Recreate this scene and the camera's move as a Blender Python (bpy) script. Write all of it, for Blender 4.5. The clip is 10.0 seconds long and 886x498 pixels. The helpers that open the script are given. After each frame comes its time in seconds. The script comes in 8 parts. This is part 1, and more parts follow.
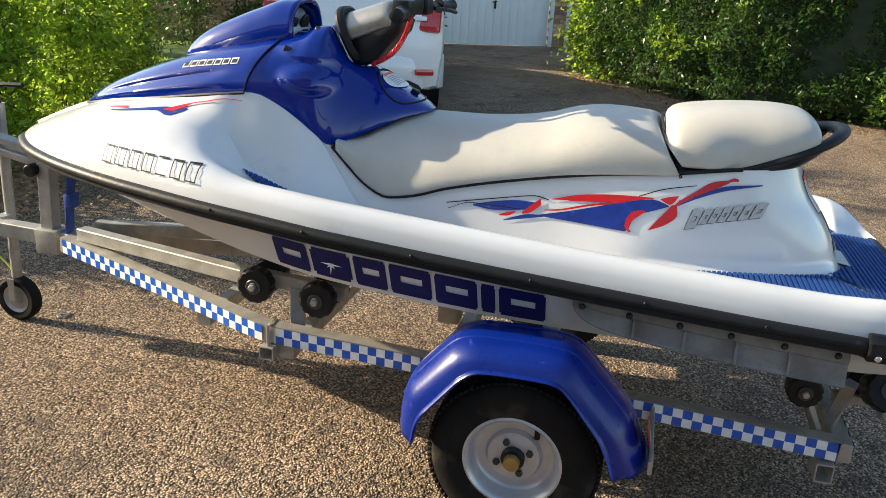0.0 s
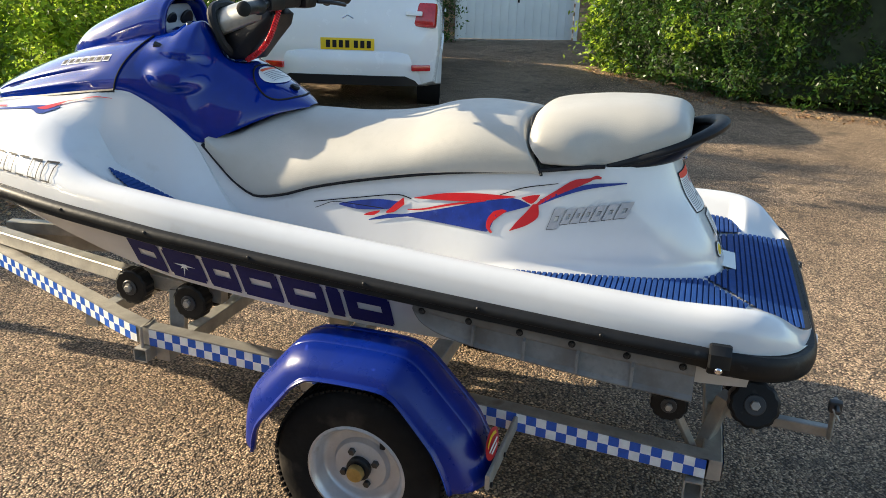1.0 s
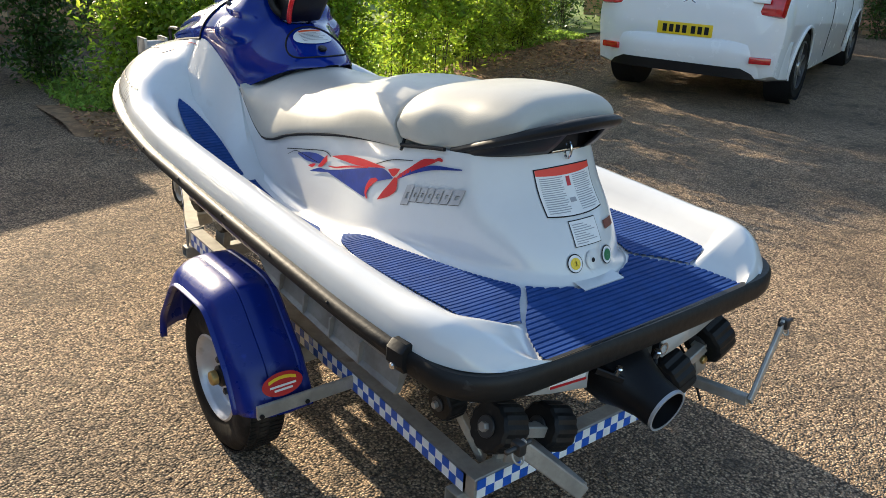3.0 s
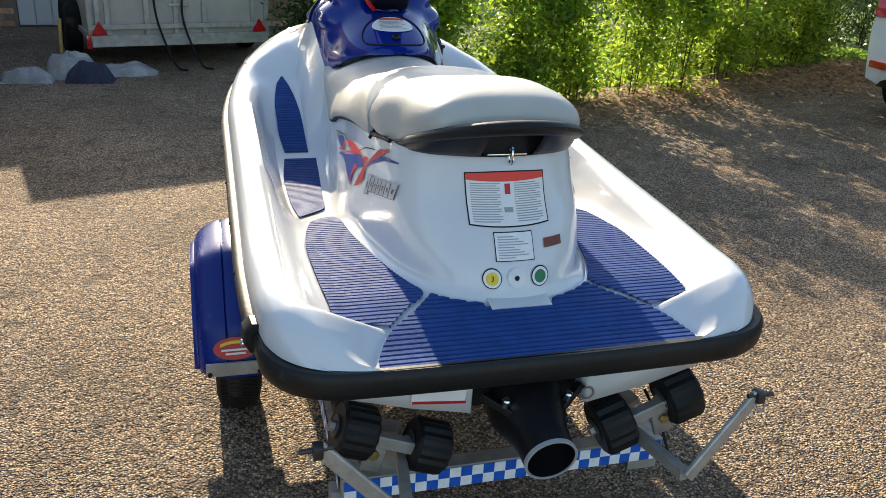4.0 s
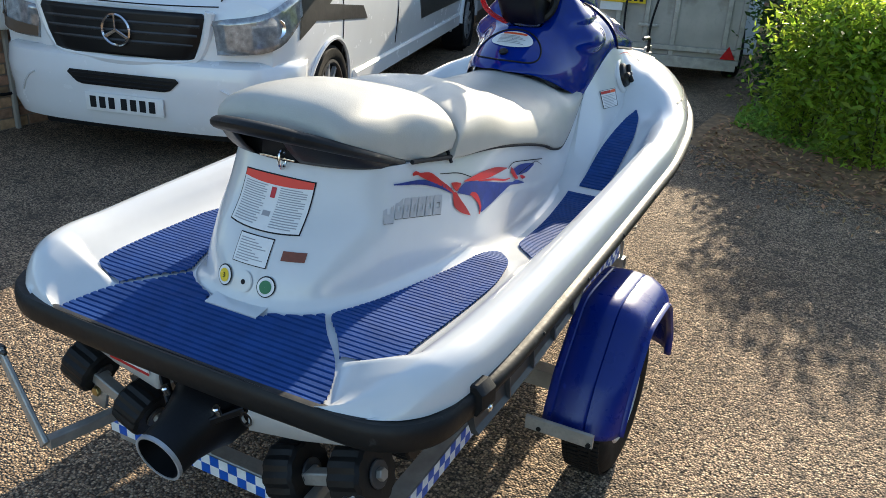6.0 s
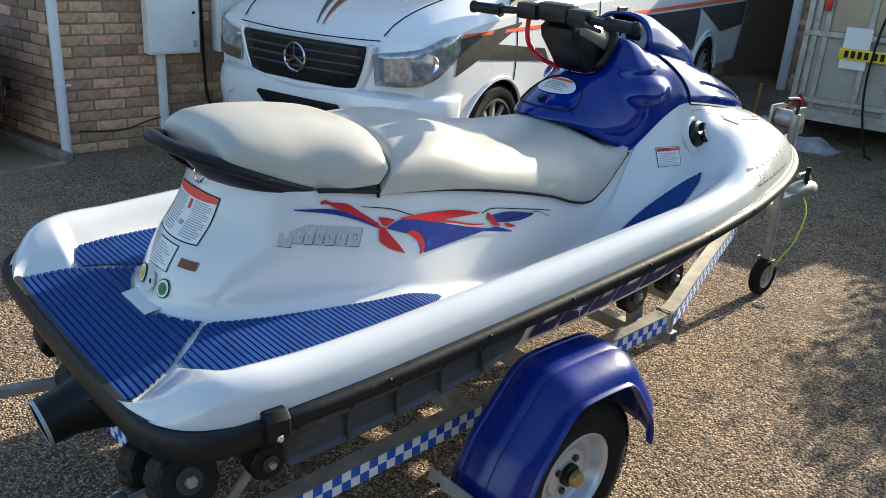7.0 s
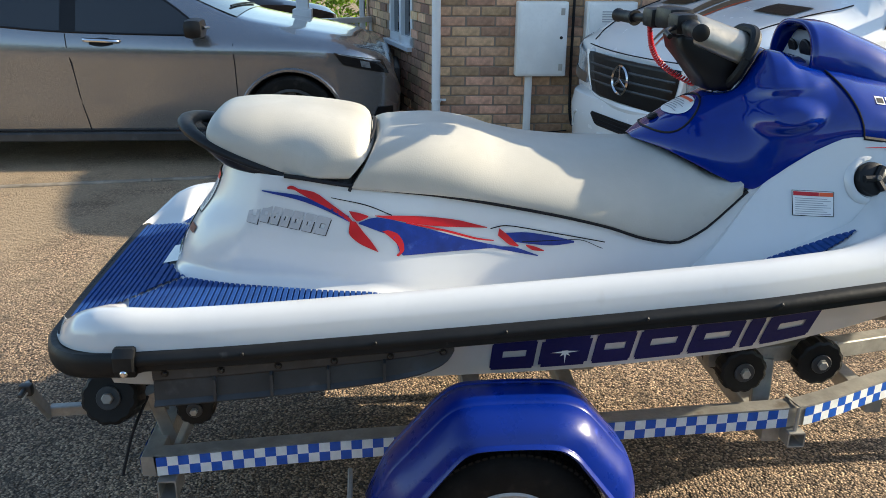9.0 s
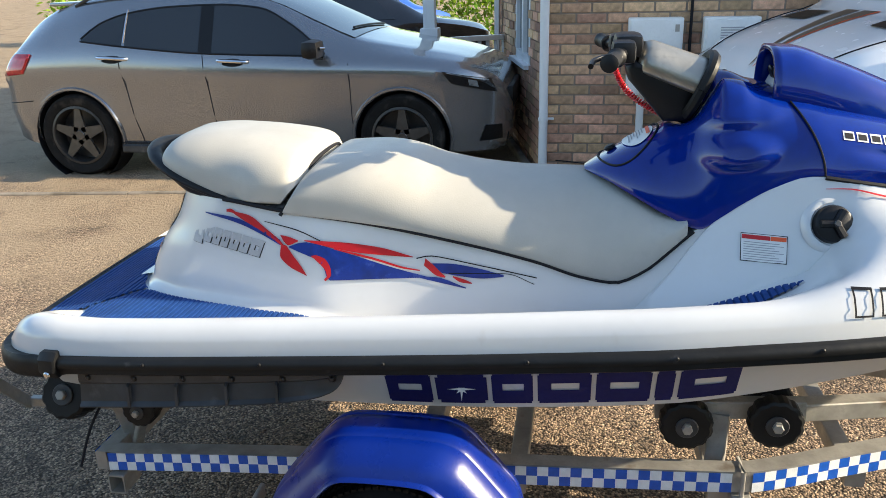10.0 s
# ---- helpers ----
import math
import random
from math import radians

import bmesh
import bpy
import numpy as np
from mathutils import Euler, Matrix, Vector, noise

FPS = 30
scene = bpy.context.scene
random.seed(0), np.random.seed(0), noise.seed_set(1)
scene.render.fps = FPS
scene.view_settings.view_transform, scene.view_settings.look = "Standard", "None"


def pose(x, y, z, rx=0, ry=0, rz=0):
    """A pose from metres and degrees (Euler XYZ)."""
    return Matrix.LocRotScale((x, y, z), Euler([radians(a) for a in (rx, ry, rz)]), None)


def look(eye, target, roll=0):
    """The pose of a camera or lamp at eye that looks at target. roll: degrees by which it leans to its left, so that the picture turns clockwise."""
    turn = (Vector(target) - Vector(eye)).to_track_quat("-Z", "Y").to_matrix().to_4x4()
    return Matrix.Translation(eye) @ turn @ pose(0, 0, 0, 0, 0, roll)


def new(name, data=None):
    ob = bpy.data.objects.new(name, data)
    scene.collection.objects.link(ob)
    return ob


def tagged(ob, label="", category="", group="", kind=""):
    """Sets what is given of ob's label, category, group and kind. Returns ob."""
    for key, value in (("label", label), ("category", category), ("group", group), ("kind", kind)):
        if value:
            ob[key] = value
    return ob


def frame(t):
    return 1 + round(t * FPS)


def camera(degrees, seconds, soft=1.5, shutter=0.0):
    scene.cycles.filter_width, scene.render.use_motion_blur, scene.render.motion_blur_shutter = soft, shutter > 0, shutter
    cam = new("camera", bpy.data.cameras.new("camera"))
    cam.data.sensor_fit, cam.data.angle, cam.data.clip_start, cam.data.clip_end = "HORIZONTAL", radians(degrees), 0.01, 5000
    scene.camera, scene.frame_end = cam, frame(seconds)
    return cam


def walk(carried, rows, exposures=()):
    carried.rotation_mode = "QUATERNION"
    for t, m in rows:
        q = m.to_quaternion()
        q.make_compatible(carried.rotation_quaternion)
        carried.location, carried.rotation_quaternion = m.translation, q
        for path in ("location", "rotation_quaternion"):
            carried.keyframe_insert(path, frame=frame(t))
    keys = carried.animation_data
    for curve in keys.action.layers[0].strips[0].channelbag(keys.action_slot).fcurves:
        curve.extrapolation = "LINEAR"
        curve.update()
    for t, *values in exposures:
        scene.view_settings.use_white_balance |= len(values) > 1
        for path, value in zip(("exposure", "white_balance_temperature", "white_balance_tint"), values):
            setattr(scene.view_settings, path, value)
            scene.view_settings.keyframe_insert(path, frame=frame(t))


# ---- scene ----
cam = camera(57.22, 10.0, 0.75)
PATH = [
    (0.0, pose(-2.649, -0.672, 1.540, 70.86, -2.94, -75.97)),
    (0.5, pose(-2.478, -0.867, 1.522, 70.94, -2.59, -75.55)),
    (1.0, pose(-2.402, -1.197, 1.545, 70.45, -1.78, -72.30)),
    (1.5, pose(-2.346, -1.525, 1.583, 70.80, -1.39, -64.86)),
    (2.0, pose(-2.062, -1.864, 1.569, 70.88, -1.69, -57.13)),
    (2.5, pose(-1.814, -2.273, 1.582, 69.50, -1.83, -48.21)),
    (2.7, pose(-1.722, -2.408, 1.580, 69.02, -2.02, -44.38)),
    (3.8, pose(-0.834, -2.913, 1.620, 66.96, -2.41, -19.42)),
    (4.0, pose(-0.667, -2.934, 1.580, 67.39, -2.76, -15.38)),
    (4.5, pose(-0.209, -2.926, 1.601, 66.87, -2.62, -5.12)),
    (5.0, pose(0.282, -2.914, 1.629, 65.57, -2.85, 7.42)),
    (5.5, pose(0.738, -2.723, 1.598, 65.82, -3.27, 18.48)),
    (5.7, pose(0.913, -2.681, 1.597, 66.25, -3.04, 22.44)),
    (6.8, pose(1.718, -2.150, 1.654, 68.55, -3.79, 44.52)),
    (7.0, pose(1.838, -2.013, 1.641, 68.65, -3.63, 49.11)),
    (7.5, pose(2.054, -1.722, 1.640, 69.63, -3.94, 59.84)),
    (8.0, pose(2.202, -1.335, 1.623, 70.54, -3.76, 68.45)),
    (8.5, pose(2.362, -1.014, 1.633, 69.90, -0.93, 77.01)),
    (9.0, pose(2.310, -0.726, 1.589, 69.86, -0.46, 85.73)),
    (9.5, pose(2.273, -0.394, 1.598, 70.22, 0.02, 93.78)),
    (10.0, pose(2.262, -0.022, 1.626, 70.82, 1.39, 99.34)),
]
walk(cam, PATH, ((0.0, 1.22, 6600, 7), (4.0, 1.21, 6600, 8), (5.5, 1.18, 6300, 7), (7.0, 1.17, 6150, 6), (8.5, 1.16, 6200, 6), (10.0, 1.35, 6450, 8)))

# ---- light ----
SUN_TO = Vector((-0.025, 1.0, 0.40)).normalized()
world = bpy.data.worlds.new("world")
scene.world = world
world.use_nodes = True
wn = world.node_tree.nodes
sky = wn.new("ShaderNodeTexSky")
sky.sky_type, sky.sun_disc = "NISHITA", False
sky.sun_elevation = math.asin(SUN_TO.z)
sky.sun_rotation = math.atan2(SUN_TO.x, SUN_TO.y)
world.node_tree.links.new(sky.outputs[0], wn["Background"].inputs[0])
wn["Background"].inputs[1].default_value = 0.13
lamp = bpy.data.lights.new("sun", "SUN")
lamp.energy, lamp.angle, lamp.color = 4.7, radians(0.6), (1.0, 0.84, 0.62)
sun = new("sun", lamp)
sun.matrix_world = look(SUN_TO * 40, (0, 0, 0))
scene.view_settings.exposure = 1.1


# ---- materials ----
def mat(name, base, rough=0.5, metal=0.0, vary=0.0, scale=8.0, bump=0.0, bscale=40.0, coat=0.0, spread=None, island=0.0,
        rnd=0.0, wear=None, wear_scale=3.0, wear_at=0.6, trans=0.0, spec=0.5, glow=1.0):
    """A surface with colour variation at two scales, fine relief and optional worn patches."""
    m = bpy.data.materials.new(name)
    m.use_nodes = True
    nt = m.node_tree
    n, l = nt.nodes, nt.links
    b = n["Principled BSDF"]
    b.inputs["Roughness"].default_value, b.inputs["Metallic"].default_value = rough, metal
    b.inputs["Specular IOR Level"].default_value = spec
    b.inputs["Coat Weight"].default_value, b.inputs["Coat Roughness"].default_value = coat, 0.04
    co = n.new("ShaderNodeTexCoord")
    col = None

    def mix(a, c, fac):
        x = n.new("ShaderNodeMix")
        x.data_type = "RGBA"
        for sock, val in ((x.inputs[6], a), (x.inputs[7], c), (x.inputs[0], fac)):
            if isinstance(val, (tuple, float, int)):
                sock.default_value = (*val, 1) if isinstance(val, tuple) else val
            else:
                l.new(val, sock)
        return x.outputs[2]

    def ramp(val, lo, hi):
        x = n.new("ShaderNodeMapRange")
        x.inputs[1].default_value, x.inputs[2].default_value = lo, hi
        l.new(val, x.inputs[0])
        return x.outputs[0]

    def tex(s, detail=4.0):
        x = n.new("ShaderNodeTexNoise")
        x.inputs["Scale"].default_value, x.inputs["Detail"].default_value = s, detail
        l.new(co.outputs["Object"], x.inputs["Vector"])
        return x.outputs["Fac"]

    col = base
    if vary:
        dark = tuple(c * (1 - vary) for c in base)
        lite = tuple(min(1, c * (1 + vary)) for c in base) if spread is None else spread
        col = mix(dark, lite, ramp(tex(scale), 0.3, 0.7))
        fine = tuple(c * (1 - 0.5 * vary) for c in base)
        col = mix(col, fine, ramp(tex(scale * 7), 0.5, 0.8))
    if island or rnd:
        if island:
            g = n.new("ShaderNodeNewGeometry")
            r = g.outputs["Random Per Island"]
        else:
            g = n.new("ShaderNodeObjectInfo")
            r = g.outputs["Random"]
        h = n.new("ShaderNodeHueSaturation")
        amount = island or rnd
        mr = n.new("ShaderNodeMapRange")
        mr.inputs[3].default_value, mr.inputs[4].default_value = 1 - amount, 1 + amount
        l.new(r, mr.inputs[0])
        l.new(mr.outputs[0], h.inputs["Value"])
        mh = n.new("ShaderNodeMapRange")
        mh.inputs[3].default_value, mh.inputs[4].default_value = 0.5 - 0.035 * amount, 0.5 + 0.035 * amount
        mul = n.new("ShaderNodeMath")
        mul.operation = "FRACT"
        sc = n.new("ShaderNodeMath")
        sc.operation = "MULTIPLY"
        sc.inputs[1].default_value = 7.31
        l.new(r, sc.inputs[0]), l.new(sc.outputs[0], mul.inputs[0]), l.new(mul.outputs[0], mh.inputs[0])
        l.new(mh.outputs[0], h.inputs["Hue"])
        if isinstance(col, tuple):
            h.inputs["Color"].default_value = (*col, 1)
        else:
            l.new(col, h.inputs["Color"])
        col = h.outputs[0]
    if wear:
        col = mix(col, wear, ramp(tex(wear_scale, 8.0), wear_at, wear_at + 0.12))
    if isinstance(col, tuple):
        b.inputs["Base Color"].default_value = (*col, 1)
    else:
        l.new(col, b.inputs["Base Color"])
    if rough > 0.08 and vary:
        rr = n.new("ShaderNodeMapRange")
        rr.inputs[3].default_value, rr.inputs[4].default_value = rough * 0.8, min(1, rough * 1.25)
        l.new(tex(scale * 3), rr.inputs[0]), l.new(rr.outputs[0], b.inputs["Roughness"])
    if bump:
        bp = n.new("ShaderNodeBump")
        bp.inputs["Strength"].default_value, bp.inputs["Distance"].default_value = bump, 0.004
        l.new(tex(bscale, 6.0), bp.inputs["Height"]), l.new(bp.outputs[0], b.inputs["Normal"])
    if trans:
        t = n.new("ShaderNodeBsdfTranslucent")
        if isinstance(col, tuple):
            t.inputs[0].default_value = (*col, 1)
        else:
            th = n.new("ShaderNodeHueSaturation")
            th.inputs["Value"].default_value, th.inputs["Hue"].default_value = glow, 0.485
            l.new(col, th.inputs["Color"]), l.new(th.outputs[0], t.inputs[0])
        ms = n.new("ShaderNodeMixShader")
        ms.inputs[0].default_value = trans
        l.new(b.outputs[0], ms.inputs[1]), l.new(t.outputs[0], ms.inputs[2])
        l.new(ms.outputs[0], n["Material Output"].inputs[0])
    return m


def asphalt():
    """Surface-dressed tarmac: single chippings of brown, grey and buff stone, with worn and dusty areas."""
    m = bpy.data.materials.new("chipped_tarmac")
    m.use_nodes = True
    n, l = m.node_tree.nodes, m.node_tree.links
    b = n["Principled BSDF"]
    b.inputs["Roughness"].default_value = 0.85
    b.inputs["Specular IOR Level"].default_value = 0.2
    co = n.new("ShaderNodeTexCoord")
    v = n.new("ShaderNodeTexVoronoi")
    v.inputs["Scale"].default_value = 124
    l.new(co.outputs["Object"], v.inputs["Vector"])
    sep = n.new("ShaderNodeSeparateColor")
    l.new(v.outputs["Color"], sep.inputs[0])
    r = n.new("ShaderNodeValToRGB")
    cr = r.color_ramp
    cr.elements[0].color, cr.elements[1].color = (0.125, 0.092, 0.067, 1), (0.74, 0.555, 0.37, 1)
    for at, c in ((0.3, (0.26, 0.187, 0.129, 1)), (0.65, (0.425, 0.305, 0.203, 1)), (0.85, (0.57, 0.42, 0.28, 1))):
        e = cr.elements.new(at)
        e.color = c
    l.new(sep.outputs[0], r.inputs[0])
    big = n.new("ShaderNodeTexNoise")
    big.inputs["Scale"].default_value, big.inputs["Detail"].default_value = 1.3, 9
    l.new(co.outputs["Object"], big.inputs["Vector"])
    rng = n.new("ShaderNodeMapRange")
    rng.inputs[1].default_value, rng.inputs[2].default_value = 0.35, 0.7
    rng.inputs[3].default_value, rng.inputs[4].default_value = 0.76, 1.25
    l.new(big.outputs["Fac"], rng.inputs[0])
    hs = n.new("ShaderNodeHueSaturation")
    l.new(r.outputs[0], hs.inputs["Color"]), l.new(rng.outputs[0], hs.inputs["Value"])
    # joints between the chippings are dark bitumen
    ed = n.new("ShaderNodeMapRange")
    ed.inputs[1].default_value, ed.inputs[2].default_value = 0.42, 0.80
    l.new(v.outputs["Distance"], ed.inputs[0])
    mx = n.new("ShaderNodeMix")
    mx.data_type = "RGBA"
    mx.inputs[7].default_value = (0.068, 0.053, 0.040, 1)
    l.new(ed.outputs[0], mx.inputs[0]), l.new(hs.outputs[0], mx.inputs[6])
    # patches where the chippings are lost and the dark binder shows
    def noise(scale, lo, hi, detail=6):
        t = n.new("ShaderNodeTexNoise")
        t.inputs["Scale"].default_value, t.inputs["Detail"].default_value = scale, detail
        l.new(co.outputs["Object"], t.inputs["Vector"])
        q = n.new("ShaderNodeMapRange")
        q.inputs[1].default_value, q.inputs[2].default_value = lo, hi
        l.new(t.outputs["Fac"], q.inputs[0])
        return q.outputs[0]

    def calc(op, a, c):
        q = n.new("ShaderNodeMath")
        q.operation = op
        for sock, val in zip(q.inputs, (a, c)):
            if isinstance(val, float):
                sock.default_value = val
            else:
                l.new(val, sock)
        return q.outputs[0]

    def blend(a, c, fac):
        q = n.new("ShaderNodeMix")
        q.data_type = "RGBA"
        q.inputs[7].default_value = (*c, 1)
        l.new(a, q.inputs[6]), l.new(fac, q.inputs[0])
        return q.outputs[2]

    bare = blend(mx.outputs[2], (0.085, 0.07, 0.055), calc("MULTIPLY", noise(7.0, 0.56, 0.68), 0.62))
    # fine buff dust packed into the parking bay; its tone also paints in sunlight
    xyz = n.new("ShaderNodeSeparateXYZ")
    l.new(co.outputs["Object"], xyz.inputs[0])
    bay = n.new("ShaderNodeMapRange")
    bay.inputs[1].default_value, bay.inputs[2].default_value = 3.0, 5.4
    l.new(calc("SUBTRACT", calc("MULTIPLY", xyz.outputs[0], -1.0), xyz.outputs[1]), bay.inputs[0])
    dust = calc("MULTIPLY", calc("MULTIPLY", bay.outputs[0], noise(2.2, 0.28, 0.52, 9)), 0.66)
    l.new(blend(bare, (0.43, 0.335, 0.225), dust), b.inputs["Base Color"])
    bp = n.new("ShaderNodeBump")
    bp.invert = True
    bp.inputs["Strength"].default_value, bp.inputs["Distance"].default_value = 1.0, 0.0105
    l.new(v.outputs["Distance"], bp.inputs["Height"])
    # shallow unevenness, a few centimetres across
    lump = n.new("ShaderNodeBump")
    lump.inputs["Strength"].default_value, lump.inputs["Distance"].default_value = 0.7, 0.012
    l.new(noise(28.0, 0.3, 0.7, 3), lump.inputs["Height"])
    l.new(bp.outputs[0], lump.inputs["Normal"]), l.new(lump.outputs[0], b.inputs["Normal"])
    return m


M_TARMAC = asphalt()
M_GEL = mat("white_gelcoat", (0.64, 0.652, 0.655), 0.2, vary=0.03, scale=5, coat=0.5, wear=(0.56, 0.55, 0.53), wear_scale=9, wear_at=0.68)
M_BLUE = mat("blue_metallic_paint", (0.0004, 0.017, 0.20), 0.16, 0.0, vary=0.08, scale=30, coat=1.0, spec=0.1)
M_VINYL = mat("grey_vinyl", (0.445, 0.43, 0.385), 0.40, vary=0.07, scale=6, bump=0.12, bscale=260)
M_MAT = mat("blue_rubber_mat", (0.010, 0.052, 0.21), 0.7, spec=0.25, vary=0.15, scale=20, bump=0.2, bscale=150)
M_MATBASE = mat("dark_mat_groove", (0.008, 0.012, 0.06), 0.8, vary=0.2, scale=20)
M_RUB = mat("black_rubber", (0.009, 0.0095, 0.010), 0.48, spec=0.3, vary=0.25, scale=14, bump=0.2, bscale=60, wear=(0.055, 0.055, 0.055), wear_scale=22, wear_at=0.68)
M_TYRE = mat("tyre_rubber", (0.012, 0.0112, 0.0105), 0.8, spec=0.2, vary=0.3, scale=9, bump=0.3, bscale=90, wear=(0.05, 0.043, 0.036), wear_scale=7, wear_at=0.57)
M_PLAST = mat("black_plastic", (0.006, 0.006, 0.007), 0.4, spec=0.35, vary=0.2, scale=12, bump=0.1, bscale=200)
# lighter grey, used on the port sponson only
M_PALEPL = mat("pale_grey_plastic", (0.19, 0.185, 0.175), 0.5, vary=0.3, scale=9, bump=0.1, bscale=80, wear=(0.13, 0.115, 0.10), wear_scale=8, wear_at=0.56)
M_GREYPL = mat("dull_grey_plastic", (0.042, 0.044, 0.047), 0.4, vary=0.3, scale=10, wear=(0.10, 0.10, 0.10), wear_scale=12, wear_at=0.62)
M_GALV = mat("galvanised_steel", (0.40, 0.385, 0.35), 0.5, 0.55, vary=0.22, scale=16, bump=0.15, bscale=70, wear=(0.20, 0.16, 0.12), wear_scale=9, wear_at=0.66)
# blacker than the handle plastic: the recess's shade is put into the colour
M_RECSHADE = mat("shaded_recess_black", (0.004, 0.004, 0.005), 0.8, vary=0.2, scale=20)
M_CHROME = mat("bright_steel", (0.75, 0.75, 0.75), 0.15, 1.0)
M_RIM = mat("silver_painted_rim", (0.55, 0.56, 0.58), 0.38, 0.5, vary=0.1, scale=20, wear=(0.3, 0.28, 0.25), wear_scale=12, wear_at=0.68)
M_FEND = mat("blue_moulded_plastic", (0.001, 0.016, 0.19), 0.28, vary=0.12, scale=7, bump=0.06, bscale=120, spec=0.45, wear=(0.02, 0.05, 0.38), wear_scale=26, wear_at=0.64)
M_SWOOSH = mat("blue_vinyl", (0.004, 0.026, 0.22), 0.35, vary=0.3, scale=25, wear=(0.05, 0.09, 0.34), wear_scale=30, wear_at=0.62)
M_LETTER = mat("navy_vinyl", (0.002, 0.008, 0.10), 0.5, spec=0.2, vary=0.1, scale=30, wear=(0.5, 0.5, 0.52), wear_scale=45, wear_at=0.74)
M_TAPEB = mat("blue_reflective_tape", (0.010, 0.098, 0.50), 0.35, vary=0.15, scale=50)
M_TAPEW = mat("white_reflective_tape", (0.80, 0.83, 0.84), 0.35, vary=0.08, scale=50, bump=0.2, bscale=300)
M_RED = mat("red_vinyl", (0.50, 0.008, 0.014), 0.35, vary=0.08, scale=30)
M_GREYV = mat("grey_vinyl_letter", (0.42, 0.42, 0.43), 0.35, vary=0.1, scale=30)
M_DARKV = mat("dark_line", (0.014, 0.014, 0.016), 0.6, spec=0.2)
M_LABEL = mat("white_label", (0.78, 0.78, 0.77), 0.4, vary=0.04, scale=40)
M_TEXT = mat("faded_print", (0.33, 0.33, 0.35), 0.6)
M_HEAD = mat("red_orange_print", (0.78, 0.05, 0.02), 0.45)
M_ORANGE = mat("orange_print", (0.80, 0.11, 0.03), 0.45)
M_YELLOW = mat("yellow_plate", (0.80, 0.56, 0.02), 0.4, vary=0.05, scale=30)
M_GREEN = mat("green_print", (0.01, 0.16, 0.06), 0.4)
M_BROWN = mat("brown_tag", (0.17, 0.05, 0.03), 0.6, vary=0.2, scale=40)
M_ROPE = mat("yellow_cord", (0.55, 0.62, 0.05), 0.7)
M_STRAP = mat("blue_webbing", (0.03, 0.07, 0.30), 0.8, vary=0.2, scale=40, bump=0.3, bscale=300)
M_PAD = mat("worn_silver_pad", (0.40, 0.375, 0.32), 0.34, 0.75, vary=0.2, scale=9, bump=0.1, bscale=80)
M_BRASS = mat("brass_cap", (0.42, 0.31, 0.12), 0.4, 0.8, vary=0.2, scale=40)
M_WCAR = mat("white_car_paint", (0.80, 0.81, 0.82), 0.25, vary=0.02, scale=3, coat=0.8)
M_GCAR = mat("grey_car_paint", (0.29, 0.294, 0.305), 0.24, 0.75, coat=1.0)
M_GLASS = mat("dark_glass", (0.024, 0.028, 0.032), 0.04, spec=0.5, coat=0.4)
M_LAMP = mat("clear_lamp", (0.32, 0.34, 0.36), 0.06, 0.4, vary=0.45, scale=25, coat=1.0)
M_REDLAMP = mat("red_lamp", (0.50, 0.01, 0.015), 0.12, coat=1.0, vary=0.2, scale=30)
M_TAN = mat("brown_decal", (0.13, 0.09, 0.06), 0.4)
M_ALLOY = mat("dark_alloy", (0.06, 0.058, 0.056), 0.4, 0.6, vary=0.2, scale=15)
M_SPOKE = mat("grey_alloy_spoke", (0.10, 0.097, 0.093), 0.32, 0.7, vary=0.15, scale=15)
M_BRIGHTALLOY = mat("bright_alloy", (0.75, 0.75, 0.75), 0.3, 0.9, vary=0.1, scale=15)
M_BRICK = mat("multi_brick", (0.50, 0.305, 0.185), 0.9, vary=0.3, scale=22, bump=0.5, bscale=70, rnd=0.42)
M_BRICKI = mat("multi_brick_far", (0.50, 0.30, 0.182), 0.9, vary=0.22, scale=22, bump=0.4, bscale=70, island=0.5)
M_MORTAR = mat("mortar", (0.29, 0.23, 0.178), 0.95, vary=0.15, scale=30, bump=0.4, bscale=90)
M_UPVC = mat("white_upvc", (0.76, 0.77, 0.77), 0.35, vary=0.04, scale=6)
M_DOOR = mat("white_door_paint", (0.80, 0.83, 0.84), 0.45, vary=0.05, scale=2.5, bump=0.05, bscale=30)
M_BOXW = mat("weathered_white_box", (0.82, 0.82, 0.79), 0.5, vary=0.07, scale=6, wear=(0.42, 0.38, 0.28), wear_scale=7, wear_at=0.7)
M_CONC = mat("concrete_edging", (0.25, 0.215, 0.17), 0.9, vary=0.3, scale=9, bump=0.4, bscale=60, wear=(0.14, 0.115, 0.085), wear_scale=5, wear_at=0.5)
M_BARK = mat("bark", (0.055, 0.04, 0.027), 0.9, vary=0.3, scale=30, bump=0.5, bscale=60)
M_SOIL = mat("bark_mulch", (0.24, 0.145, 0.075), 1.0, vary=0.5, scale=14, bump=1.0, bscale=45)
M_LITTER = mat("dry_leaf_litter", (0.34, 0.19, 0.09), 0.9, island=0.6)
M_GRASS = mat("lawn_grass", (0.15, 0.26, 0.045), 0.8, island=0.45, trans=0.5, glow=2.0)
M_LAWN = mat("lawn_soil", (0.14, 0.21, 0.045), 0.95, vary=0.35, scale=6, bump=0.6, bscale=50)
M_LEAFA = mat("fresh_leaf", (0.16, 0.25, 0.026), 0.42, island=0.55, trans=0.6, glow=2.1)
M_LEAFB = mat("hedge_leaf", (0.042, 0.096, 0.016), 0.38, island=0.5, trans=0.4, glow=1.8)
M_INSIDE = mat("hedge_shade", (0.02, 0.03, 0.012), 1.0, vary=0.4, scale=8)
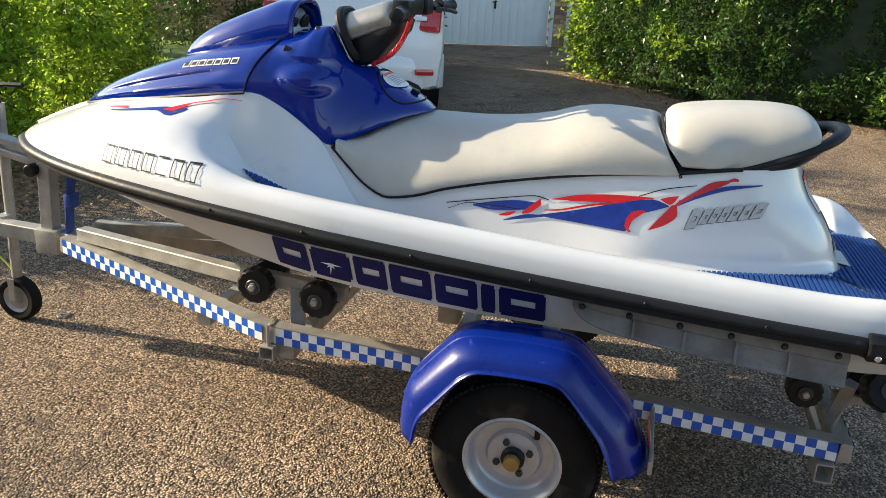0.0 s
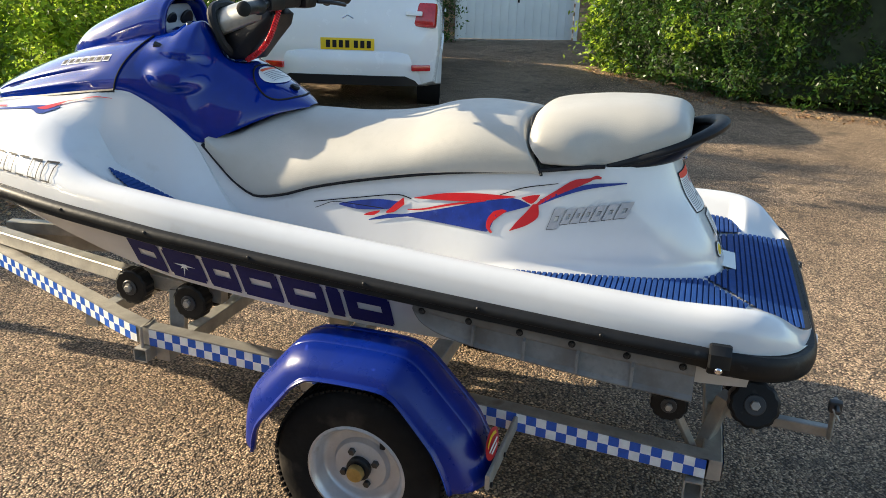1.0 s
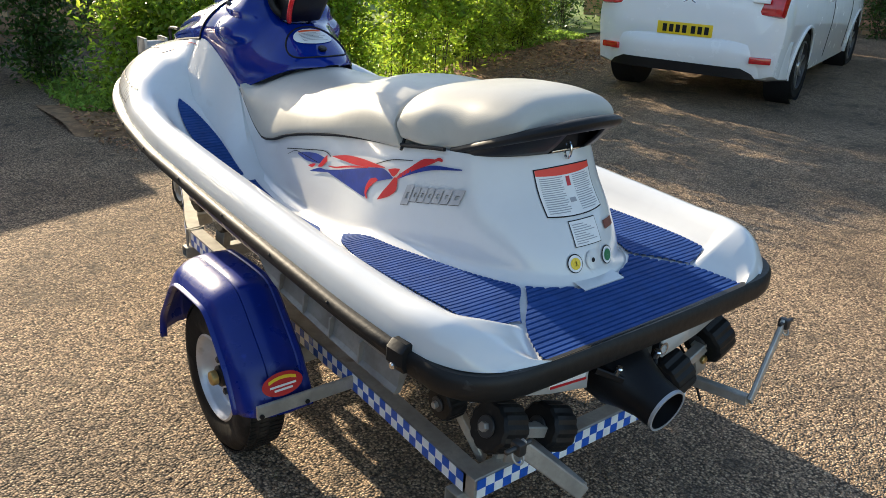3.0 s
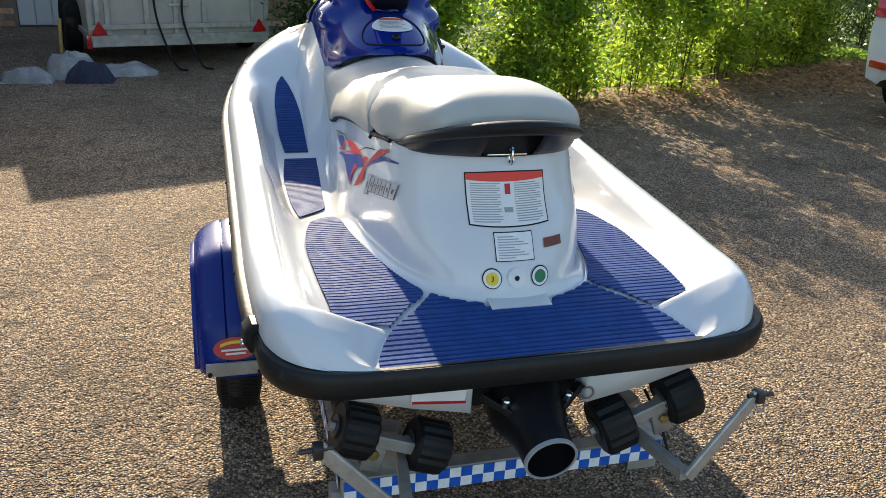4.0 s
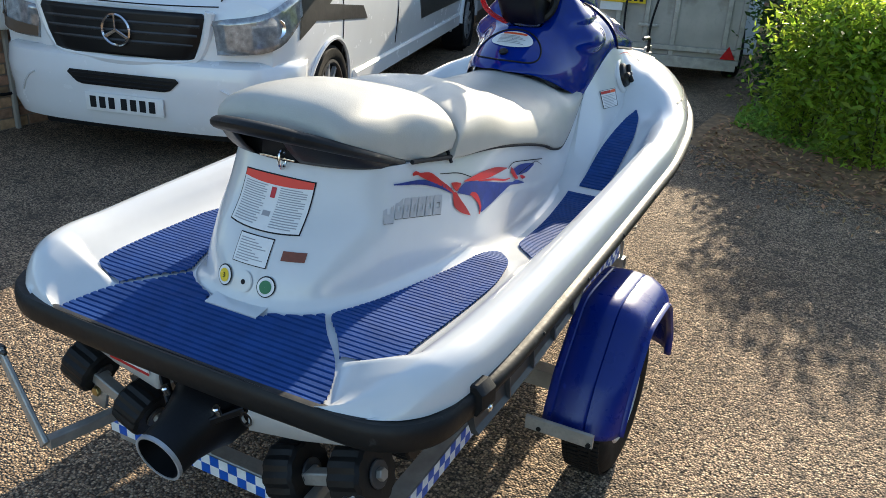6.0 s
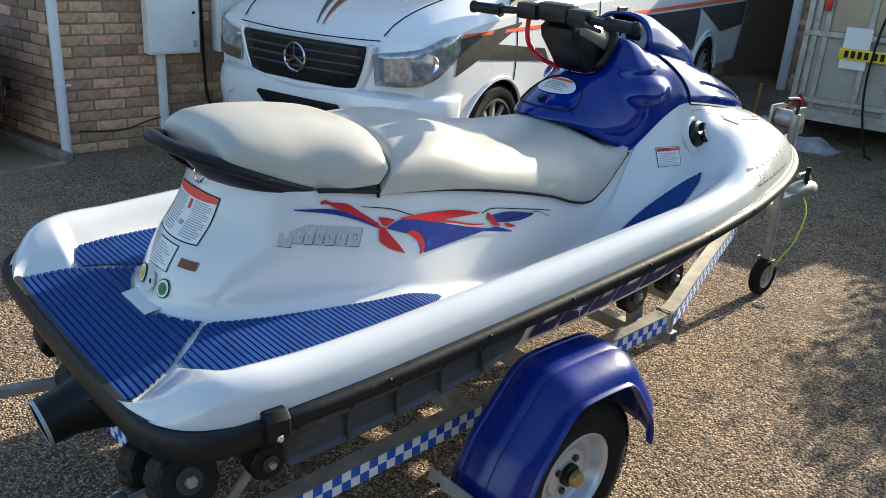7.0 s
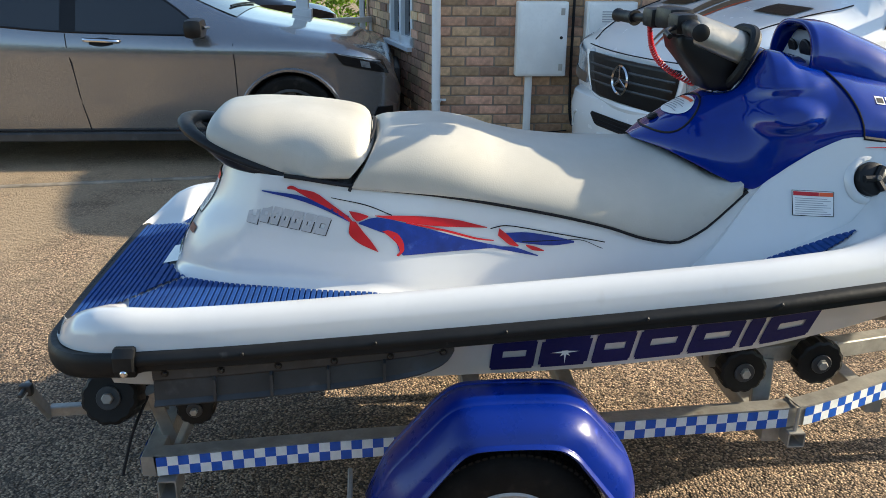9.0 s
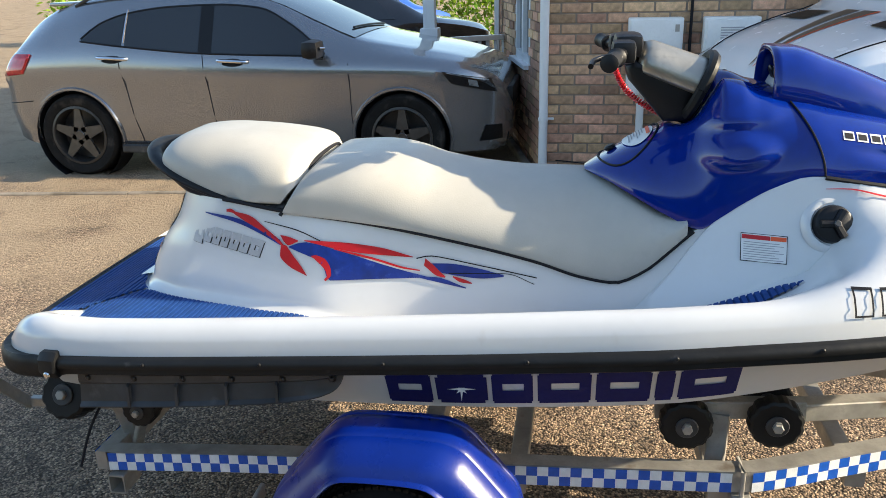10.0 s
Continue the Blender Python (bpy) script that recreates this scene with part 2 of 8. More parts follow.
M_CLOTH = mat("grey_tarpaulin", (0.33, 0.33, 0.33), 0.7, vary=0.35, scale=7, bump=0.4, bscale=18)
M_BCLOTH = mat("blue_black_cloth", (0.03, 0.035, 0.07), 0.8, vary=0.3, scale=9, bump=0.4, bscale=20)
M_PLY = mat("weathered_panel", (0.42, 0.39, 0.34), 0.6, vary=0.15, scale=4, bump=0.15, bscale=40, wear=(0.20, 0.17, 0.13), wear_scale=3, wear_at=0.6)
M_BUFF = mat("buff_panel", (0.46, 0.36, 0.25), 0.6, vary=0.12, scale=5, bump=0.1, bscale=40)
M_FARBLUE = mat("blue_car_paint", (0.01, 0.07, 0.45), 0.3, 0.3, coat=0.8)
M_BLACKCAR = mat("black_car_paint", (0.008, 0.008, 0.01), 0.2, 0.2, coat=0.9)

# ---- building helpers ----
ORG = {}


def root(name, at, label, category, group="", turn=None):
    """An Empty at the base of a thing. With turn, its parts are given in the thing's own axes."""
    ob = new(name)
    if turn is None:
        ob.location = at
        ORG[ob] = Vector(at)
    else:
        ob.matrix_world = pose(at[0], at[1], at[2], 0, 0, turn)
        ORG[ob] = Vector((0, 0, 0))
    return tagged(ob, label, category, group)


def mesh(name, vs, fs, mats, parent=None, label="", smooth=40, slots=None):
    o = ORG.get(parent, Vector((0, 0, 0)))
    me = bpy.data.meshes.new(name)
    me.from_pydata([(v[0] - o[0], v[1] - o[1], v[2] - o[2]) for v in vs], [], fs)
    for m in (mats if isinstance(mats, (list, tuple)) else [mats]):
        me.materials.append(m)
    if slots is not None:
        me.polygons.foreach_set("material_index", slots)
    if smooth:
        me.polygons.foreach_set("use_smooth", [True] * len(me.polygons))
        me.set_sharp_from_angle(angle=radians(smooth))
    me.update()
    ob = new(name, me)
    if parent is not None:
        ob.parent = parent
        ORG[ob] = o
    if label:
        ob["label"] = label
    return ob


def curve(*pts):
    """A smooth monotone function through (x, y) pairs."""
    xs, ys = [p[0] for p in pts], [p[1] for p in pts]
    d = [(ys[i + 1] - ys[i]) / (xs[i + 1] - xs[i]) for i in range(len(xs) - 1)]
    k = [d[0]] + [0 if d[i - 1] * d[i] <= 0 else 2 * d[i - 1] * d[i] / (d[i - 1] + d[i]) for i in range(1, len(d))] + [d[-1]]

    def f(x):
        if x <= xs[0]:
            return ys[0]
        if x >= xs[-1]:
            return ys[-1]
        i = max(j for j in range(len(d)) if xs[j] <= x)
        h = xs[i + 1] - xs[i]
        t = (x - xs[i]) / h
        return ((1 + 2 * t) * (1 - t) ** 2 * ys[i] + t * (1 - t) ** 2 * h * k[i] + t * t * (3 - 2 * t) * ys[i + 1] + t * t * (t - 1) * h * k[i + 1])
    return f


def lerp(a, b, t):
    return a + (b - a) * t


def ease(a, b, x):
    t = min(1, max(0, (x - a) / (b - a)))
    return t * t * (3 - 2 * t)


def steps(a, b, n):
    return [a + (b - a) * i / (n - 1) for i in range(n)]


def loft(rings, closed=False, caps=False):
    """Faces between rings of equal length. closed: each ring is a loop; caps: fill the first and the last."""
    n = len(rings[0])
    vs = [v for r in rings for v in r]
    fs = []
    for i in range(len(rings) - 1):
        for j in range(n if closed else n - 1):
            a, b = i * n + j, i * n + (j + 1) % n
            fs.append((a, b, b + n, a + n))
    if caps:
        fs.append(tuple(range(n))[::-1])
        fs.append(tuple(range((len(rings) - 1) * n, len(rings) * n)))
    return vs, fs


def join(*pieces):
    vs, fs = [], []
    for v, f in pieces:
        k = len(vs)
        vs += list(v)
        fs += [tuple(i + k for i in q) for q in f]
    return vs, fs


def box(c, s, bevel=0.0, m=None):
    bm = bmesh.new()
    bmesh.ops.create_cube(bm, size=1)
    for v in bm.verts:
        v.co = Vector((v.co.x * s[0], v.co.y * s[1], v.co.z * s[2]))
    if bevel:
        bmesh.ops.bevel(bm, geom=list(bm.edges), offset=bevel, segments=2, affect="EDGES", profile=0.6)
    bmesh.ops.transform(bm, matrix=(m or Matrix()), verts=bm.verts)
    bmesh.ops.translate(bm, vec=c, verts=bm.verts)
    bm.verts.index_update()
    out = [v.co.copy() for v in bm.verts], [tuple(v.index for v in f.verts) for f in bm.faces]
    bm.free()
    return out


def aim(p0, p1, up=(0, 0, 1)):
    """Axes with y along p0 to p1."""
    y = (Vector(p1) - Vector(p0)).normalized()
    x = y.cross(Vector(up))
    if x.length < 1e-4:
        x = Vector((1, 0, 0))
    x.normalize()
    z = x.cross(y)
    return x, y, z


def beam(p0, p1, w, h, bevel=0.003, hollow=False):
    """A bar of section w x h from p0 to p1; hollow leaves the ends open with a wall of 4 mm."""
    x, y, z = aim(p0, p1)
    p0, p1 = Vector(p0), Vector(p1)
    c = min(bevel, w / 3, h / 3)
    prof = [(-w / 2 + c, -h / 2), (w / 2 - c, -h / 2), (w / 2, -h / 2 + c), (w / 2, h / 2 - c), (w / 2 - c, h / 2), (-w / 2 + c, h / 2), (-w / 2, h / 2 - c), (-w / 2, -h / 2 + c)]
    ring = lambda p, k=1.0: [p + x * a * k + z * b * k for a, b in prof]
    if hollow:
        k = 1 - 0.008 / min(w, h)
        return loft([ring(p0, k), ring(p0), ring(p1), ring(p1, k), ring(p0, k)], closed=True)
    return loft([ring(p0), ring(p1)], closed=True, caps=True)


def cyl(p0, p1, r0, r1=None, n=20, bevel=0.0):
    x, y, z = aim(p0, p1)
    p0, p1 = Vector(p0), Vector(p1)
    r1 = r0 if r1 is None else r1
    ring = lambda p, r: [p + (x * math.cos(t) + z * math.sin(t)) * r for t in [2 * math.pi * i / n for i in range(n)]]
    if bevel:
        return loft([ring(p0, r0 - bevel), ring(p0 + y * bevel, r0), ring(p1 - y * bevel, r1), ring(p1, r1 - bevel)], closed=True, caps=True)
    return loft([ring(p0, r0), ring(p1, r1)], closed=True, caps=True)


def lathe(p0, axis, prof, n=32, arc=None):
    """Turns (radius, distance along the axis) pairs round the axis."""
    x, y, z = aim((0, 0, 0), axis)
    p0 = Vector(p0)
    rings = [[p0 + y * d + (x * math.cos(t) + z * math.sin(t)) * r for t in [2 * math.pi * i / n for i in range(n)]] for r, d in prof]
    return loft(rings, closed=True)


def tube(path, r, n=10, caps=True, flat=1.0):
    """A round bar along a path; r may be a function of 0..1; flat scales its height."""
    path = [Vector(p) for p in path]
    rings = []
    side = None
    for i, p in enumerate(path):
        d = (path[min(i + 1, len(path) - 1)] - path[max(i - 1, 0)]).normalized()
        if side is None:
            side = d.cross(Vector((0, 0, 1)))
            if side.length < 0.05:
                side = d.cross(Vector((0, 1, 0)))
        side = (side - d * side.dot(d)).normalized()
        up = side.cross(d)
        rr = r(i / (len(path) - 1)) if callable(r) else r
        rings.append([p + side * math.cos(t) * rr + up * math.sin(t) * rr * flat for t in [2 * math.pi * k / n for k in range(n)]])
    return loft(rings, closed=True, caps=caps)


def smooth_path(pts, n=8):
    """A rounded path through points (Catmull-Rom)."""
    pts = [Vector(p) for p in pts]
    q = [2 * pts[0] - pts[1]] + pts + [2 * pts[-1] - pts[-2]]
    out = []
    for i in range(1, len(q) - 2):
        for k in range(n):
            t = k / n
            out.append(0.5 * ((2 * q[i]) + (q[i + 1] - q[i - 1]) * t + (2 * q[i - 1] - 5 * q[i] + 4 * q[i + 1] - q[i + 2]) * t * t
                              + (3 * q[i] - q[i - 1] - 3 * q[i + 1] + q[i + 2]) * t ** 3))
    return out + [pts[-1]]


def solid(ob, thick, offset=-1.0):
    """Gives a sheet its thickness."""
    s = ob.modifiers.new("thickness", "SOLIDIFY")
    s.thickness, s.offset = thick, offset
    return ob


def settle(ob):
    """Turns an object's modifiers into plain mesh."""
    dg = bpy.context.evaluated_depsgraph_get()
    me = bpy.data.meshes.new_from_object(ob.evaluated_get(dg))
    ob.modifiers.clear()
    ob.data = me
    return ob


def cut(ob, pieces):
    """Takes closed shapes, given in the object's own axes, out of a mesh."""
    def outward(me):
        bm = bmesh.new()
        bm.from_mesh(me)
        bmesh.ops.remove_doubles(bm, verts=bm.verts, dist=1e-5)
        bmesh.ops.recalc_face_normals(bm, faces=bm.faces)
        bm.to_mesh(me)
        bm.free()
    outward(ob.data)
    for v, f in pieces:
        me = bpy.data.meshes.new("cutter")
        me.from_pydata([tuple(p) for p in v], [], f)
        outward(me)
        c = new("cutter", me)
        c.parent = ob.parent
        b = ob.modifiers.new("cut", "BOOLEAN")
        b.object, b.operation, b.solver = c, "DIFFERENCE", "EXACT"
        bpy.context.view_layer.update()
        settle(ob)
        bpy.data.objects.remove(c)
    return ob

# ---- ground ----
def ground_z(x, y):
    """The drive is level round the trailer and rises gently towards the garage."""
    return 0.025 * max(0.0, x - 2.6) - 0.04 * max(0.0, x - 16)


def build_ground():
    xs = [-120, -60, -30, -15, -8, -4, 0, 2.6, 4, 6, 8, 10, 12, 16, 30, 60, 120]
    ys = [-120, -60, -30, -15, -8, -4, 0, 4, 8, 15, 30, 60, 120]
    vs = [(x, y, ground_z(x, y)) for y in ys for x in xs]
    n = len(xs)
    fs = [(j * n + i, j * n + i + 1, (j + 1) * n + i + 1, (j + 1) * n + i) for j in range(len(ys) - 1) for i in range(n - 1)]
    return tagged(mesh("ground", vs, fs, M_TARMAC, smooth=0), "chipped tarmac drive with dusty worn patches", "ground", kind="structure")


build_ground()

# ---- personal watercraft ----
craft = root("personal_watercraft", (0, -0.2, 0.43), "white and blue personal watercraft resting on its trailer", "jet ski")
B = curve((-1.537, 0.41), (-1.517, 0.475), (-1.487, 0.53), (-1.44, 0.570), (-1.375, 0.595), (-1.25, 0.610), (-1.0, 0.618), (0.1, 0.618), (0.45, 0.592), (0.8, 0.525),
          (1.1, 0.425), (1.335, 0.30), (1.465, 0.19), (1.535, 0.10), (1.565, 0.0))
RZ = curve((-1.57, 0.69), (-1.3, 0.703), (-0.95, 0.724), (-0.27, 0.769), (0.1, 0.798), (0.4, 0.822), (0.8, 0.844), (1.2, 0.855), (1.61, 0.86))
FZ = curve((-1.58, 0.70), (-1.5, 0.705), (-1.38, 0.728), (-1.25, 0.742), (-0.78, 0.737), (-0.6, 0.70), (-0.4, 0.672), (-0.2, 0.662), (-0.03, 0.675), (0.1, 0.715), (0.25, 0.79), (0.4, 0.855), (0.5, 0.90), (0.8, 0.97))
GH = curve((-1.537, 0.020), (-1.517, 0.032), (-1.485, 0.058), (-1.44, 0.090), (-1.39, 0.104), (-1.34, 0.107), (-1.2, 0.100), (0.6, 0.096))
HX = curve((0.1, 0.245), (0.2, 0.232), (0.284, 0.228), (0.4, 0.243), (0.53, 0.257), (0.62, 0.258), (0.7, 0.253), (0.9, 0.224), (1.1, 0.160), (1.218, 0.100), (1.29, 0.048), (1.33, 0.02), (1.61, 0.0))
HZ = curve((0.1, 0.86), (0.2, 0.91), (0.284, 0.984), (0.36, 1.045), (0.45, 1.10), (0.53, 1.130), (0.6, 1.130), (0.7, 1.110), (0.9, 1.080), (1.1, 1.047), (1.3, 0.998), (1.42, 0.955), (1.51, 0.915), (1.565, 0.89))
# section of the shoulder beside the console: a rounded outer roll, then a shallow dish up to the hood
SHOULDER = ((1.0, 0.0), (0.985, 0.13), (0.945, 0.26), (0.87, 0.38), (0.76, 0.475), (0.62, 0.555), (0.48, 0.62), (0.35, 0.68), (0.23, 0.745), (0.11, 0.84), (0.0, 1.0))


REAR_EDGE = curve((-1.53, 0.366), (-1.512, 0.368), (-1.455, 0.350), (-1.40, 0.316), (-1.335, 0.250), (-1.275, 0.200))


def deck_ring(y):
    b, zr, zf = B(y), RZ(y), FZ(y)
    zg = zr + GH(y)
    wide = min(1.0, b / 0.55)
    toe = ease(0.30, 0.60, y)
    aft = [(b, zr + 0.02), (b - 0.004, zr + 0.6 * GH(y)), (b - 0.016 * wide, zg - 0.017), (b - 0.036 * wide, zg - 0.004), (b - 0.062 * wide, zg), (b - 0.09 * wide, zg - 0.012),
           (b - 0.115 * wide, lerp(zf, zg, 0.6)), (b - 0.135 * wide - 0.03 * toe, lerp(zf, zg, 0.22)), (b - 0.17 * wide - 0.05 * toe, zf), (lerp(b - 0.2 * wide, 0.322, ease(-0.25, 0.0, y)), zf), ((0.30 - 0.014 * ease(-0.1, 0.1, y)) * wide, zf), (0.22 * wide, zf), (0.1 * wide, zf), (0, zf)]
    # behind the side mats the gunwale turns inboard and slopes down to the stern
    turn = ease(-1.345, -1.40, y)
    foot = max(0.325, REAR_EDGE(y) + 0.012)
    for i, t, dz in ((5, 0.14, 0.004), (6, 0.42, 0.006), (7, 0.74, 0.003), (8, 1.0, 0.0)):
        aft[i] = (lerp(aft[i][0], lerp(b - 0.062 * wide, foot, t), turn), lerp(aft[i][1], lerp(zg, zf, t) + dz, turn))
    aft[9] = (lerp(aft[9][0], foot - 0.008, turn), zf)
    hx, hz = min(HX(y), b), HZ(y)
    z0 = zr + 0.02
    fore = []
    for i in range(11):
        a = math.pi / 2 * i / 10
        w = ease(0.60, 1.0, y)
        u, v = SHOULDER[i]
        fore.append((hx + (b - hx) * lerp(u, math.cos(a) ** 1.2, w), z0 + (hz - z0) * lerp(v, math.sin(a) ** 1.15, w)))
    fore += [(hx * 0.66, hz + 0.008), (hx * 0.33, hz + 0.012), (0, hz + 0.013)]
    # the shoulder stands up inboard of the footwell before it reaches the gunwale
    out = []
    for i, (p, q) in enumerate(zip(aft, fore)):
        k = ease(0.36, 0.78, y) if i < 6 else ease(0.48, 0.74, y) if i < 9 else ease(0.51, 0.68, y) if i == 9 else ease(0.02, 0.36, y)
        out.append((lerp(p[0], q[0], k), lerp(p[1], q[1], k)))
    return out


def mirrored(half, y):
    """A whole section from the starboard half, whose last point is on the centre line."""
    return [(x, y, z) for x, z in half] + [(-x, y, z) for x, z in half[-2::-1]]


def build_deck():
    ys = steps(-1.537, -1.31, 36) + steps(-1.28, 0.1, 22) + steps(0.13, 0.8, 26) + steps(0.84, 1.46, 18) + [1.49, 1.512, 1.532, 1.547, 1.558, 1.565]
    rings = [mirrored(deck_ring(y), y) for y in ys]
    mesh("deck", *loft(rings, caps=True), M_GEL, craft, "glossy white moulded deck with raised gunwales")


def hull_side(y, v):
    """The white hull below the rail: v runs from the rail to the chine."""
    b, zr = B(y), RZ(y)
    zc = CZ(y)
    return lerp(b - 0.035, b - (0.115 if y < 0.6 else 0.115 * max(0.2, b / 0.58)), v ** 0.9), lerp(zr - 0.02, zc, v)


CZ = curve((-1.42, 0.575), (-0.4, 0.588), (0.2, 0.632), (0.45, 0.672), (0.8, 0.745), (1.1, 0.80), (1.4, 0.835), (1.61, 0.845))
KZ = curve((-1.42, 0.525), (-0.3, 0.47), (0.4, 0.50), (0.8, 0.575), (1.1, 0.665), (1.35, 0.755), (1.55, 0.825), (1.61, 0.845))


def build_hull():
    rings = []
    for y in steps(-1.40, 1.54, 46):
        half = [hull_side(y, v) for v in (0, 0.2, 0.4, 0.6, 0.8, 1.0)]
        cx, cz = half[-1]
        kz = min(KZ(y), cz - 0.002)
        half = [(max(0.002, x), z) for x, z in half] + [(cx * 0.93, cz - 0.012), (cx * 0.6, lerp(cz, kz, 0.5)), (cx * 0.25, lerp(cz, kz, 0.85)), (0, kz)]
        rings.append(mirrored(half, y))
    mesh("hull", *loft(rings, caps=True), M_GEL, craft, "white hull with navy lettering blocks", smooth=30)


def rail_path():
    pts = [(B(y), y) for y in steps(1.558, -1.375, 60)]
    for a in steps(0, 90, 14)[1:]:
        t = radians(a)
        pts.append((0.41 + 0.185 * math.cos(t) ** 0.9, -1.375 - 0.157 * math.sin(t) ** 0.9))
    pts += [(x, -1.532 - 0.008 * (1 - (x / 0.41) ** 2)) for x in steps(0.41, 0, 8)[1:]]
    return pts


def build_rail():
    half = rail_path()
    whole = half + [(-x, y) for x, y in half[-2::-1]]
    rings = []
    for i, (x, y) in enumerate(whole):
        a, b = whole[max(i - 1, 0)], whole[min(i + 1, len(whole) - 1)]
        d = Vector((b[0] - a[0], b[1] - a[1])).normalized()
        o = Vector((-d.y, d.x))
        if o.dot(Vector((x, y + 0.1))) < 0:
            o = -o
        z = RZ(y)
        k = ease(-1.26, -1.34, y)
        h, w = lerp(0.024, 0.031, k), lerp(0.024, 0.015, k)
        prof = [(-0.035, h - 0.014 * k), (-0.012, h - 0.002 * k), (w * 0.4, h), (w * 0.85, h * 0.75), (w, h * 0.3), (w * lerp(0.95, 1.0, k), -h * 0.02), (w * lerp(0.5, 0.98, k), -h * 0.25), (w * lerp(0.55, 0.8, k), -h * lerp(0.8, 0.7, k)), (w * 0.35, -h * lerp(0.95, 1.0, k)), (-0.035, -h * lerp(0.95, 1.0, k))]
        low = lerp(0.0, 0.010, k)
        rings.append([(x + o.x * p, y + o.y * p, z + q - low) for p, q in prof])
    vs, fs = loft(rings, closed=True, caps=True)
    rail = mesh("rub_rail", vs, fs, M_RUB, craft, "scuffed black rubber rub rail", smooth=50)
    for s in (1, -1):
        # clamp that joins the side rail to the stern bumper
        ring = []
        for y in (-1.343, -1.338, -1.298, -1.293):
            k = 0.003 if y in (-1.338, -1.298) else 0.0
            z, b = RZ(y), B(y)
            ring.append([(s * (b + p), y, z + q) for p, q in ((-0.03, 0.034 + k), (0.012, 0.034 + k), (0.026 + k, 0.02), (0.028 + k, -0.012), (0.018, -0.030 - k), (-0.03, -0.030 - k))])
        mesh("rail_clamp", *loft(ring, closed=True, caps=True), M_RUB, rail, smooth=30)
        mesh("bolt", *cyl((s * 0.626, -1.318, 0.685), (s * 0.639, -1.318, 0.684), 0.009, n=10, bevel=0.003), M_CHROME, rail)
        for y in (-1.05, -0.75, -0.45, -0.12, 0.2, 0.5):
            z, b = RZ(y), B(y)
            mesh("rivet", *cyl((s * (b + 0.018), y, z + 0.012), (s * (b + 0.026), y, z + 0.013), 0.005, n=8, bevel=0.002), M_RUB, rail)
    return rail


def ped_rear(v):
    return curve((0, -1.335), (0.08, -1.318), (0.2, -1.305), (0.45, -1.262), (0.7, -1.205), (1.0, -1.165))(v)


TOPZ = curve((-1.2, 1.045), (-1.0, 1.036), (-0.8, 1.008), (-0.57, 0.98), (-0.31, 0.932), (-0.12, 0.885), (0.0, 0.845), (0.08, 0.832), (0.15, 0.862), (0.22, 0.925), (0.284, 0.984), (0.5, 1.05))
PW_TOP = curve((-1.165, 0.215), (-1.0, 0.232), (-0.8, 0.247), (-0.4, 0.250), (-0.1, 0.243), (0.12, 0.231), (0.284, 0.226), (0.5, 0.24))
PW_LOW = curve((-1.335, 0.205), (-1.26, 0.208), (-1.2, 0.215), (-1.13, 0.236), (-0.97, 0.270), (-0.85, 0.292), (-0.68, 0.306), (-0.43, 0.286), (-0.16, 0.262), (0.0, 0.255), (0.5, 0.255))


def ped_width(y, v):
    k = v ** 1.5
    flare = 0.028 * max(0, 1 - v / 0.10) ** 2
    return lerp(PW_LOW(y), PW_TOP(y), k) + flare


def ped_x(y, z):
    """Half-width of the seat pedestal at a height."""
    v = min(1, max(0, (z - FZ(y)) / (TOPZ(y) - FZ(y))))
    return ped_shape(y, v)


def ped_shape(y, v):
    r = ped_rear(v)
    w = ped_width(y, v)
    end = 0.24
    if y < r + end:
        t = min(1, (r + end - y) / end)
        w *= max(0.0, 1 - t ** 3.2) ** (1 / 2.2)
    return w


def build_pedestal():
    rings = []
    for v in [0, 0.02, 0.04, 0.07, 0.1, 0.14, 0.2, 0.26] + steps(0.32, 1.0, 18):
        r = ped_rear(v)
        ring = []
        ys = steps(0.5, r + 0.24, 64)[:-1] + [r + 0.24 * (1 - math.sin(math.pi / 2 * t)) for t in steps(0, 1, 18)]
        half = [(ped_shape(y, v), y, lerp(FZ(max(y, r)) - 0.002, TOPZ(y), v)) for y in ys]
        half[-1] = (0, half[-1][1], half[-1][2])
        rings.append(half + [(-x, y, z) for x, y, z in half[-2::-1]])
    vs, fs = loft(rings)
    n = len(rings[0])
    k = (len(rings) - 1) * n
    for j in range(n // 2):
        fs.append((k + j, k + j + 1, k + n - 2 - j, k + n - 1 - j) if j < n // 2 - 1 else (k + j, k + j + 1, k + n - 1 - j))
    ped = mesh("seat_pedestal", vs, fs, M_GEL, craft, "white seat pedestal with red and blue swoosh decals")
    tab = [(x, y, FZ(y) + h) for y, h in ((-1.36, 0.002), (-1.36, 0.009), (-1.29, 0.012)) for x in (-0.075, -0.065, 0.065, 0.075)]
    mesh("rear_tab", *loft([tab[0:4], tab[4:8], tab[8:12]]), M_GEL, ped)
    return ped


SEAT_T = curve((-0.742, 1.098), (-0.737, 1.116), (-0.728, 1.127), (-0.70, 1.136), (-0.55, 1.144), (-0.48, 1.137), (-0.4, 1.114), (-0.28, 1.093), (-0.14, 1.084), (0.0, 1.084), (0.06, 1.078), (0.12, 1.056), (0.2, 1.018), (0.26, 1.004), (0.3, 1.0))
SEAT_R = curve((-1.19, 1.147), (-1.184, 1.163), (-1.17, 1.179), (-1.14, 1.191), (-1.06, 1.197), (-0.96, 1.192), (-0.85, 1.178), (-0.79, 1.165), (-0.768, 1.154), (-0.755, 1.136), (-0.747, 1.098))


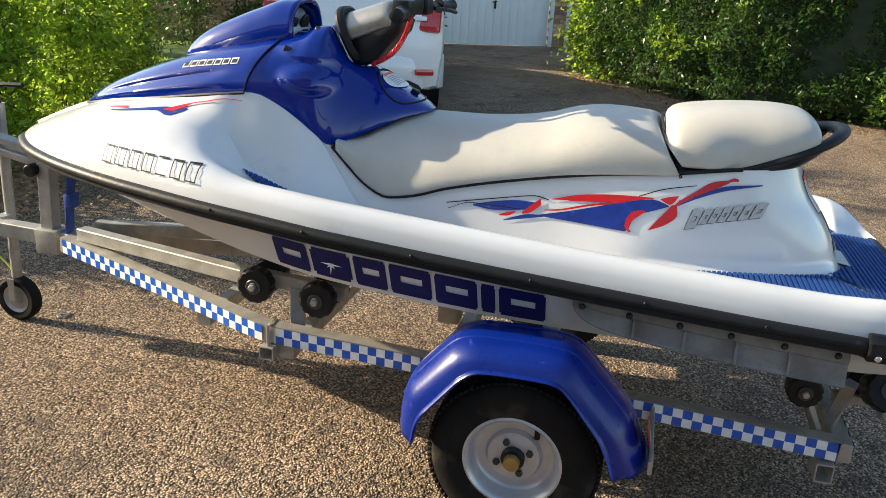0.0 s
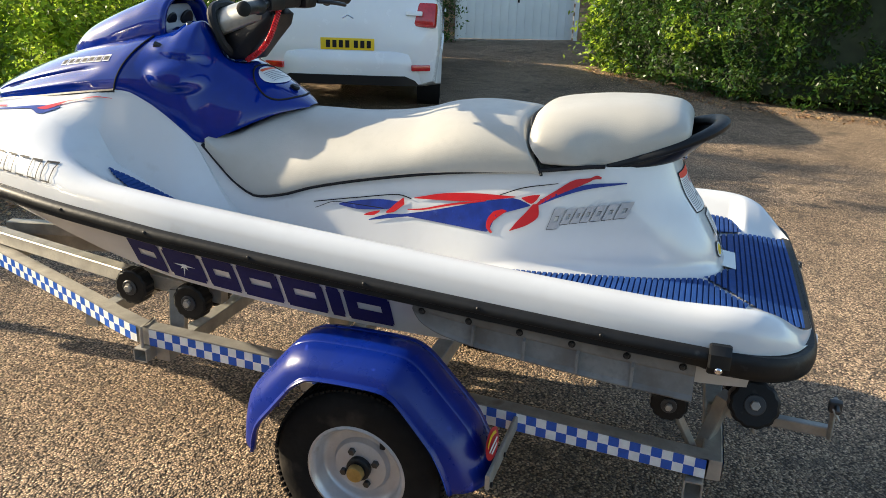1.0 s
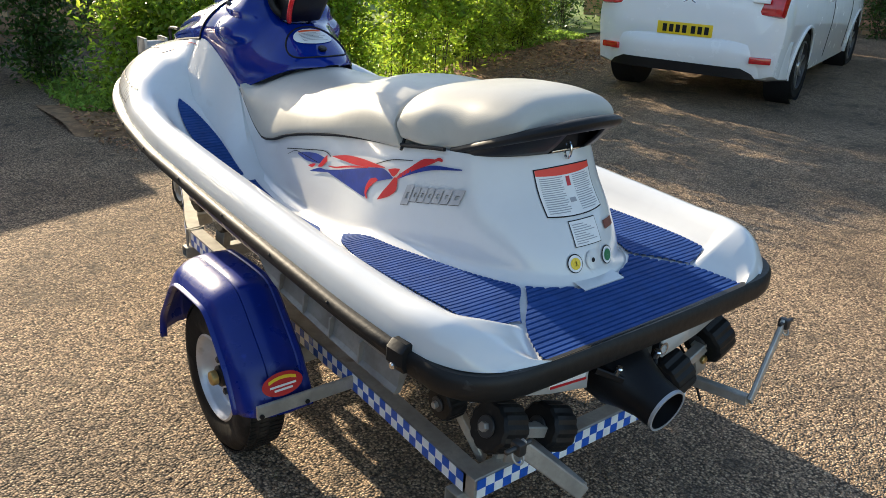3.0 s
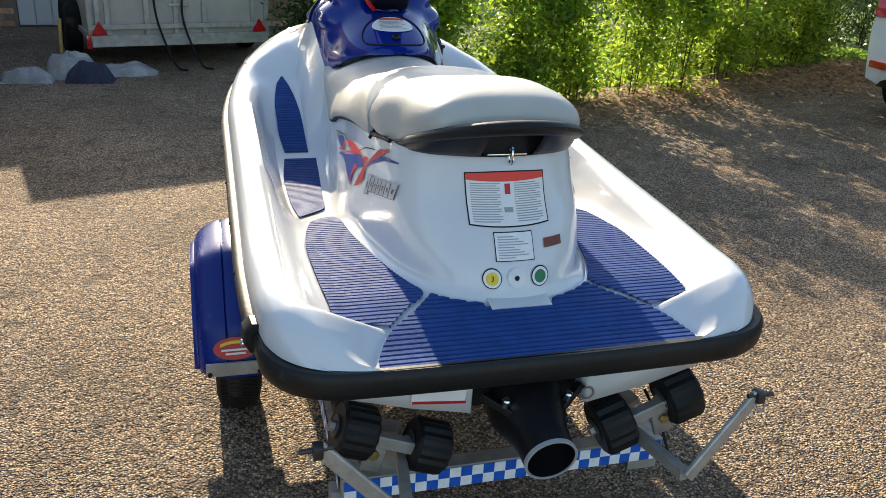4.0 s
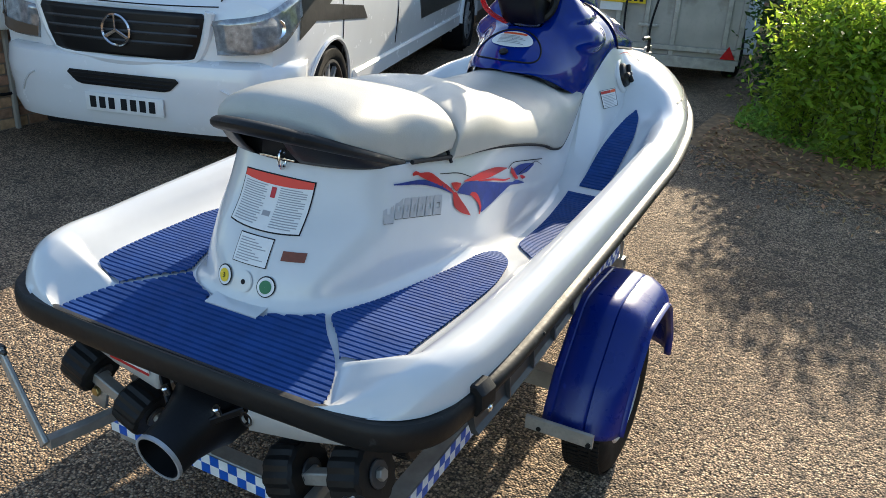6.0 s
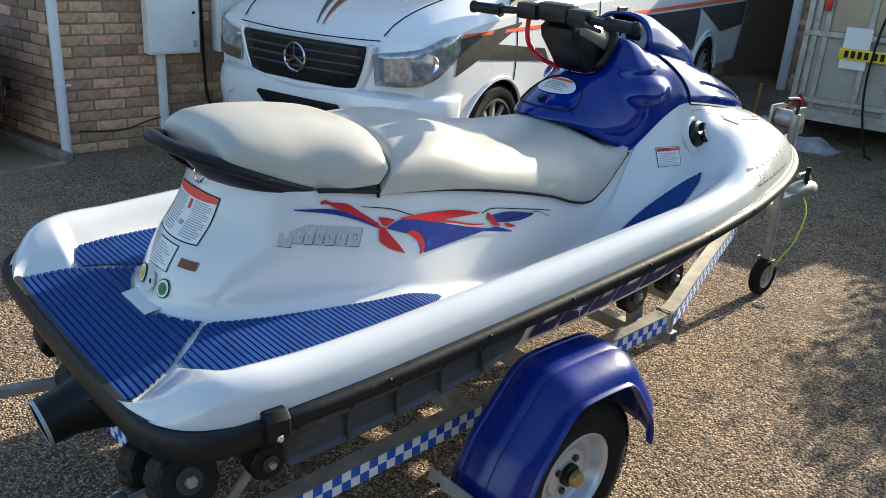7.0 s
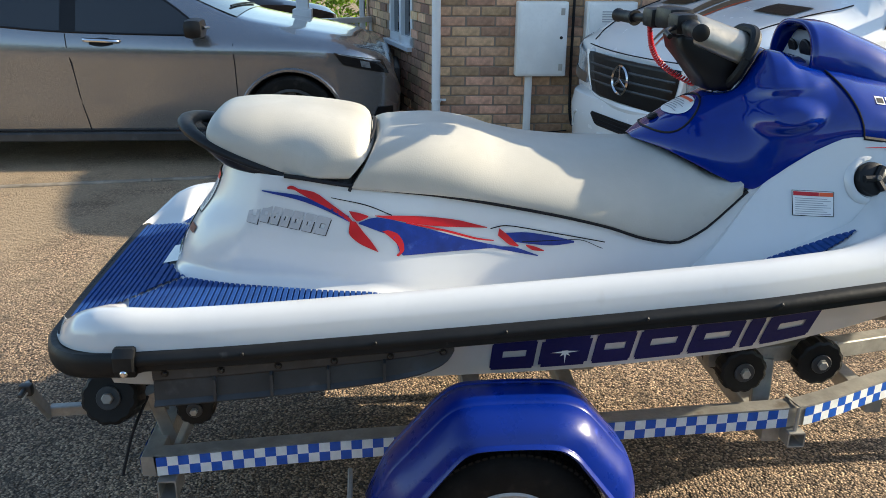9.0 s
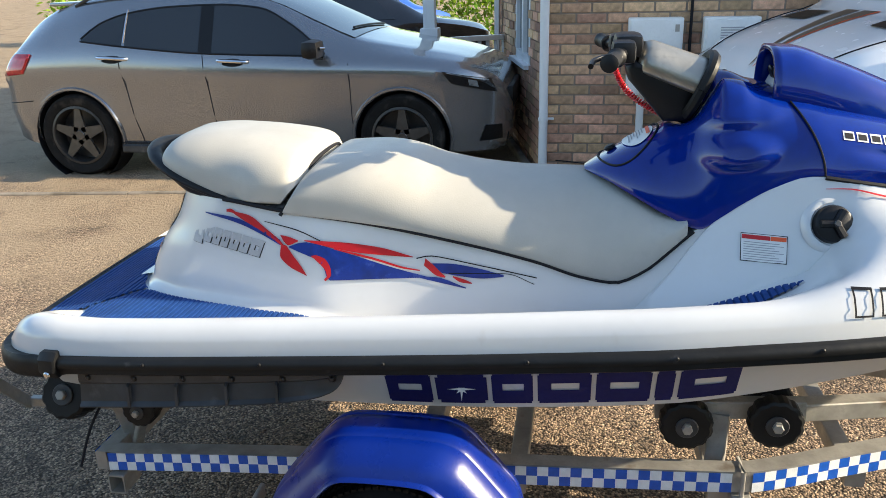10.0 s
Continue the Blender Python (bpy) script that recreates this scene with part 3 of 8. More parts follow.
def seat_ring(y, top, grow=0.0):
    zt, w = top(y), PW_TOP(max(y, -1.16)) + 0.008
    zl = TOPZ(y) + 0.002
    bulge = 0.006
    half = [(w - 0.004, zl), (w + bulge, zl + 0.007), (w + bulge + 0.002, zl + 0.013)]
    # the saddle's waist has flat sloping flanks, the cushions at its ends are fuller
    k = ease(-0.62, -0.40, y) * (1 - ease(0.0, 0.16, y)) if top is SEAT_T else 0.0
    for i in range(1, 17):
        a = math.pi / 2 * i / 16
        zz = zl + 0.035 * (1 - 0.6 * k)
        half.append(((w + bulge + 0.002) * math.cos(a) ** lerp(0.62, 1.05, k), zz + (zt - zz) * math.sin(a) ** lerp(0.82, 1.0, k)))
    half[-1] = (0, zt)
    lean = 0.068 * (ease(-0.42, -0.70, y) if top is SEAT_T else ease(-1.0, -0.80, y))
    return [(x, yy - lean * (1 - ((z - zl) / (zt - zl + 1e-6))) ** 0.8, z) for x, yy, z in mirrored(half, y)]


def build_seats():
    front = mesh("driver_seat", *loft([seat_ring(y, SEAT_T) for y in [-0.742, -0.735, -0.728, -0.715, -0.70] + steps(-0.67, 0.255, 40)], caps=True), M_VINYL, craft, "grey-beige vinyl driver saddle with piped edge")
    # the pad's lower edge rises towards its tail
    seat_low = curve((-1.19, 1.112), (-1.15, 1.084), (-1.09, 1.056), (-1.0, 1.036), (-0.94, 1.03))

    def rear_ring(y):
        r = seat_ring(y, SEAT_R)
        t = max(0, min(1, (-1.02 - y) / 0.17))
        k = max(0.0, 1 - t ** 2.6) ** (1 / 2.4) if t < 1 else 0.0
        k = lerp(0.70, 1.0, k) * lerp(0.90, 0.985, ease(-1.02, -0.80, y))
        zl, zt = TOPZ(y) + 0.002, SEAT_R(y)
        low = max(zl, min(zt - 0.004, seat_low(y)))
        return [(x * k, yy, low + (z - zl) * (zt - low) / (zt - zl)) for x, yy, z in r]
    mesh("passenger_seat", *loft([rear_ring(y) for y in [-1.19, -1.186, -1.18, -1.172, -1.16, -1.145] + steps(-1.12, -0.80, 22) + [-0.785, -0.77, -0.758, -0.75, -0.746]], caps=True), M_VINYL, craft, "grey-beige vinyl passenger seat pad")
    for sgn in (1, -1):
        edge = [(sgn * (PW_TOP(y) + 0.008), y, TOPZ(y) + 0.004) for y in steps(0.27, -0.98, 50)]
        mesh("piping", *tube(edge, 0.006, 6), M_DARKV, front, "dark piping")
    seam = [(x, -0.745 - 0.068 * (abs(x) / 0.262) ** 3, TOPZ(-0.745) + (1.11 - TOPZ(-0.745)) * (1 - (abs(x) / 0.262) ** 3) + 0.02 * (abs(x) < 0.2)) for x in steps(-0.262, 0.262, 30)]
    mesh("seam_gap", *tube(seam, 0.005, 6), M_DARKV, front, "dark gap between the cushions")


def build_grab():
    """Black grab handle: a loop behind the passenger seat above a dark bowl with a hook."""
    def loop(t, o=0.0):
        a = math.pi * (t - 0.5)
        x = math.sin(a) * (0.217 + o)
        c = max(0, math.cos(a))
        y = -0.985 - (0.282 + o) * c ** 0.8
        z = 1.035 + 0.105 * c ** 0.85
        return Vector((x, y, z))
    ts = steps(0, 1, 41)
    g = mesh("grab_handle", *tube([loop(t) for t in ts], lambda u: 0.012 + 0.012 * math.sin(math.pi * u), 12, flat=0.72), M_RUB, craft, "black moulded grab handle")
    # cheeks on both flanks run up to the handle; the middle stays open over a dark recess
    for lo, hi in ((0.0, 0.40), (0.60, 1.0)):
        rings = []
        for k in steps(0, 1, 6):
            ring = []
            for t in steps(lo, hi, 16):
                p = loop(t)
                a = math.pi * (t - 0.5)
                c = max(0, math.cos(a))
                q = Vector((math.sin(a) * 0.214, -0.985 - 0.20 * c ** 0.7, 1.034 + 0.02 * c))
                ring.append(p.lerp(q, k) + Vector((0, 0, -0.006 * math.sin(math.pi * k))))
            rings.append(ring)
        solid(mesh("handle_cheek", *loft(rings), M_PLAST, g, "gloss black cheek under the handle"), 0.006, 0.0)
    rows = []
    for z in (1.032, 1.06, 1.09, 1.125):
        rows.append([(0.204 * math.sin(a), -0.99 - 0.170 * math.cos(a) ** 0.7, z) for a in steps(-1.45, 1.45, 25)])
    mesh("recess_wall", *loft(rows), M_RECSHADE, g, "dark recess below the seat pad")
    mesh("recess_floor", *loft([[(w * math.sin(a), -0.99 - d * math.cos(a) ** 0.7, TOPZ(-1.1) + 0.007) for a in steps(-1.45, 1.45, 25)] for w, d in ((0.19, 0.10), (0.214, 0.190))]), M_RECSHADE, g, "black recess floor")
    mesh("latch_recess", *box((0, -1.163, 1.078), (0.11, 0.012, 0.06), 0.003), M_DARKV, g)
    mesh("latch_plate", *box((0, -1.176, 1.053), (0.10, 0.012, 0.004), 0.001), M_CHROME, g, "bright steel latch plate")
    ring = [(0.012, -1.176 - 0.012 * math.cos(a), 1.050 + 0.022 * math.sin(a)) for a in steps(0, 2 * math.pi, 20)]
    mesh("hook", *tube(ring, 0.004, 8), M_CHROME, g, "chrome hook")


CB = curve((-0.005, 0.03), (0.03, 0.085), (0.09, 0.143), (0.16, 0.184), (0.24, 0.214), (0.284, 0.228), (0.38, 0.244), (0.48, 0.252), (0.56, 0.257))
CBZ = curve((-0.005, 1.088), (0.05, 1.078), (0.12, 1.05), (0.2, 1.012), (0.284, 0.982), (0.33, 1.015), (0.38, 1.055), (0.45, 1.10), (0.53, 1.130), (0.56, 1.132))
CT = curve((-0.005, 1.092), (0.03, 1.115), (0.12, 1.168), (0.22, 1.222), (0.27, 1.262), (0.31, 1.335), (0.335, 1.372), (0.37, 1.365), (0.42, 1.335), (0.5, 1.305), (0.56, 1.293))


def cowl_ring(y, xb, zb, zt, px=2.6, pz=1.25):
    half = []
    for i in range(71):
        a = math.pi / 2 * i / 70
        half.append((xb * math.cos(a) ** (2 / px), zb + (zt - zb) * math.sin(a) ** (2 / 1.7)))
    half[-1] = (0, zt)
    return mirrored(half, y)


def console_ring(y):
    """Section of the console; a ridge each side of the steering stem stands above the middle."""
    r = cowl_ring(y, CB(y), CBZ(y), CT(y))
    out = []
    dip = 0.07 * ease(0.2, 0.3, y) * (1 - ease(0.34, 0.46, y))
    for x, yy, z in r:
        k = math.exp(-(x / 0.07) ** 2)
        # eye-shaped recess in each flank with a raised brow above it
        e = math.hypot((yy - 0.365) / 0.098, (z - 1.180 - 0.10 * (yy - 0.365)) / 0.047)
        brow = math.exp(-((z - 1.180 - 0.10 * (yy - 0.365) - 0.075) / 0.018) ** 2) * ease(0.2, 0.28, yy) * (1 - ease(0.43, 0.5, yy))
        push = 0.010 * brow - 0.024 * (1 - ease(0.35, 1.15, e))
        out.append((x + math.copysign(push, x) * ease(0.10, 0.16, abs(x)), yy, z - dip * k))
    return out


HB = curve((0.555, 0.257), (0.62, 0.257), (0.7, 0.251), (0.9, 0.222), (1.1, 0.158), (1.218, 0.098), (1.29, 0.046), (1.325, 0.01))
HBZ = curve((0.555, 1.132), (0.7, 1.112), (0.9, 1.080), (1.1, 1.048), (1.25, 1.015), (1.325, 0.998))
HT = curve((0.555, 1.292), (0.7, 1.258), (0.9, 1.200), (1.1, 1.125), (1.25, 1.055), (1.31, 1.012), (1.325, 1.0))


def hood_ring(y):
    """Section of the hood; its rear edge leans back over the console."""
    out = []
    back = 2.17 * (1 - ease(0.562, 0.80, y))
    for i in range(61):
        a = math.pi / 2 * min(i, 60 - i) / 30
        yy = y
        for _ in range(3):
            xb, zb, zt = (HB(yy), HBZ(yy), HT(yy)) if yy > 0.555 else (CB(yy), CBZ(yy), CT(yy))
            z = zb + (zt - zb) * math.sin(a) ** (2 / 1.7)
            yy = y - back * min(0.19, max(0.0, z - 1.11)) ** 2
        x = xb * math.cos(a) ** (2 / 2.6) if i != 30 else 0.0
        # a shallow groove and a low ledge run along each flank
        f = (z - zb) / (zt - zb + 1e-6)
        run = ease(0.6, 0.72, y) * (1 - ease(1.05, 1.2, y))
        g = run * (0.012 * math.exp(-((f - 0.42) / 0.07) ** 2) - 0.007 * math.exp(-((f - 0.20) / 0.08) ** 2))
        x = x + 0.004 - g if x > 0.08 else x
        out.append((x if i <= 30 else -x, yy, z + 0.003))
    return out


def build_cowl():
    con = mesh("console", *loft([console_ring(y) for y in steps(-0.005, 0.575, 112)]), M_BLUE, craft, "glossy metallic blue steering console")
    hood = mesh("hood", *loft([hood_ring(y) for y in steps(0.562, 1.3, 44) + [1.312, 1.32, 1.325]], caps=True), M_BLUE, craft, "glossy metallic blue front hood")
    # seam between console and hood
    seam = [(x, y - 0.002, z - 0.001) for x, y, z in hood_ring(0.562)]
    mesh("seam", *tube(seam, 0.0026, 6), M_DARKV, hood, "dark shut line")
    base = [(x * 1.01, y, z - 0.002) for x, y, z in [(HB(y), y, HBZ(y)) for y in steps(0.56, 1.325, 24)]]
    for s in (1, -1):
        mesh("seal", *tube([(s * x, y, z) for x, y, z in base], 0.006, 6), M_RUB, hood, "black rubber seal")
    # gauge pod: a raised scoop open to the rear
    pw = curve((0.45, 0.120), (0.6, 0.118), (0.75, 0.098), (0.86, 0.055), (0.90, 0.02))
    pt = curve((0.45, 1.405), (0.5, 1.404), (0.6, 1.372), (0.7, 1.332), (0.8, 1.285), (0.88, 1.222), (0.90, 1.2))
    rings = []
    for y in steps(0.45, 0.90, 24):
        lo = min(CT(y) if y < 0.556 else HT(y), pt(y)) - 0.03
        half = [(pw(y) * math.cos(a) ** 0.7, lo + (pt(y) - lo) * math.sin(a) ** 0.75) for a in steps(0, math.pi / 2, 14)]
        half[-1] = (0, pt(y))
        rings.append(mirrored(half, y))
    pod = solid(mesh("gauge_pod", *loft(rings), M_BLUE, craft, "raised blue gauge pod open to the rear"), 0.012, -1)
    mesh("gauge_panel", *box((0, 0.49, 1.335), (0.19, 0.012, 0.1), 0.01, Euler((radians(-25), 0, 0)).to_matrix().to_4x4()), M_GREYV, pod, "silver gauge panel")
    mesh("gauge", *cyl((0.035, 0.484, 1.335), (0.035, 0.474, 1.332), 0.032, n=24, bevel=0.003), M_PLAST, pod, "round black dial")
    mesh("gauge", *cyl((-0.045, 0.484, 1.338), (-0.045, 0.476, 1.335), 0.024, n=24, bevel=0.003), M_PLAST, pod, "round black dial")
    for s in (1, -1):
        # latch with a rubber strap on each flank
        if s < 0:
            mesh("hood_latch", *box((-0.178, 0.440, 1.262), (0.014, 0.036, 0.026), 0.005, Euler((0.5, -0.6, 0)).to_matrix().to_4x4()), M_ALLOY, con, "small dark metal hood latch")
            mesh("hood_knob", *cyl((-0.103, 0.372, 1.315), (-0.118, 0.364, 1.335), 0.011, n=12, bevel=0.003), M_GREYPL, con)
        blocks(con, "hood_marking", [(0.60 + 0.032 * i, 0.60 + 0.032 * i + 0.026) for i in range(7)], s)
    # oval white warning label on the sloping rear face
    def skin(x, y, off):
        """A point just above the console's upper face."""
        ca = min(1.0, abs(x) / CB(y)) ** 1.3
        return (x, y - off * 0.4, CBZ(y) + (CT(y) - CBZ(y)) * math.sqrt(1 - ca * ca) ** 1.176 + off)
    lab = [[skin(0.078 * k * math.cos(a), 0.135 + 0.040 * k * math.sin(a), 0.003) for a in steps(0, 2 * math.pi, 41)[:-1]] for k in (0.02, 0.35, 0.7, 1.0)]
    mesh("warning_label", *loft(lab, closed=True), M_LABEL, con, "white oval warning label")
    mesh("label_band", *loft([[skin(x, y, 0.005) for x in steps(-0.045, 0.045, 7)] for y in (0.157, 0.166)]), M_ORANGE, con)
    for i in range(6):
        mesh("print_line", *loft([[skin(x, y, 0.005) for x in steps(-0.05, 0.05 - 0.014 * (i % 3), 7)] for y in (0.112 + 0.007 * i, 0.1145 + 0.007 * i)]), M_TEXT, con)
    ring = [skin(0.118 * math.cos(a), 0.11 + 0.078 * math.sin(a), 0.0015) for a in steps(0, 2 * math.pi, 49)]
    mesh("hatch_seam", *tube(ring, 0.003, 6), M_DARKV, con, "dark oval hatch seam")
    mesh("hatch_knob", *cyl((0, 0.065, CT(0.065)), (0, 0.06, CT(0.065) + 0.012), 0.016, n=16, bevel=0.004), M_PLAST, con)


def HBX(y, z):
    zb, zt, xb = HBZ(y), HT(y), HB(y)
    s = min(1, max(0, (z - zb) / (zt - zb))) ** (1.7 / 2)
    return xb * max(0.0, 1 - s * s) ** (1 / 2.6)


def blocks(parent, name, spans, s):
    for y0, y1 in spans:
        rows = []
        for z in (0.0, 0.5, 1.0):
            rows.append([(s * (HBX(y, HBZ(y) + 0.088 + 0.018 * z) + 0.0095), y, HBZ(y) + 0.088 + 0.018 * z) for y in (y0, (y0 + y1) / 2, y1)])
        mesh(name, *loft(rows), M_LABEL, parent, "pale-edged dark block of a brand marking")
        inner = []
        for z in (0.18, 0.5, 0.82):
            inner.append([(s * (HBX(y, HBZ(y) + 0.088 + 0.018 * z) + 0.0105), y, HBZ(y) + 0.088 + 0.018 * z) for y in (lerp(y0, y1, 0.12), (y0 + y1) / 2, lerp(y0, y1, 0.88))])
        mesh("marking_core", *loft(inner), M_DARKV, parent)


def build_steering():
    side = ((0.10, 1.335), (0.09, 1.37), (0.11, 1.385), (0.16, 1.37), (0.295, 1.30), (0.29, 1.265), (0.265, 1.225), (0.195, 1.225), (0.14, 1.29))
    st = mesh("steering_stem", *loft([[(x, 0.19 + (y - 0.19) * k, 1.32 + (z - 1.32) * k) for y, z in side] for x, k in ((-0.072, 0.86), (-0.066, 0.96), (-0.055, 1.0), (0.055, 1.0), (0.066, 0.96), (0.072, 0.86))], closed=True, caps=True), M_PLAST, craft, "black steering stem cover", smooth=50)
    up = Vector((0, 0.35, 0.937))
    rings = []
    for u in steps(0, 1, 10):
        c = Vector((0, lerp(0.30, 0.125, u), lerp(1.315, 1.382, u)))
        r = lerp(0.084, 0.074, u) * (1 - 0.18 * ease(0.9, 1.0, u))
        rings.append([c + Vector((r * math.cos(a), 0, 0)) + up * (r * 0.74 * math.sin(a)) for a in steps(-0.42, math.pi + 0.42, 28)])
    solid(mesh("steering_pad", *loft(rings), M_PAD, st, "worn silver-grey half-round steering pad"), 0.006, 0)
    mesh("bar_clamp", *box((0, 0.098, 1.418), (0.135, 0.075, 0.062), 0.02), M_PLAST, st, "black handlebar clamp")
    ax = Vector((0, 0.42, 0.907))
    ring = [Vector((0, 0.283, 1.312)) + Vector((0.092, 0, 0)) * math.copysign(abs(math.cos(a)) ** 0.7, math.cos(a)) + ax * 0.084 * math.copysign(abs(math.sin(a)) ** 0.7, math.sin(a)) for a in steps(0, 2 * math.pi, 41)]
    mesh("stem_gaiter", *tube(ring, 0.015, 8), M_RUB, st, "black rubber gaiter")
    bar = smooth_path([(-0.34, 0.035, 1.402), (-0.2, 0.06, 1.405), (-0.08, 0.09, 1.412), (0, 0.095, 1.415), (0.08, 0.09, 1.412), (0.22, 0.065, 1.41), (0.36, 0.04, 1.41)])
    mesh("handlebar", *tube(bar, 0.013, 10), M_PLAST, st, "black handlebar")
    mesh("switch_box", *box((-0.105, 0.082, 1.412), (0.09, 0.06, 0.055), 0.014), M_PLAST, st)
    mesh("switch_box", *box((0.115, 0.082, 1.412), (0.08, 0.06, 0.055), 0.014), M_PLAST, st)
    for s, xe, ye, ze in ((-1, -0.34, 0.035, 1.402), (1, 0.36, 0.04, 1.41)):
        d = Vector((s, -0.17, 0)).normalized()
        e = Vector((xe, ye, ze))
        mesh("grip", *lathe(e - d * 0.125, d, [(0, 0), (0.022, 0), (0.024, 0.006), (0.018, 0.014), (0.0185, 0.05), (0.0175, 0.11), (0.021, 0.116), (0.021, 0.126), (0.012, 0.13), (0, 0.13)], 18), M_RUB, st, "black rubber grip")
    lever = smooth_path([(0.15, 0.05, 1.405), (0.2, 0.01, 1.40), (0.26, 0.0, 1.392)])
    mesh("throttle_lever", *tube(lever, 0.007, 8), M_PLAST, st)
    coil = []
    for i in range(300):
        u = i / 299
        c = Vector((-0.09, 0.06, 1.395)).lerp(Vector((-0.06, 0.20, 1.225)), u) + Vector((-0.03, -0.03, -0.02)) * math.sin(math.pi * u)
        a = u * 2 * math.pi * 30
        coil.append(c + Vector((0.0065 * math.cos(a), 0.005 * math.sin(a), 0.005 * math.sin(a))))
    mesh("lanyard", *tube(coil, 0.003, 5), M_RED, st, "coiled red safety lanyard")


def mat_shape(name, y0, y1, left, right, s, label, pitch=0.0145):
    """A ribbed foot mat between two edge curves; ribs run across."""
    n = max(3, int(abs(y1 - y0) / pitch))
    vs, fs, sl = [], [], []
    for i in range(n + 1):
        y = lerp(y0, y1, i / n)
        k = len(vs)
        q = 0.30 * pitch
        for dy, h in ((-q * 1.6, 0.002), (-q * 1.1, 0.0075), (q * 1.1, 0.0075), (q * 1.6, 0.002)):
            for t in steps(0, 1, 7):
                x = lerp(left(y + dy), right(y + dy), t)
                vs.append((s * x, y + dy, deck_z(abs(x), y + dy) + h))
        for r in range(3):
            fs += [(k + r * 7 + j, k + r * 7 + j + 1, k + (r + 1) * 7 + j + 1, k + (r + 1) * 7 + j) for j in range(6)]
            sl += [0] * 6
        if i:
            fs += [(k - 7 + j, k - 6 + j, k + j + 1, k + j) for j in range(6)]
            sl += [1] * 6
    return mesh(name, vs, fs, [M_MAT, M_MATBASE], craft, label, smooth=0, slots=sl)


def deck_z(x, y):
    """Height of the deck at a point inside the gunwale."""
    r = deck_ring(y)
    best = None
    for (x0, z0), (x1, z1) in zip(r[4:], r[5:]):
        if x1 <= x <= x0 and x0 > x1:
            best = lerp(z1, z0, (x - x1) / (x0 - x1))
            break
    return FZ(y) if best is None else best


def build_mats():
    rear_edge = REAR_EDGE
    ry = lambda s: (lambda y: s * rear_edge(y))
    mat_shape("rear_mat", -1.522, -1.352, ry(-1), ry(1), 1, "ribbed blue rubber rear platform mat")
    for s in (1, -1):
        mat_shape("rear_mat_corner", -1.345, -1.278, lambda y: min(rear_edge(y) - 0.004, max(0.085, ped_shape(y, 0) + 0.006)), rear_edge, s, "ribbed blue rubber mat beside the pedestal")
        o = curve((-1.385, 0.322), (-1.373, 0.376), (-1.343, 0.438), (-1.28, 0.442), (-1.14, 0.450), (-0.97, 0.454), (-0.875, 0.446), (-0.80, 0.432), (-0.757, 0.420), (-0.70, 0.386), (-0.655, 0.354))
        i = curve((-1.385, 0.318), (-1.33, 0.272), (-1.262, 0.214), (-1.205, 0.236), (-1.127, 0.263), (-0.97, 0.298), (-0.85, 0.320), (-0.70, 0.333), (-0.655, 0.338))
        mat_shape("side_mat", -1.382, -0.662, i, lambda y: max(o(y), i(y) + 0.004), s, "ribbed blue rubber side foot mat")
        o2 = curve((-0.62, 0.436), (-0.343, 0.441), (-0.10, 0.436), (0.036, 0.421))
        i2 = curve((-0.62, 0.432), (-0.488, 0.343), (-0.305, 0.326), (-0.042, 0.306), (0.04, 0.303))
        mat_shape("footwell_mat", -0.613, 0.03, i2, o2, s, "ribbed blue rubber footwell mat")
        o3 = curve((0.08, 0.416), (0.188, 0.428), (0.314, 0.428), (0.454, 0.410), (0.505, 0.387))
        i3 = curve((0.08, 0.328), (0.25, 0.332), (0.369, 0.343), (0.45, 0.360), (0.505, 0.380))
        mat_shape("toe_mat", 0.085, 0.5, i3, o3, s, "ribbed dark blue rubber toe mat")


def swoosh(name, m, s, pts, parent):
    """A flat decal on the pedestal's flank: a strip between two edges, both given as (y, z) pairs from aft to bow."""
    up, lo = pts
    rows = []
    for k in steps(0, 1, 4):
        row = []
        for t in steps(0, 1, 13):
            y = lerp(up(t)[0], lo(t)[0], k)
            z = lerp(up(t)[1], lo(t)[1], k)
            row.append((s * (ped_x(y, z) + 0.0035), y, z))
        rows.append(row)
    return mesh(name, *loft(rows), m, parent)


def edge(*p):
    fy = curve(*[(i / (len(p) - 1), q[0]) for i, q in enumerate(p)])
    fz = curve(*[(i / (len(p) - 1), q[1]) for i, q in enumerate(p)])
    return lambda t: (fy(t), fz(t))


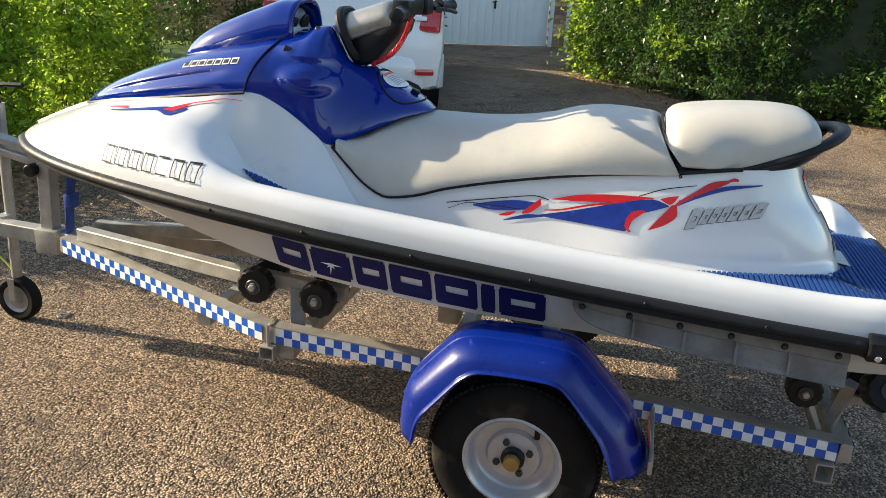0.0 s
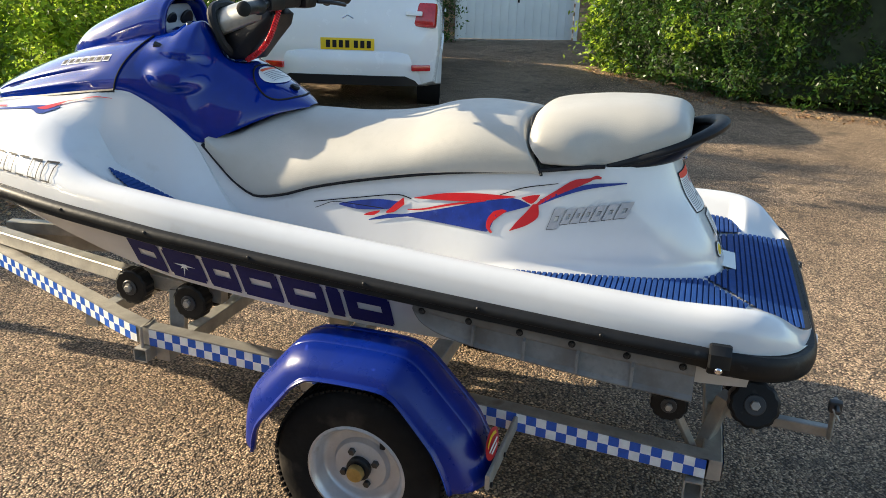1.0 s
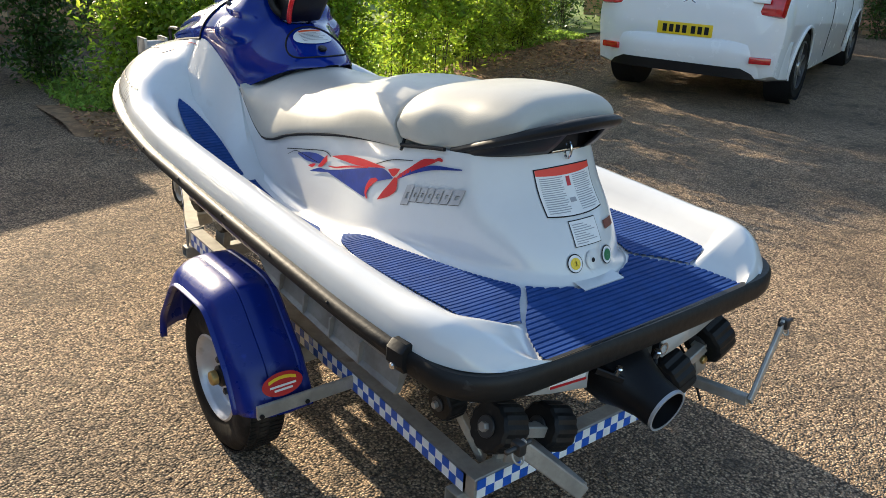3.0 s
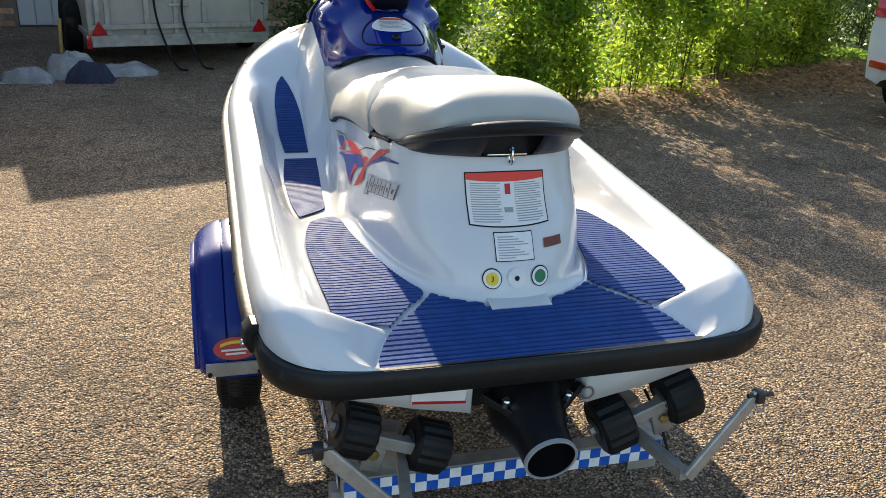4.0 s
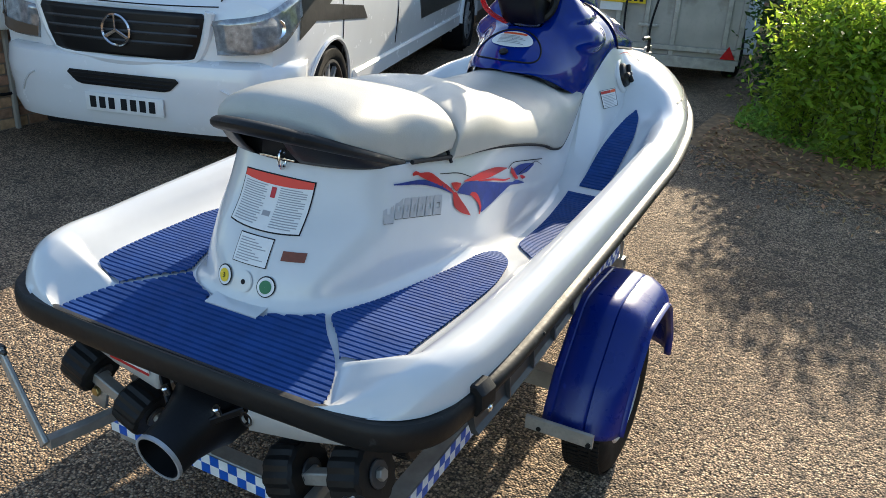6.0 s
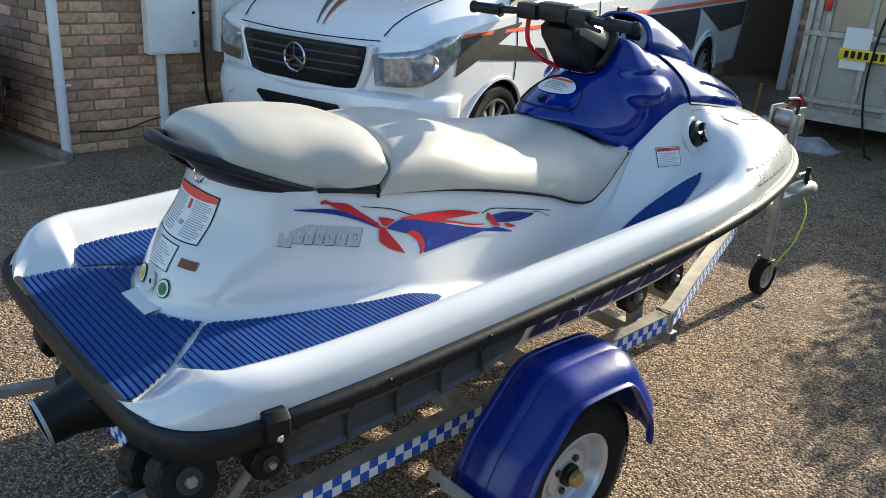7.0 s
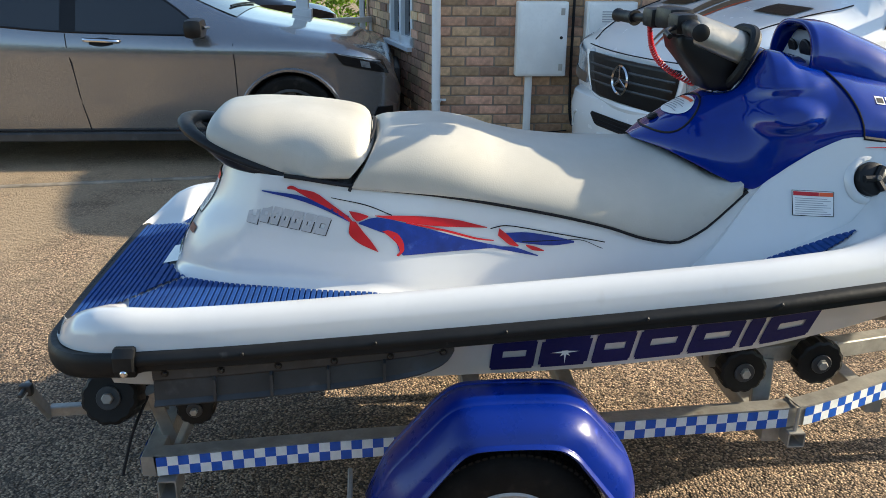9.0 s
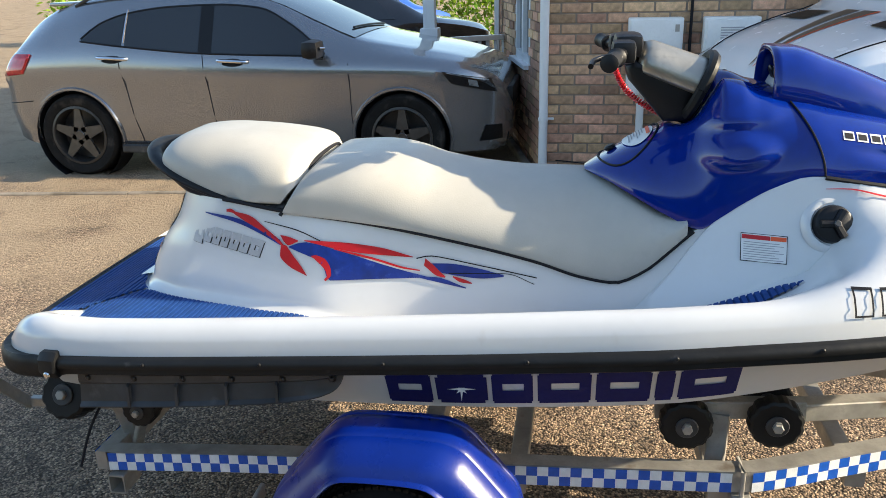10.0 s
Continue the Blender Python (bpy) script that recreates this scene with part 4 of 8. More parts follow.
def build_decals(ped):
    for s in (1, -1):
        swoosh("blue_spear", M_SWOOSH, s, (edge((-1.042, 0.998), (-0.953, 0.989), (-0.877, 0.962), (-0.816, 0.935)), edge((-1.042, 0.995), (-0.953, 0.977), (-0.877, 0.950), (-0.816, 0.920))), ped)
        swoosh("red_lens", M_RED, s, (edge((-0.953, 1.005), (-0.907, 0.997), (-0.861, 0.966), (-0.816, 0.932), (-0.801, 0.914)), edge((-0.948, 0.996), (-0.907, 0.974), (-0.862, 0.951), (-0.824, 0.927), (-0.804, 0.913))), ped)
        swoosh("red_curl", M_RED, s, (edge((-0.974, 1.009), (-0.962, 1.012), (-0.945, 1.004)), edge((-0.974, 1.003), (-0.960, 1.002), (-0.945, 0.996))), ped)
        swoosh("red_knot", M_RED, s, (edge((-0.816, 0.948), (-0.793, 0.944), (-0.765, 0.935)), edge((-0.806, 0.931), (-0.792, 0.921), (-0.765, 0.932))), ped)
        swoosh("red_drop", M_RED, s, (edge((-0.798, 0.920), (-0.779, 0.894), (-0.759, 0.870), (-0.740, 0.842)), edge((-0.813, 0.923), (-0.817, 0.893), (-0.793, 0.866), (-0.740, 0.841))), ped)
        swoosh("blue_fin", M_SWOOSH, s, (edge((-0.791, 0.918), (-0.741, 0.931), (-0.621, 0.902), (-0.502, 0.867), (-0.413, 0.844)), edge((-0.791, 0.915), (-0.699, 0.876), (-0.675, 0.831), (-0.561, 0.836), (-0.413, 0.841))), ped)
        swoosh("red_hook", M_RED, s, (edge((-0.714, 0.898), (-0.690, 0.889), (-0.673, 0.862), (-0.672, 0.846), (-0.687, 0.829)), edge((-0.729, 0.895), (-0.705, 0.876), (-0.687, 0.856), (-0.684, 0.843), (-0.693, 0.832))), ped)
        swoosh("red_streak", M_RED, s, (edge((-0.747, 0.936), (-0.651, 0.933), (-0.547, 0.922), (-0.449, 0.897)), edge((-0.747, 0.934), (-0.681, 0.920), (-0.591, 0.905), (-0.449, 0.895))), ped)
        swoosh("red_line", M_RED, s, (edge((-0.666, 0.917), (-0.562, 0.895), (-0.473, 0.869), (-0.431, 0.862)), edge((-0.666, 0.914), (-0.562, 0.889), (-0.472, 0.864), (-0.431, 0.859))), ped)
        swoosh("blue_feather", M_SWOOSH, s, (edge((-0.405, 0.880), (-0.355, 0.880), (-0.282, 0.869), (-0.208, 0.850)), edge((-0.372, 0.854), (-0.325, 0.846), (-0.266, 0.840), (-0.208, 0.845))), ped)
        swoosh("blue_feather_tip", M_SWOOSH, s, (edge((-0.431, 0.845), (-0.384, 0.842), (-0.308, 0.815)), edge((-0.440, 0.842), (-0.383, 0.829), (-0.308, 0.812))), ped)
        swoosh("red_feather", M_RED, s, (edge((-0.416, 0.893), (-0.392, 0.873), (-0.375, 0.856), (-0.362, 0.844)), edge((-0.420, 0.874), (-0.405, 0.861), (-0.387, 0.847), (-0.364, 0.841))), ped)
        swoosh("red_tip", M_RED, s, (edge((-0.343, 0.846), (-0.317, 0.839), (-0.292, 0.828)), edge((-0.342, 0.842), (-0.322, 0.829), (-0.292, 0.825))), ped)
        swoosh("dark_line", M_DARKV, s, (edge((-0.861, 0.983), (-0.771, 0.964), (-0.703, 0.937)), edge((-0.861, 0.981), (-0.771, 0.961), (-0.703, 0.934))), ped)
        swoosh("dark_line", M_DARKV, s, (edge((-0.441, 0.894), (-0.400, 0.901), (-0.267, 0.876), (-0.121, 0.845)), edge((-0.440, 0.891), (-0.399, 0.898), (-0.267, 0.873), (-0.121, 0.842))), ped)
        swoosh("dark_line", M_DARKV, s, (edge((-0.354, 0.855), (-0.208, 0.855), (-0.127, 0.827)), edge((-0.354, 0.852), (-0.208, 0.853), (-0.127, 0.825))), ped)
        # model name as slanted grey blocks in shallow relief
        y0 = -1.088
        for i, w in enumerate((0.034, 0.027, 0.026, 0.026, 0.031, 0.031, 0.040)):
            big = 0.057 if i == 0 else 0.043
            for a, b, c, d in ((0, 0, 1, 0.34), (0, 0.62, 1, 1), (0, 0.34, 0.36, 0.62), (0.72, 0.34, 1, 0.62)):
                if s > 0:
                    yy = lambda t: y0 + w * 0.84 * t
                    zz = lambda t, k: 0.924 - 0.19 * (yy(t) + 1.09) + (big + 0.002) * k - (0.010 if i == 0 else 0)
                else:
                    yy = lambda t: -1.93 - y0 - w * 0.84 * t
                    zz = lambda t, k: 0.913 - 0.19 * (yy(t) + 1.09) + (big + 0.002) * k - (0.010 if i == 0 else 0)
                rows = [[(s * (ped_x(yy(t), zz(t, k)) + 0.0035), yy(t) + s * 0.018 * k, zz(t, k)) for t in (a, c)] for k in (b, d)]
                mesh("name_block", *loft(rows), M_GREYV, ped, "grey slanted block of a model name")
                # dark copy, set back and lower, paints the block's outline and drop shade
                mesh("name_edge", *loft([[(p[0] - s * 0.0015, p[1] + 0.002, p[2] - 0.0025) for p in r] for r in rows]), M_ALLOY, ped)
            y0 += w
        # brand blocks on the hull, the first one larger
        y0 = -0.468
        spans = []
        for w in (0.118, 0.132, 0.105, 0.132, 0.132, 0.048, 0.14):
            spans.append((y0, y0 + w - 0.007) if s > 0 else (-0.132 - y0, -0.132 - y0 - w + 0.007))
            y0 += w + 0.004
        for i, (a, b) in enumerate(spans):
            # each mark is a rounded block with one slot; the second is closed and the sixth is a plain bar
            cells = [(0.03, 0.97, 0.21, 0.27), (0, 1, 0.26, 0.45), (0, 1, 0.60, 0.85), (0.03, 0.97, 0.84, 0.90), (0, 0.26, 0.44, 0.61), (0.78, 1, 0.44, 0.61)]
            if i in (1, 5):
                cells = [(0.06, 0.94, 0.22, 0.30), (0, 1, 0.29, 0.83), (0.06, 0.94, 0.82, 0.90)]
            for c0, c1, v0, v1 in cells:
                rows = []
                for v in steps(v0, v1, 4):
                    row = []
                    for t in steps(c0, c1, 5):
                        y = lerp(a, b, t)
                        x, z = hull_side(y, v)
                        row.append((s * (x + 0.0025), y, z))
                    rows.append(row)
                mesh("letter_block", *loft(rows), M_LETTER, craft, "navy vinyl block of a brand name")
            if i == 1:
                yc = (a + b) / 2
                star = []
                for k in range(16):
                    an = 2 * math.pi * k / 16
                    rr = (0.036 if k % 4 == 0 else 0.018) if k % 2 == 0 else 0.008
                    y = yc + rr * math.cos(an)
                    x, z = hull_side(y, 0.56)
                    star.append((s * (x + 0.0045), y, z + rr * 0.9 * math.sin(an)))
                x, z = hull_side(yc, 0.56)
                mesh("star_mark", star + [(s * (x + 0.0045), yc, z)], [(k, (k + 1) % 16, 16) for k in range(16)], M_LABEL, craft, "white pointed mark")
        # registration bars on the bow flank
        for i in range(7):
            ya = 0.565 + 0.056 * i
            for dy, dz, w, h in ((0, 0, 0.004, 0.05), (0.036, 0, 0.004, 0.05), (0, 0, 0.04, 0.004), (0, 0.047, 0.04, 0.004)):
                if i == 2 and h > 0.01:
                    continue
                rows = []
                for k in steps(0, 1, 5):
                    row = []
                    for t in steps(0, 1, 5):
                        y = ya + dy + w * t
                        z = RZ(y) + 0.070 - 0.02 * (y - 0.58) + dz + h * k
                        row.append((s * (bow_x(y, z) + 0.006), y, z))
                    rows.append(row)
                mesh("registration_bar", *loft(rows), M_DARKV, craft)
        # flash on the shoulder: a blue wedge with thin red tails under the hood's edge
        def flash(name, m, ya, yb, top, low, off):
            ys_ = steps(ya, yb, 15)
            rows = [[(s * (bow_x(y, HZ(y) - lerp(top(y), low(y), k)) + off), y, HZ(y) - lerp(top(y), low(y), k)) for y in ys_] for k in (0, 0.5, 1)]
            return mesh(name, *loft(rows), m, craft)
        flash("shoulder_flash", M_SWOOSH, 0.74, 1.03, curve((0.74, 0.034), (0.84, 0.024), (1.03, 0.020)), curve((0.74, 0.036), (0.785, 0.048), (0.85, 0.030), (1.03, 0.0225)), 0.006)["label"] = "blue wedge decal on the bow shoulder"
        flash("flash_tail", M_RED, 0.56, 0.82, curve((0.56, 0.024), (0.70, 0.018), (0.82, 0.030)), curve((0.56, 0.0255), (0.72, 0.0215), (0.785, 0.038), (0.82, 0.032)), 0.0075)
        flash("flash_tip", M_RED, 0.96, 1.06, curve((0.96, 0.014), (1.06, 0.012)), curve((0.96, 0.018), (1.06, 0.0135)), 0.0075)
    # rear labels
    def rear_y(x, z):
        v = min(1, max(0, (z - FZ(-1.25)) / (1.045 - FZ(-1.25))))
        lo, hi = ped_rear(v), ped_rear(v) + 0.24
        for _ in range(18):
            mid = (lo + hi) / 2
            if ped_shape(mid, v) < abs(x):
                lo = mid
            else:
                hi = mid
        return lo
    def plate(name, m, x0, x1, z0, z1, off, bow=0.0, label=""):
        rows = [[(x, rear_y(x, z) - off, z) for x in steps(x0, x1, 9) for z in [lerp(z0, z1, k) + bow * (1 - ((2 * x - x0 - x1) / (x1 - x0)) ** 2) * (1 if k > 0.5 else -1)]] for k in steps(0, 1, 6)]
        return mesh(name, *loft(rows), m, ped, label)
    plate("label_border", M_DARKV, -0.101, 0.101, 0.899, 1.009, 0.0015, 0.004)
    plate("warning_sticker", M_LABEL, -0.098, 0.098, 0.902, 1.006, 0.0022, 0.004, "white warning sticker with an orange heading")
    plate("sticker_heading", M_HEAD, -0.098, 0.098, 0.993, 1.007, 0.003, 0.0035)
    for i in range(17):
        z = 0.906 + 0.0049 * i
        plate("print_line", M_TEXT, -0.090, -0.018 - 0.008 * (i % 3 == 0), z, z + 0.002, 0.003)
        plate("print_line", M_TEXT, 0.018, 0.088 - 0.012 * (i % 4 == 0), z, z + 0.002, 0.003)
    plate("pictogram", M_RED, -0.006, 0.008, 0.962, 0.985, 0.003)
    plate("pictogram", M_TEXT, -0.012, 0.01, 0.925, 0.935, 0.003)
    plate("label_border", M_DARKV, -0.048, 0.049, 0.826, 0.887, 0.0015)
    plate("small_sticker", M_LABEL, -0.046, 0.047, 0.828, 0.885, 0.0022, 0, "white capacity sticker")
    for i in range(9):
        plate("print_line", M_TEXT, -0.04, 0.0 + 0.012 * ((i * 7) % 4), 0.833 + 0.0054 * i, 0.835 + 0.0054 * i, 0.003)
    plate("brown_tag", M_BROWN, 0.078, 0.13, 0.848, 0.868, 0.003, 0, "small brown tag")
    for x, m1, m2, nm in ((-0.06, M_DARKV, M_YELLOW, "yellow_sticker"), (0.06, M_DARKV, M_GREEN, "green_sticker"), (0.0, M_GEL, M_DARKV, "drain_plug")):
        for r, mm, off in ((0.0235, m1, 0.002), (0.021, M_LABEL if x else M_GEL, 0.003), (0.015 if x else 0.006, m2, 0.004)):
            ring = [[(x + r * k * math.cos(a), rear_y(x + r * k * math.cos(a), 0.79 + r * k * math.sin(a)) - off, 0.79 + r * k * math.sin(a)) for a in steps(0, 2 * math.pi, 25)[:-1]] for k in (0.02, 1.0)]
            mesh(nm, *loft(ring, closed=True), mm, ped)
    txt = bpy.data.curves.new("digit", "FONT")
    txt.body, txt.size, txt.align_x, txt.align_y = "3", 0.018, "CENTER", "CENTER"
    t = new("digit", txt)
    t.matrix_world = pose(-0.06, rear_y(-0.06, 0.79) - 0.0055, 0.79, 78, 0, -4)
    bpy.context.view_layer.update()
    me = bpy.data.meshes.new_from_object(t.evaluated_get(bpy.context.evaluated_depsgraph_get()))
    me.transform(t.matrix_world)
    bpy.data.objects.remove(t)
    mesh("digit", [v.co.copy() for v in me.vertices], [tuple(p.vertices) for p in me.polygons], M_DARKV, ped, smooth=0)


def bow_x(y, z):
    """Half-width of the bow deck at a height."""
    r = deck_ring(y)
    for (x0, z0), (x1, z1) in zip(r, r[1:]):
        if z0 <= z <= z1:
            return lerp(x0, x1, (z - z0) / (z1 - z0 + 1e-9))
    return r[0][0]


def build_fittings():
    for s in (1, -1):
        # sponson: a flange on the hull with a flared lower shelf, stiffened by webs
        rings = []
        low_z = curve((-1.275, 0.572), (-0.65, 0.638), (-0.60, 0.655), (-0.575, 0.675), (-0.562, 0.70))
        for y in steps(-1.272, -0.60, 30) + [-0.59, -0.58, -0.57, -0.563]:
            t = ease(-0.74, -0.563, y)
            x, z = B(y) - 0.032, RZ(y) - 0.012
            low = low_z(y)
            f = 1 - 0.85 * t
            rings.append([(s * (x + p), y, q) for p, q in ((-0.02, z), (0.004, z), (0.006, lerp(low, z, 0.56)), (0.001, lerp(low, z, 0.50)), (0.010 * f, lerp(low, z, 0.12)), (0.020 * f, low + 0.004), (0.018 * f, low), (0.002, low), (-0.02, lerp(low, z, 0.4)))])
        sp = mesh("sponson", *loft(rings, closed=True, caps=True), M_GREYPL if s > 0 else M_PALEPL, craft, "dull black bolted side sponson" if s > 0 else "sun-faded grey bolted side sponson", smooth=30)
        for y in (-1.128, -0.995, -0.862, -0.73):
            x, z, low = B(y) - 0.032, RZ(y) - 0.012, low_z(y)
            v = [(s * (x + p), y + d, q) for d in (-0.0035, 0.0035) for p, q in ((0.002, lerp(low, z, 0.58)), (0.016, lerp(low, z, 0.5)), (0.021, low + 0.004), (0.0, low + 0.002))]
            mesh("web", v, [(0, 1, 2, 3), (7, 6, 5, 4), (0, 4, 5, 1), (1, 5, 6, 2), (2, 6, 7, 3), (3, 7, 4, 0)], M_GREYPL if s > 0 else M_PALEPL, sp, smooth=0)
        for y in (-1.242, -1.111, -0.978, -0.847, -0.715, -0.59):
            x, z = B(y) - 0.029, RZ(y) - 0.05
            mesh("bolt_washer", *cyl((s * x, y, z), (s * (x + 0.004), y, z), 0.010, n=14, bevel=0.002), M_PLAST, sp)
            mesh("bolt", *cyl((s * x, y, z), (s * (x + 0.009), y, z), 0.0055, n=10, bevel=0.002), M_ALLOY, sp)
        pan = [[(s * x, y, zb), (s * x, y, 0.665)] for x, y, zb in ((0.14, -1.33, 0.527), (0.14, -1.452, 0.529), (0.145, -1.46, 0.531), (0.28, -1.46, 0.56), (0.42, -1.45, 0.594), (0.47, -1.41, 0.612), (0.48, -1.35, 0.616))]
        mesh("transom_panel", *loft(pan), M_GEL, craft, "white transom panel")
        solid(bpy.data.objects[[o.name for o in craft.children if o.name.startswith("transom_panel")][-1]], 0.012)
    # fuel filler on the starboard shoulder
    c = Vector((bow_x(0.58, 1.025), 0.58, 1.025))
    d = Vector((0.93, 0.05, 0.35)).normalized()
    cap = mesh("filler_cap", *lathe(c - d * 0.01, d, [(0, 0), (0.046, 0), (0.047, 0.010), (0.043, 0.022), (0.036, 0.026), (0, 0.027)], 28), M_PLAST, craft, "black round filler cap")
    mesh("cap_surround", *lathe(c - d * 0.012, d, [(0.048, 0.006), (0.052, 0.012), (0.060, 0.013), (0.068, 0.008), (0.072, 0.0)], 32), M_GEL, cap, "white moulded rim round the cap")
    ex = d.cross(Vector((0, 1, 0))).normalized()
    ey = ex.cross(d)
    grip = []
    for k in range(3):
        a = 0.5 + k * 2 * math.pi / 3
        u = ex * math.cos(a) + ey * math.sin(a)
        grip.append(beam(c + d * 0.021, c + d * 0.021 + u * 0.036, 0.020, 0.018, 0.006))
    mesh("cap_grip", *join(*grip), M_PLAST, cap, "three-lobed grip")
    mesh("cap_pin", *cyl(c + d * 0.02, c + d * 0.034, 0.008, n=12, bevel=0.002), M_GREYPL, cap)
    def flank_x(y, z):
        r = deck_ring(y)[::-1]
        for (x1, z1), (x0, z0) in zip(r, r[1:]):
            if z0 <= z <= z1:
                return lerp(x0, x1, (z - z0) / (z1 - z0 + 1e-9))
        return r[0][0]
    rows = [[(flank_x(y, z) + 0.003, y, z) for y in steps(0.378, 0.481, 5)] for z in steps(0.927, 0.990, 4)]
    lab = mesh("flank_label", *loft(rows), M_LABEL, craft, "small white label with an orange heading")
    for m, ya, yb in ((M_RED, 0.380, 0.443), (M_ORANGE, 0.444, 0.479)):
        mesh("label_band", *loft([[(flank_x(y, z) + 0.0045, y, z) for y in steps(ya, yb, 4)] for z in (0.978, 0.988)]), m, lab)
    for i in range(8):
        mesh("print_line", *loft([[(flank_x(y, z) + 0.0045, y, z) for y in steps(0.384, 0.474 - 0.01 * (i % 3), 4)] for z in (0.932 + 0.0055 * i, 0.9335 + 0.0055 * i)]), M_TEXT, lab)
    frame_ = [(y, z) for y, z in ((0.378, 0.927), (0.481, 0.927), (0.481, 0.990), (0.378, 0.990), (0.378, 0.927))]
    mesh("label_border", *tube([(flank_x(y, z) + 0.003, y, z) for y, z in frame_], 0.0012, 6), M_DARKV, lab)
    # jet pump
    # solid block whose black paints the shade inside the recessed tunnel
    mesh("pump_tunnel", *box((0, -1.36, 0.59), (0.29, 0.12, 0.15), 0.02), M_DARKV, craft, "black pump tunnel")
    noz = mesh("jet_nozzle", *lathe((0, -1.40, 0.53), (0, -0.2, -0.045), [(0.095, 0.0), (0.092, 0.06), (0.075, 0.10), (0.062, 0.15), (0.06, 0.205), (0.055, 0.207), (0.052, 0.14), (0.02, 0.10), (0, 0.10)], 28), M_PLAST, craft, "black steering nozzle")
    mesh("nozzle_rim", *lathe((0, -1.40, 0.53), (0, -0.2, -0.045), [(0.0612, 0.200), (0.0612, 0.209), (0.0555, 0.209), (0.0555, 0.200)], 32), M_RIM, noz, "worn grey metal rim")
    for s in (1, -1):
        mesh("nozzle_bolt", *cyl((s * 0.075, -1.49, 0.56), (s * 0.075, -1.5, 0.585), 0.01, n=10, bevel=0.003), M_CHROME, noz)
        mesh("nozzle_arm", *beam((s * 0.06, -1.5, 0.545), (s * 0.12, -1.46, 0.575), 0.02, 0.018), M_PLAST, noz)
    mesh("eyelet", *lathe((0.135, -1.475, 0.56), (0, 1, 0), [(0.012, 0), (0.018, 0.0), (0.018, 0.008), (0.012, 0.008), (0.012, 0)], 16), M_CHROME, noz)
    lab = mesh("transom_label", *box((-0.222, -1.4645, 0.593), (0.125, 0.002, 0.045), 0, Euler((0, 0.10, 0)).to_matrix().to_4x4()), M_LABEL, craft, "white label with a red edge")
    mesh("label_edge", *box((-0.222, -1.4665, 0.573), (0.125, 0.002, 0.006), 0, Euler((0, 0.10, 0)).to_matrix().to_4x4()), M_RED, lab)


build_deck()
build_hull()
build_rail()
pedestal = build_pedestal()
build_seats()
build_grab()
build_cowl()
build_steering()
build_mats()
build_decals(pedestal)
build_fittings()

# ---- boat trailer ----
trailer = root("boat_trailer", (0, 0.2, 0.0), "galvanised boat trailer with blue mudguards and checkered tape", "trailer")
RAILZ = curve((-1.36, 0.292), (-0.8, 0.327), (-0.18, 0.351), (0.42, 0.378), (1.46, 0.435))


def rail_x(y):
    return curve((-1.4, 0.40), (0.40, 0.40), (0.52, 0.37), (0.66, 0.318), (1.46, 0.045))(y)


def checks(name, pts, h, parent, out):
    """Two rows of blue and white cells along a path; out gives the outward side."""
    vs, fs, sl = [], [], []
    n = len(pts)
    for i, p in enumerate(pts):
        o = out(i)
        for k in range(3):
            vs.append(Vector(p) + o * 0.0035 + Vector((0, 0, h * (k - 1) / 2)))
    for i in range(n - 1):
        for k in range(2):
            a = i * 3 + k
            fs.append((a, a + 3, a + 4, a + 1))
            sl.append((i + k) % 2)
    return mesh(name, vs, fs, [M_TAPEW, M_TAPEB], parent, "blue and white checkered reflective tape", smooth=0, slots=sl)


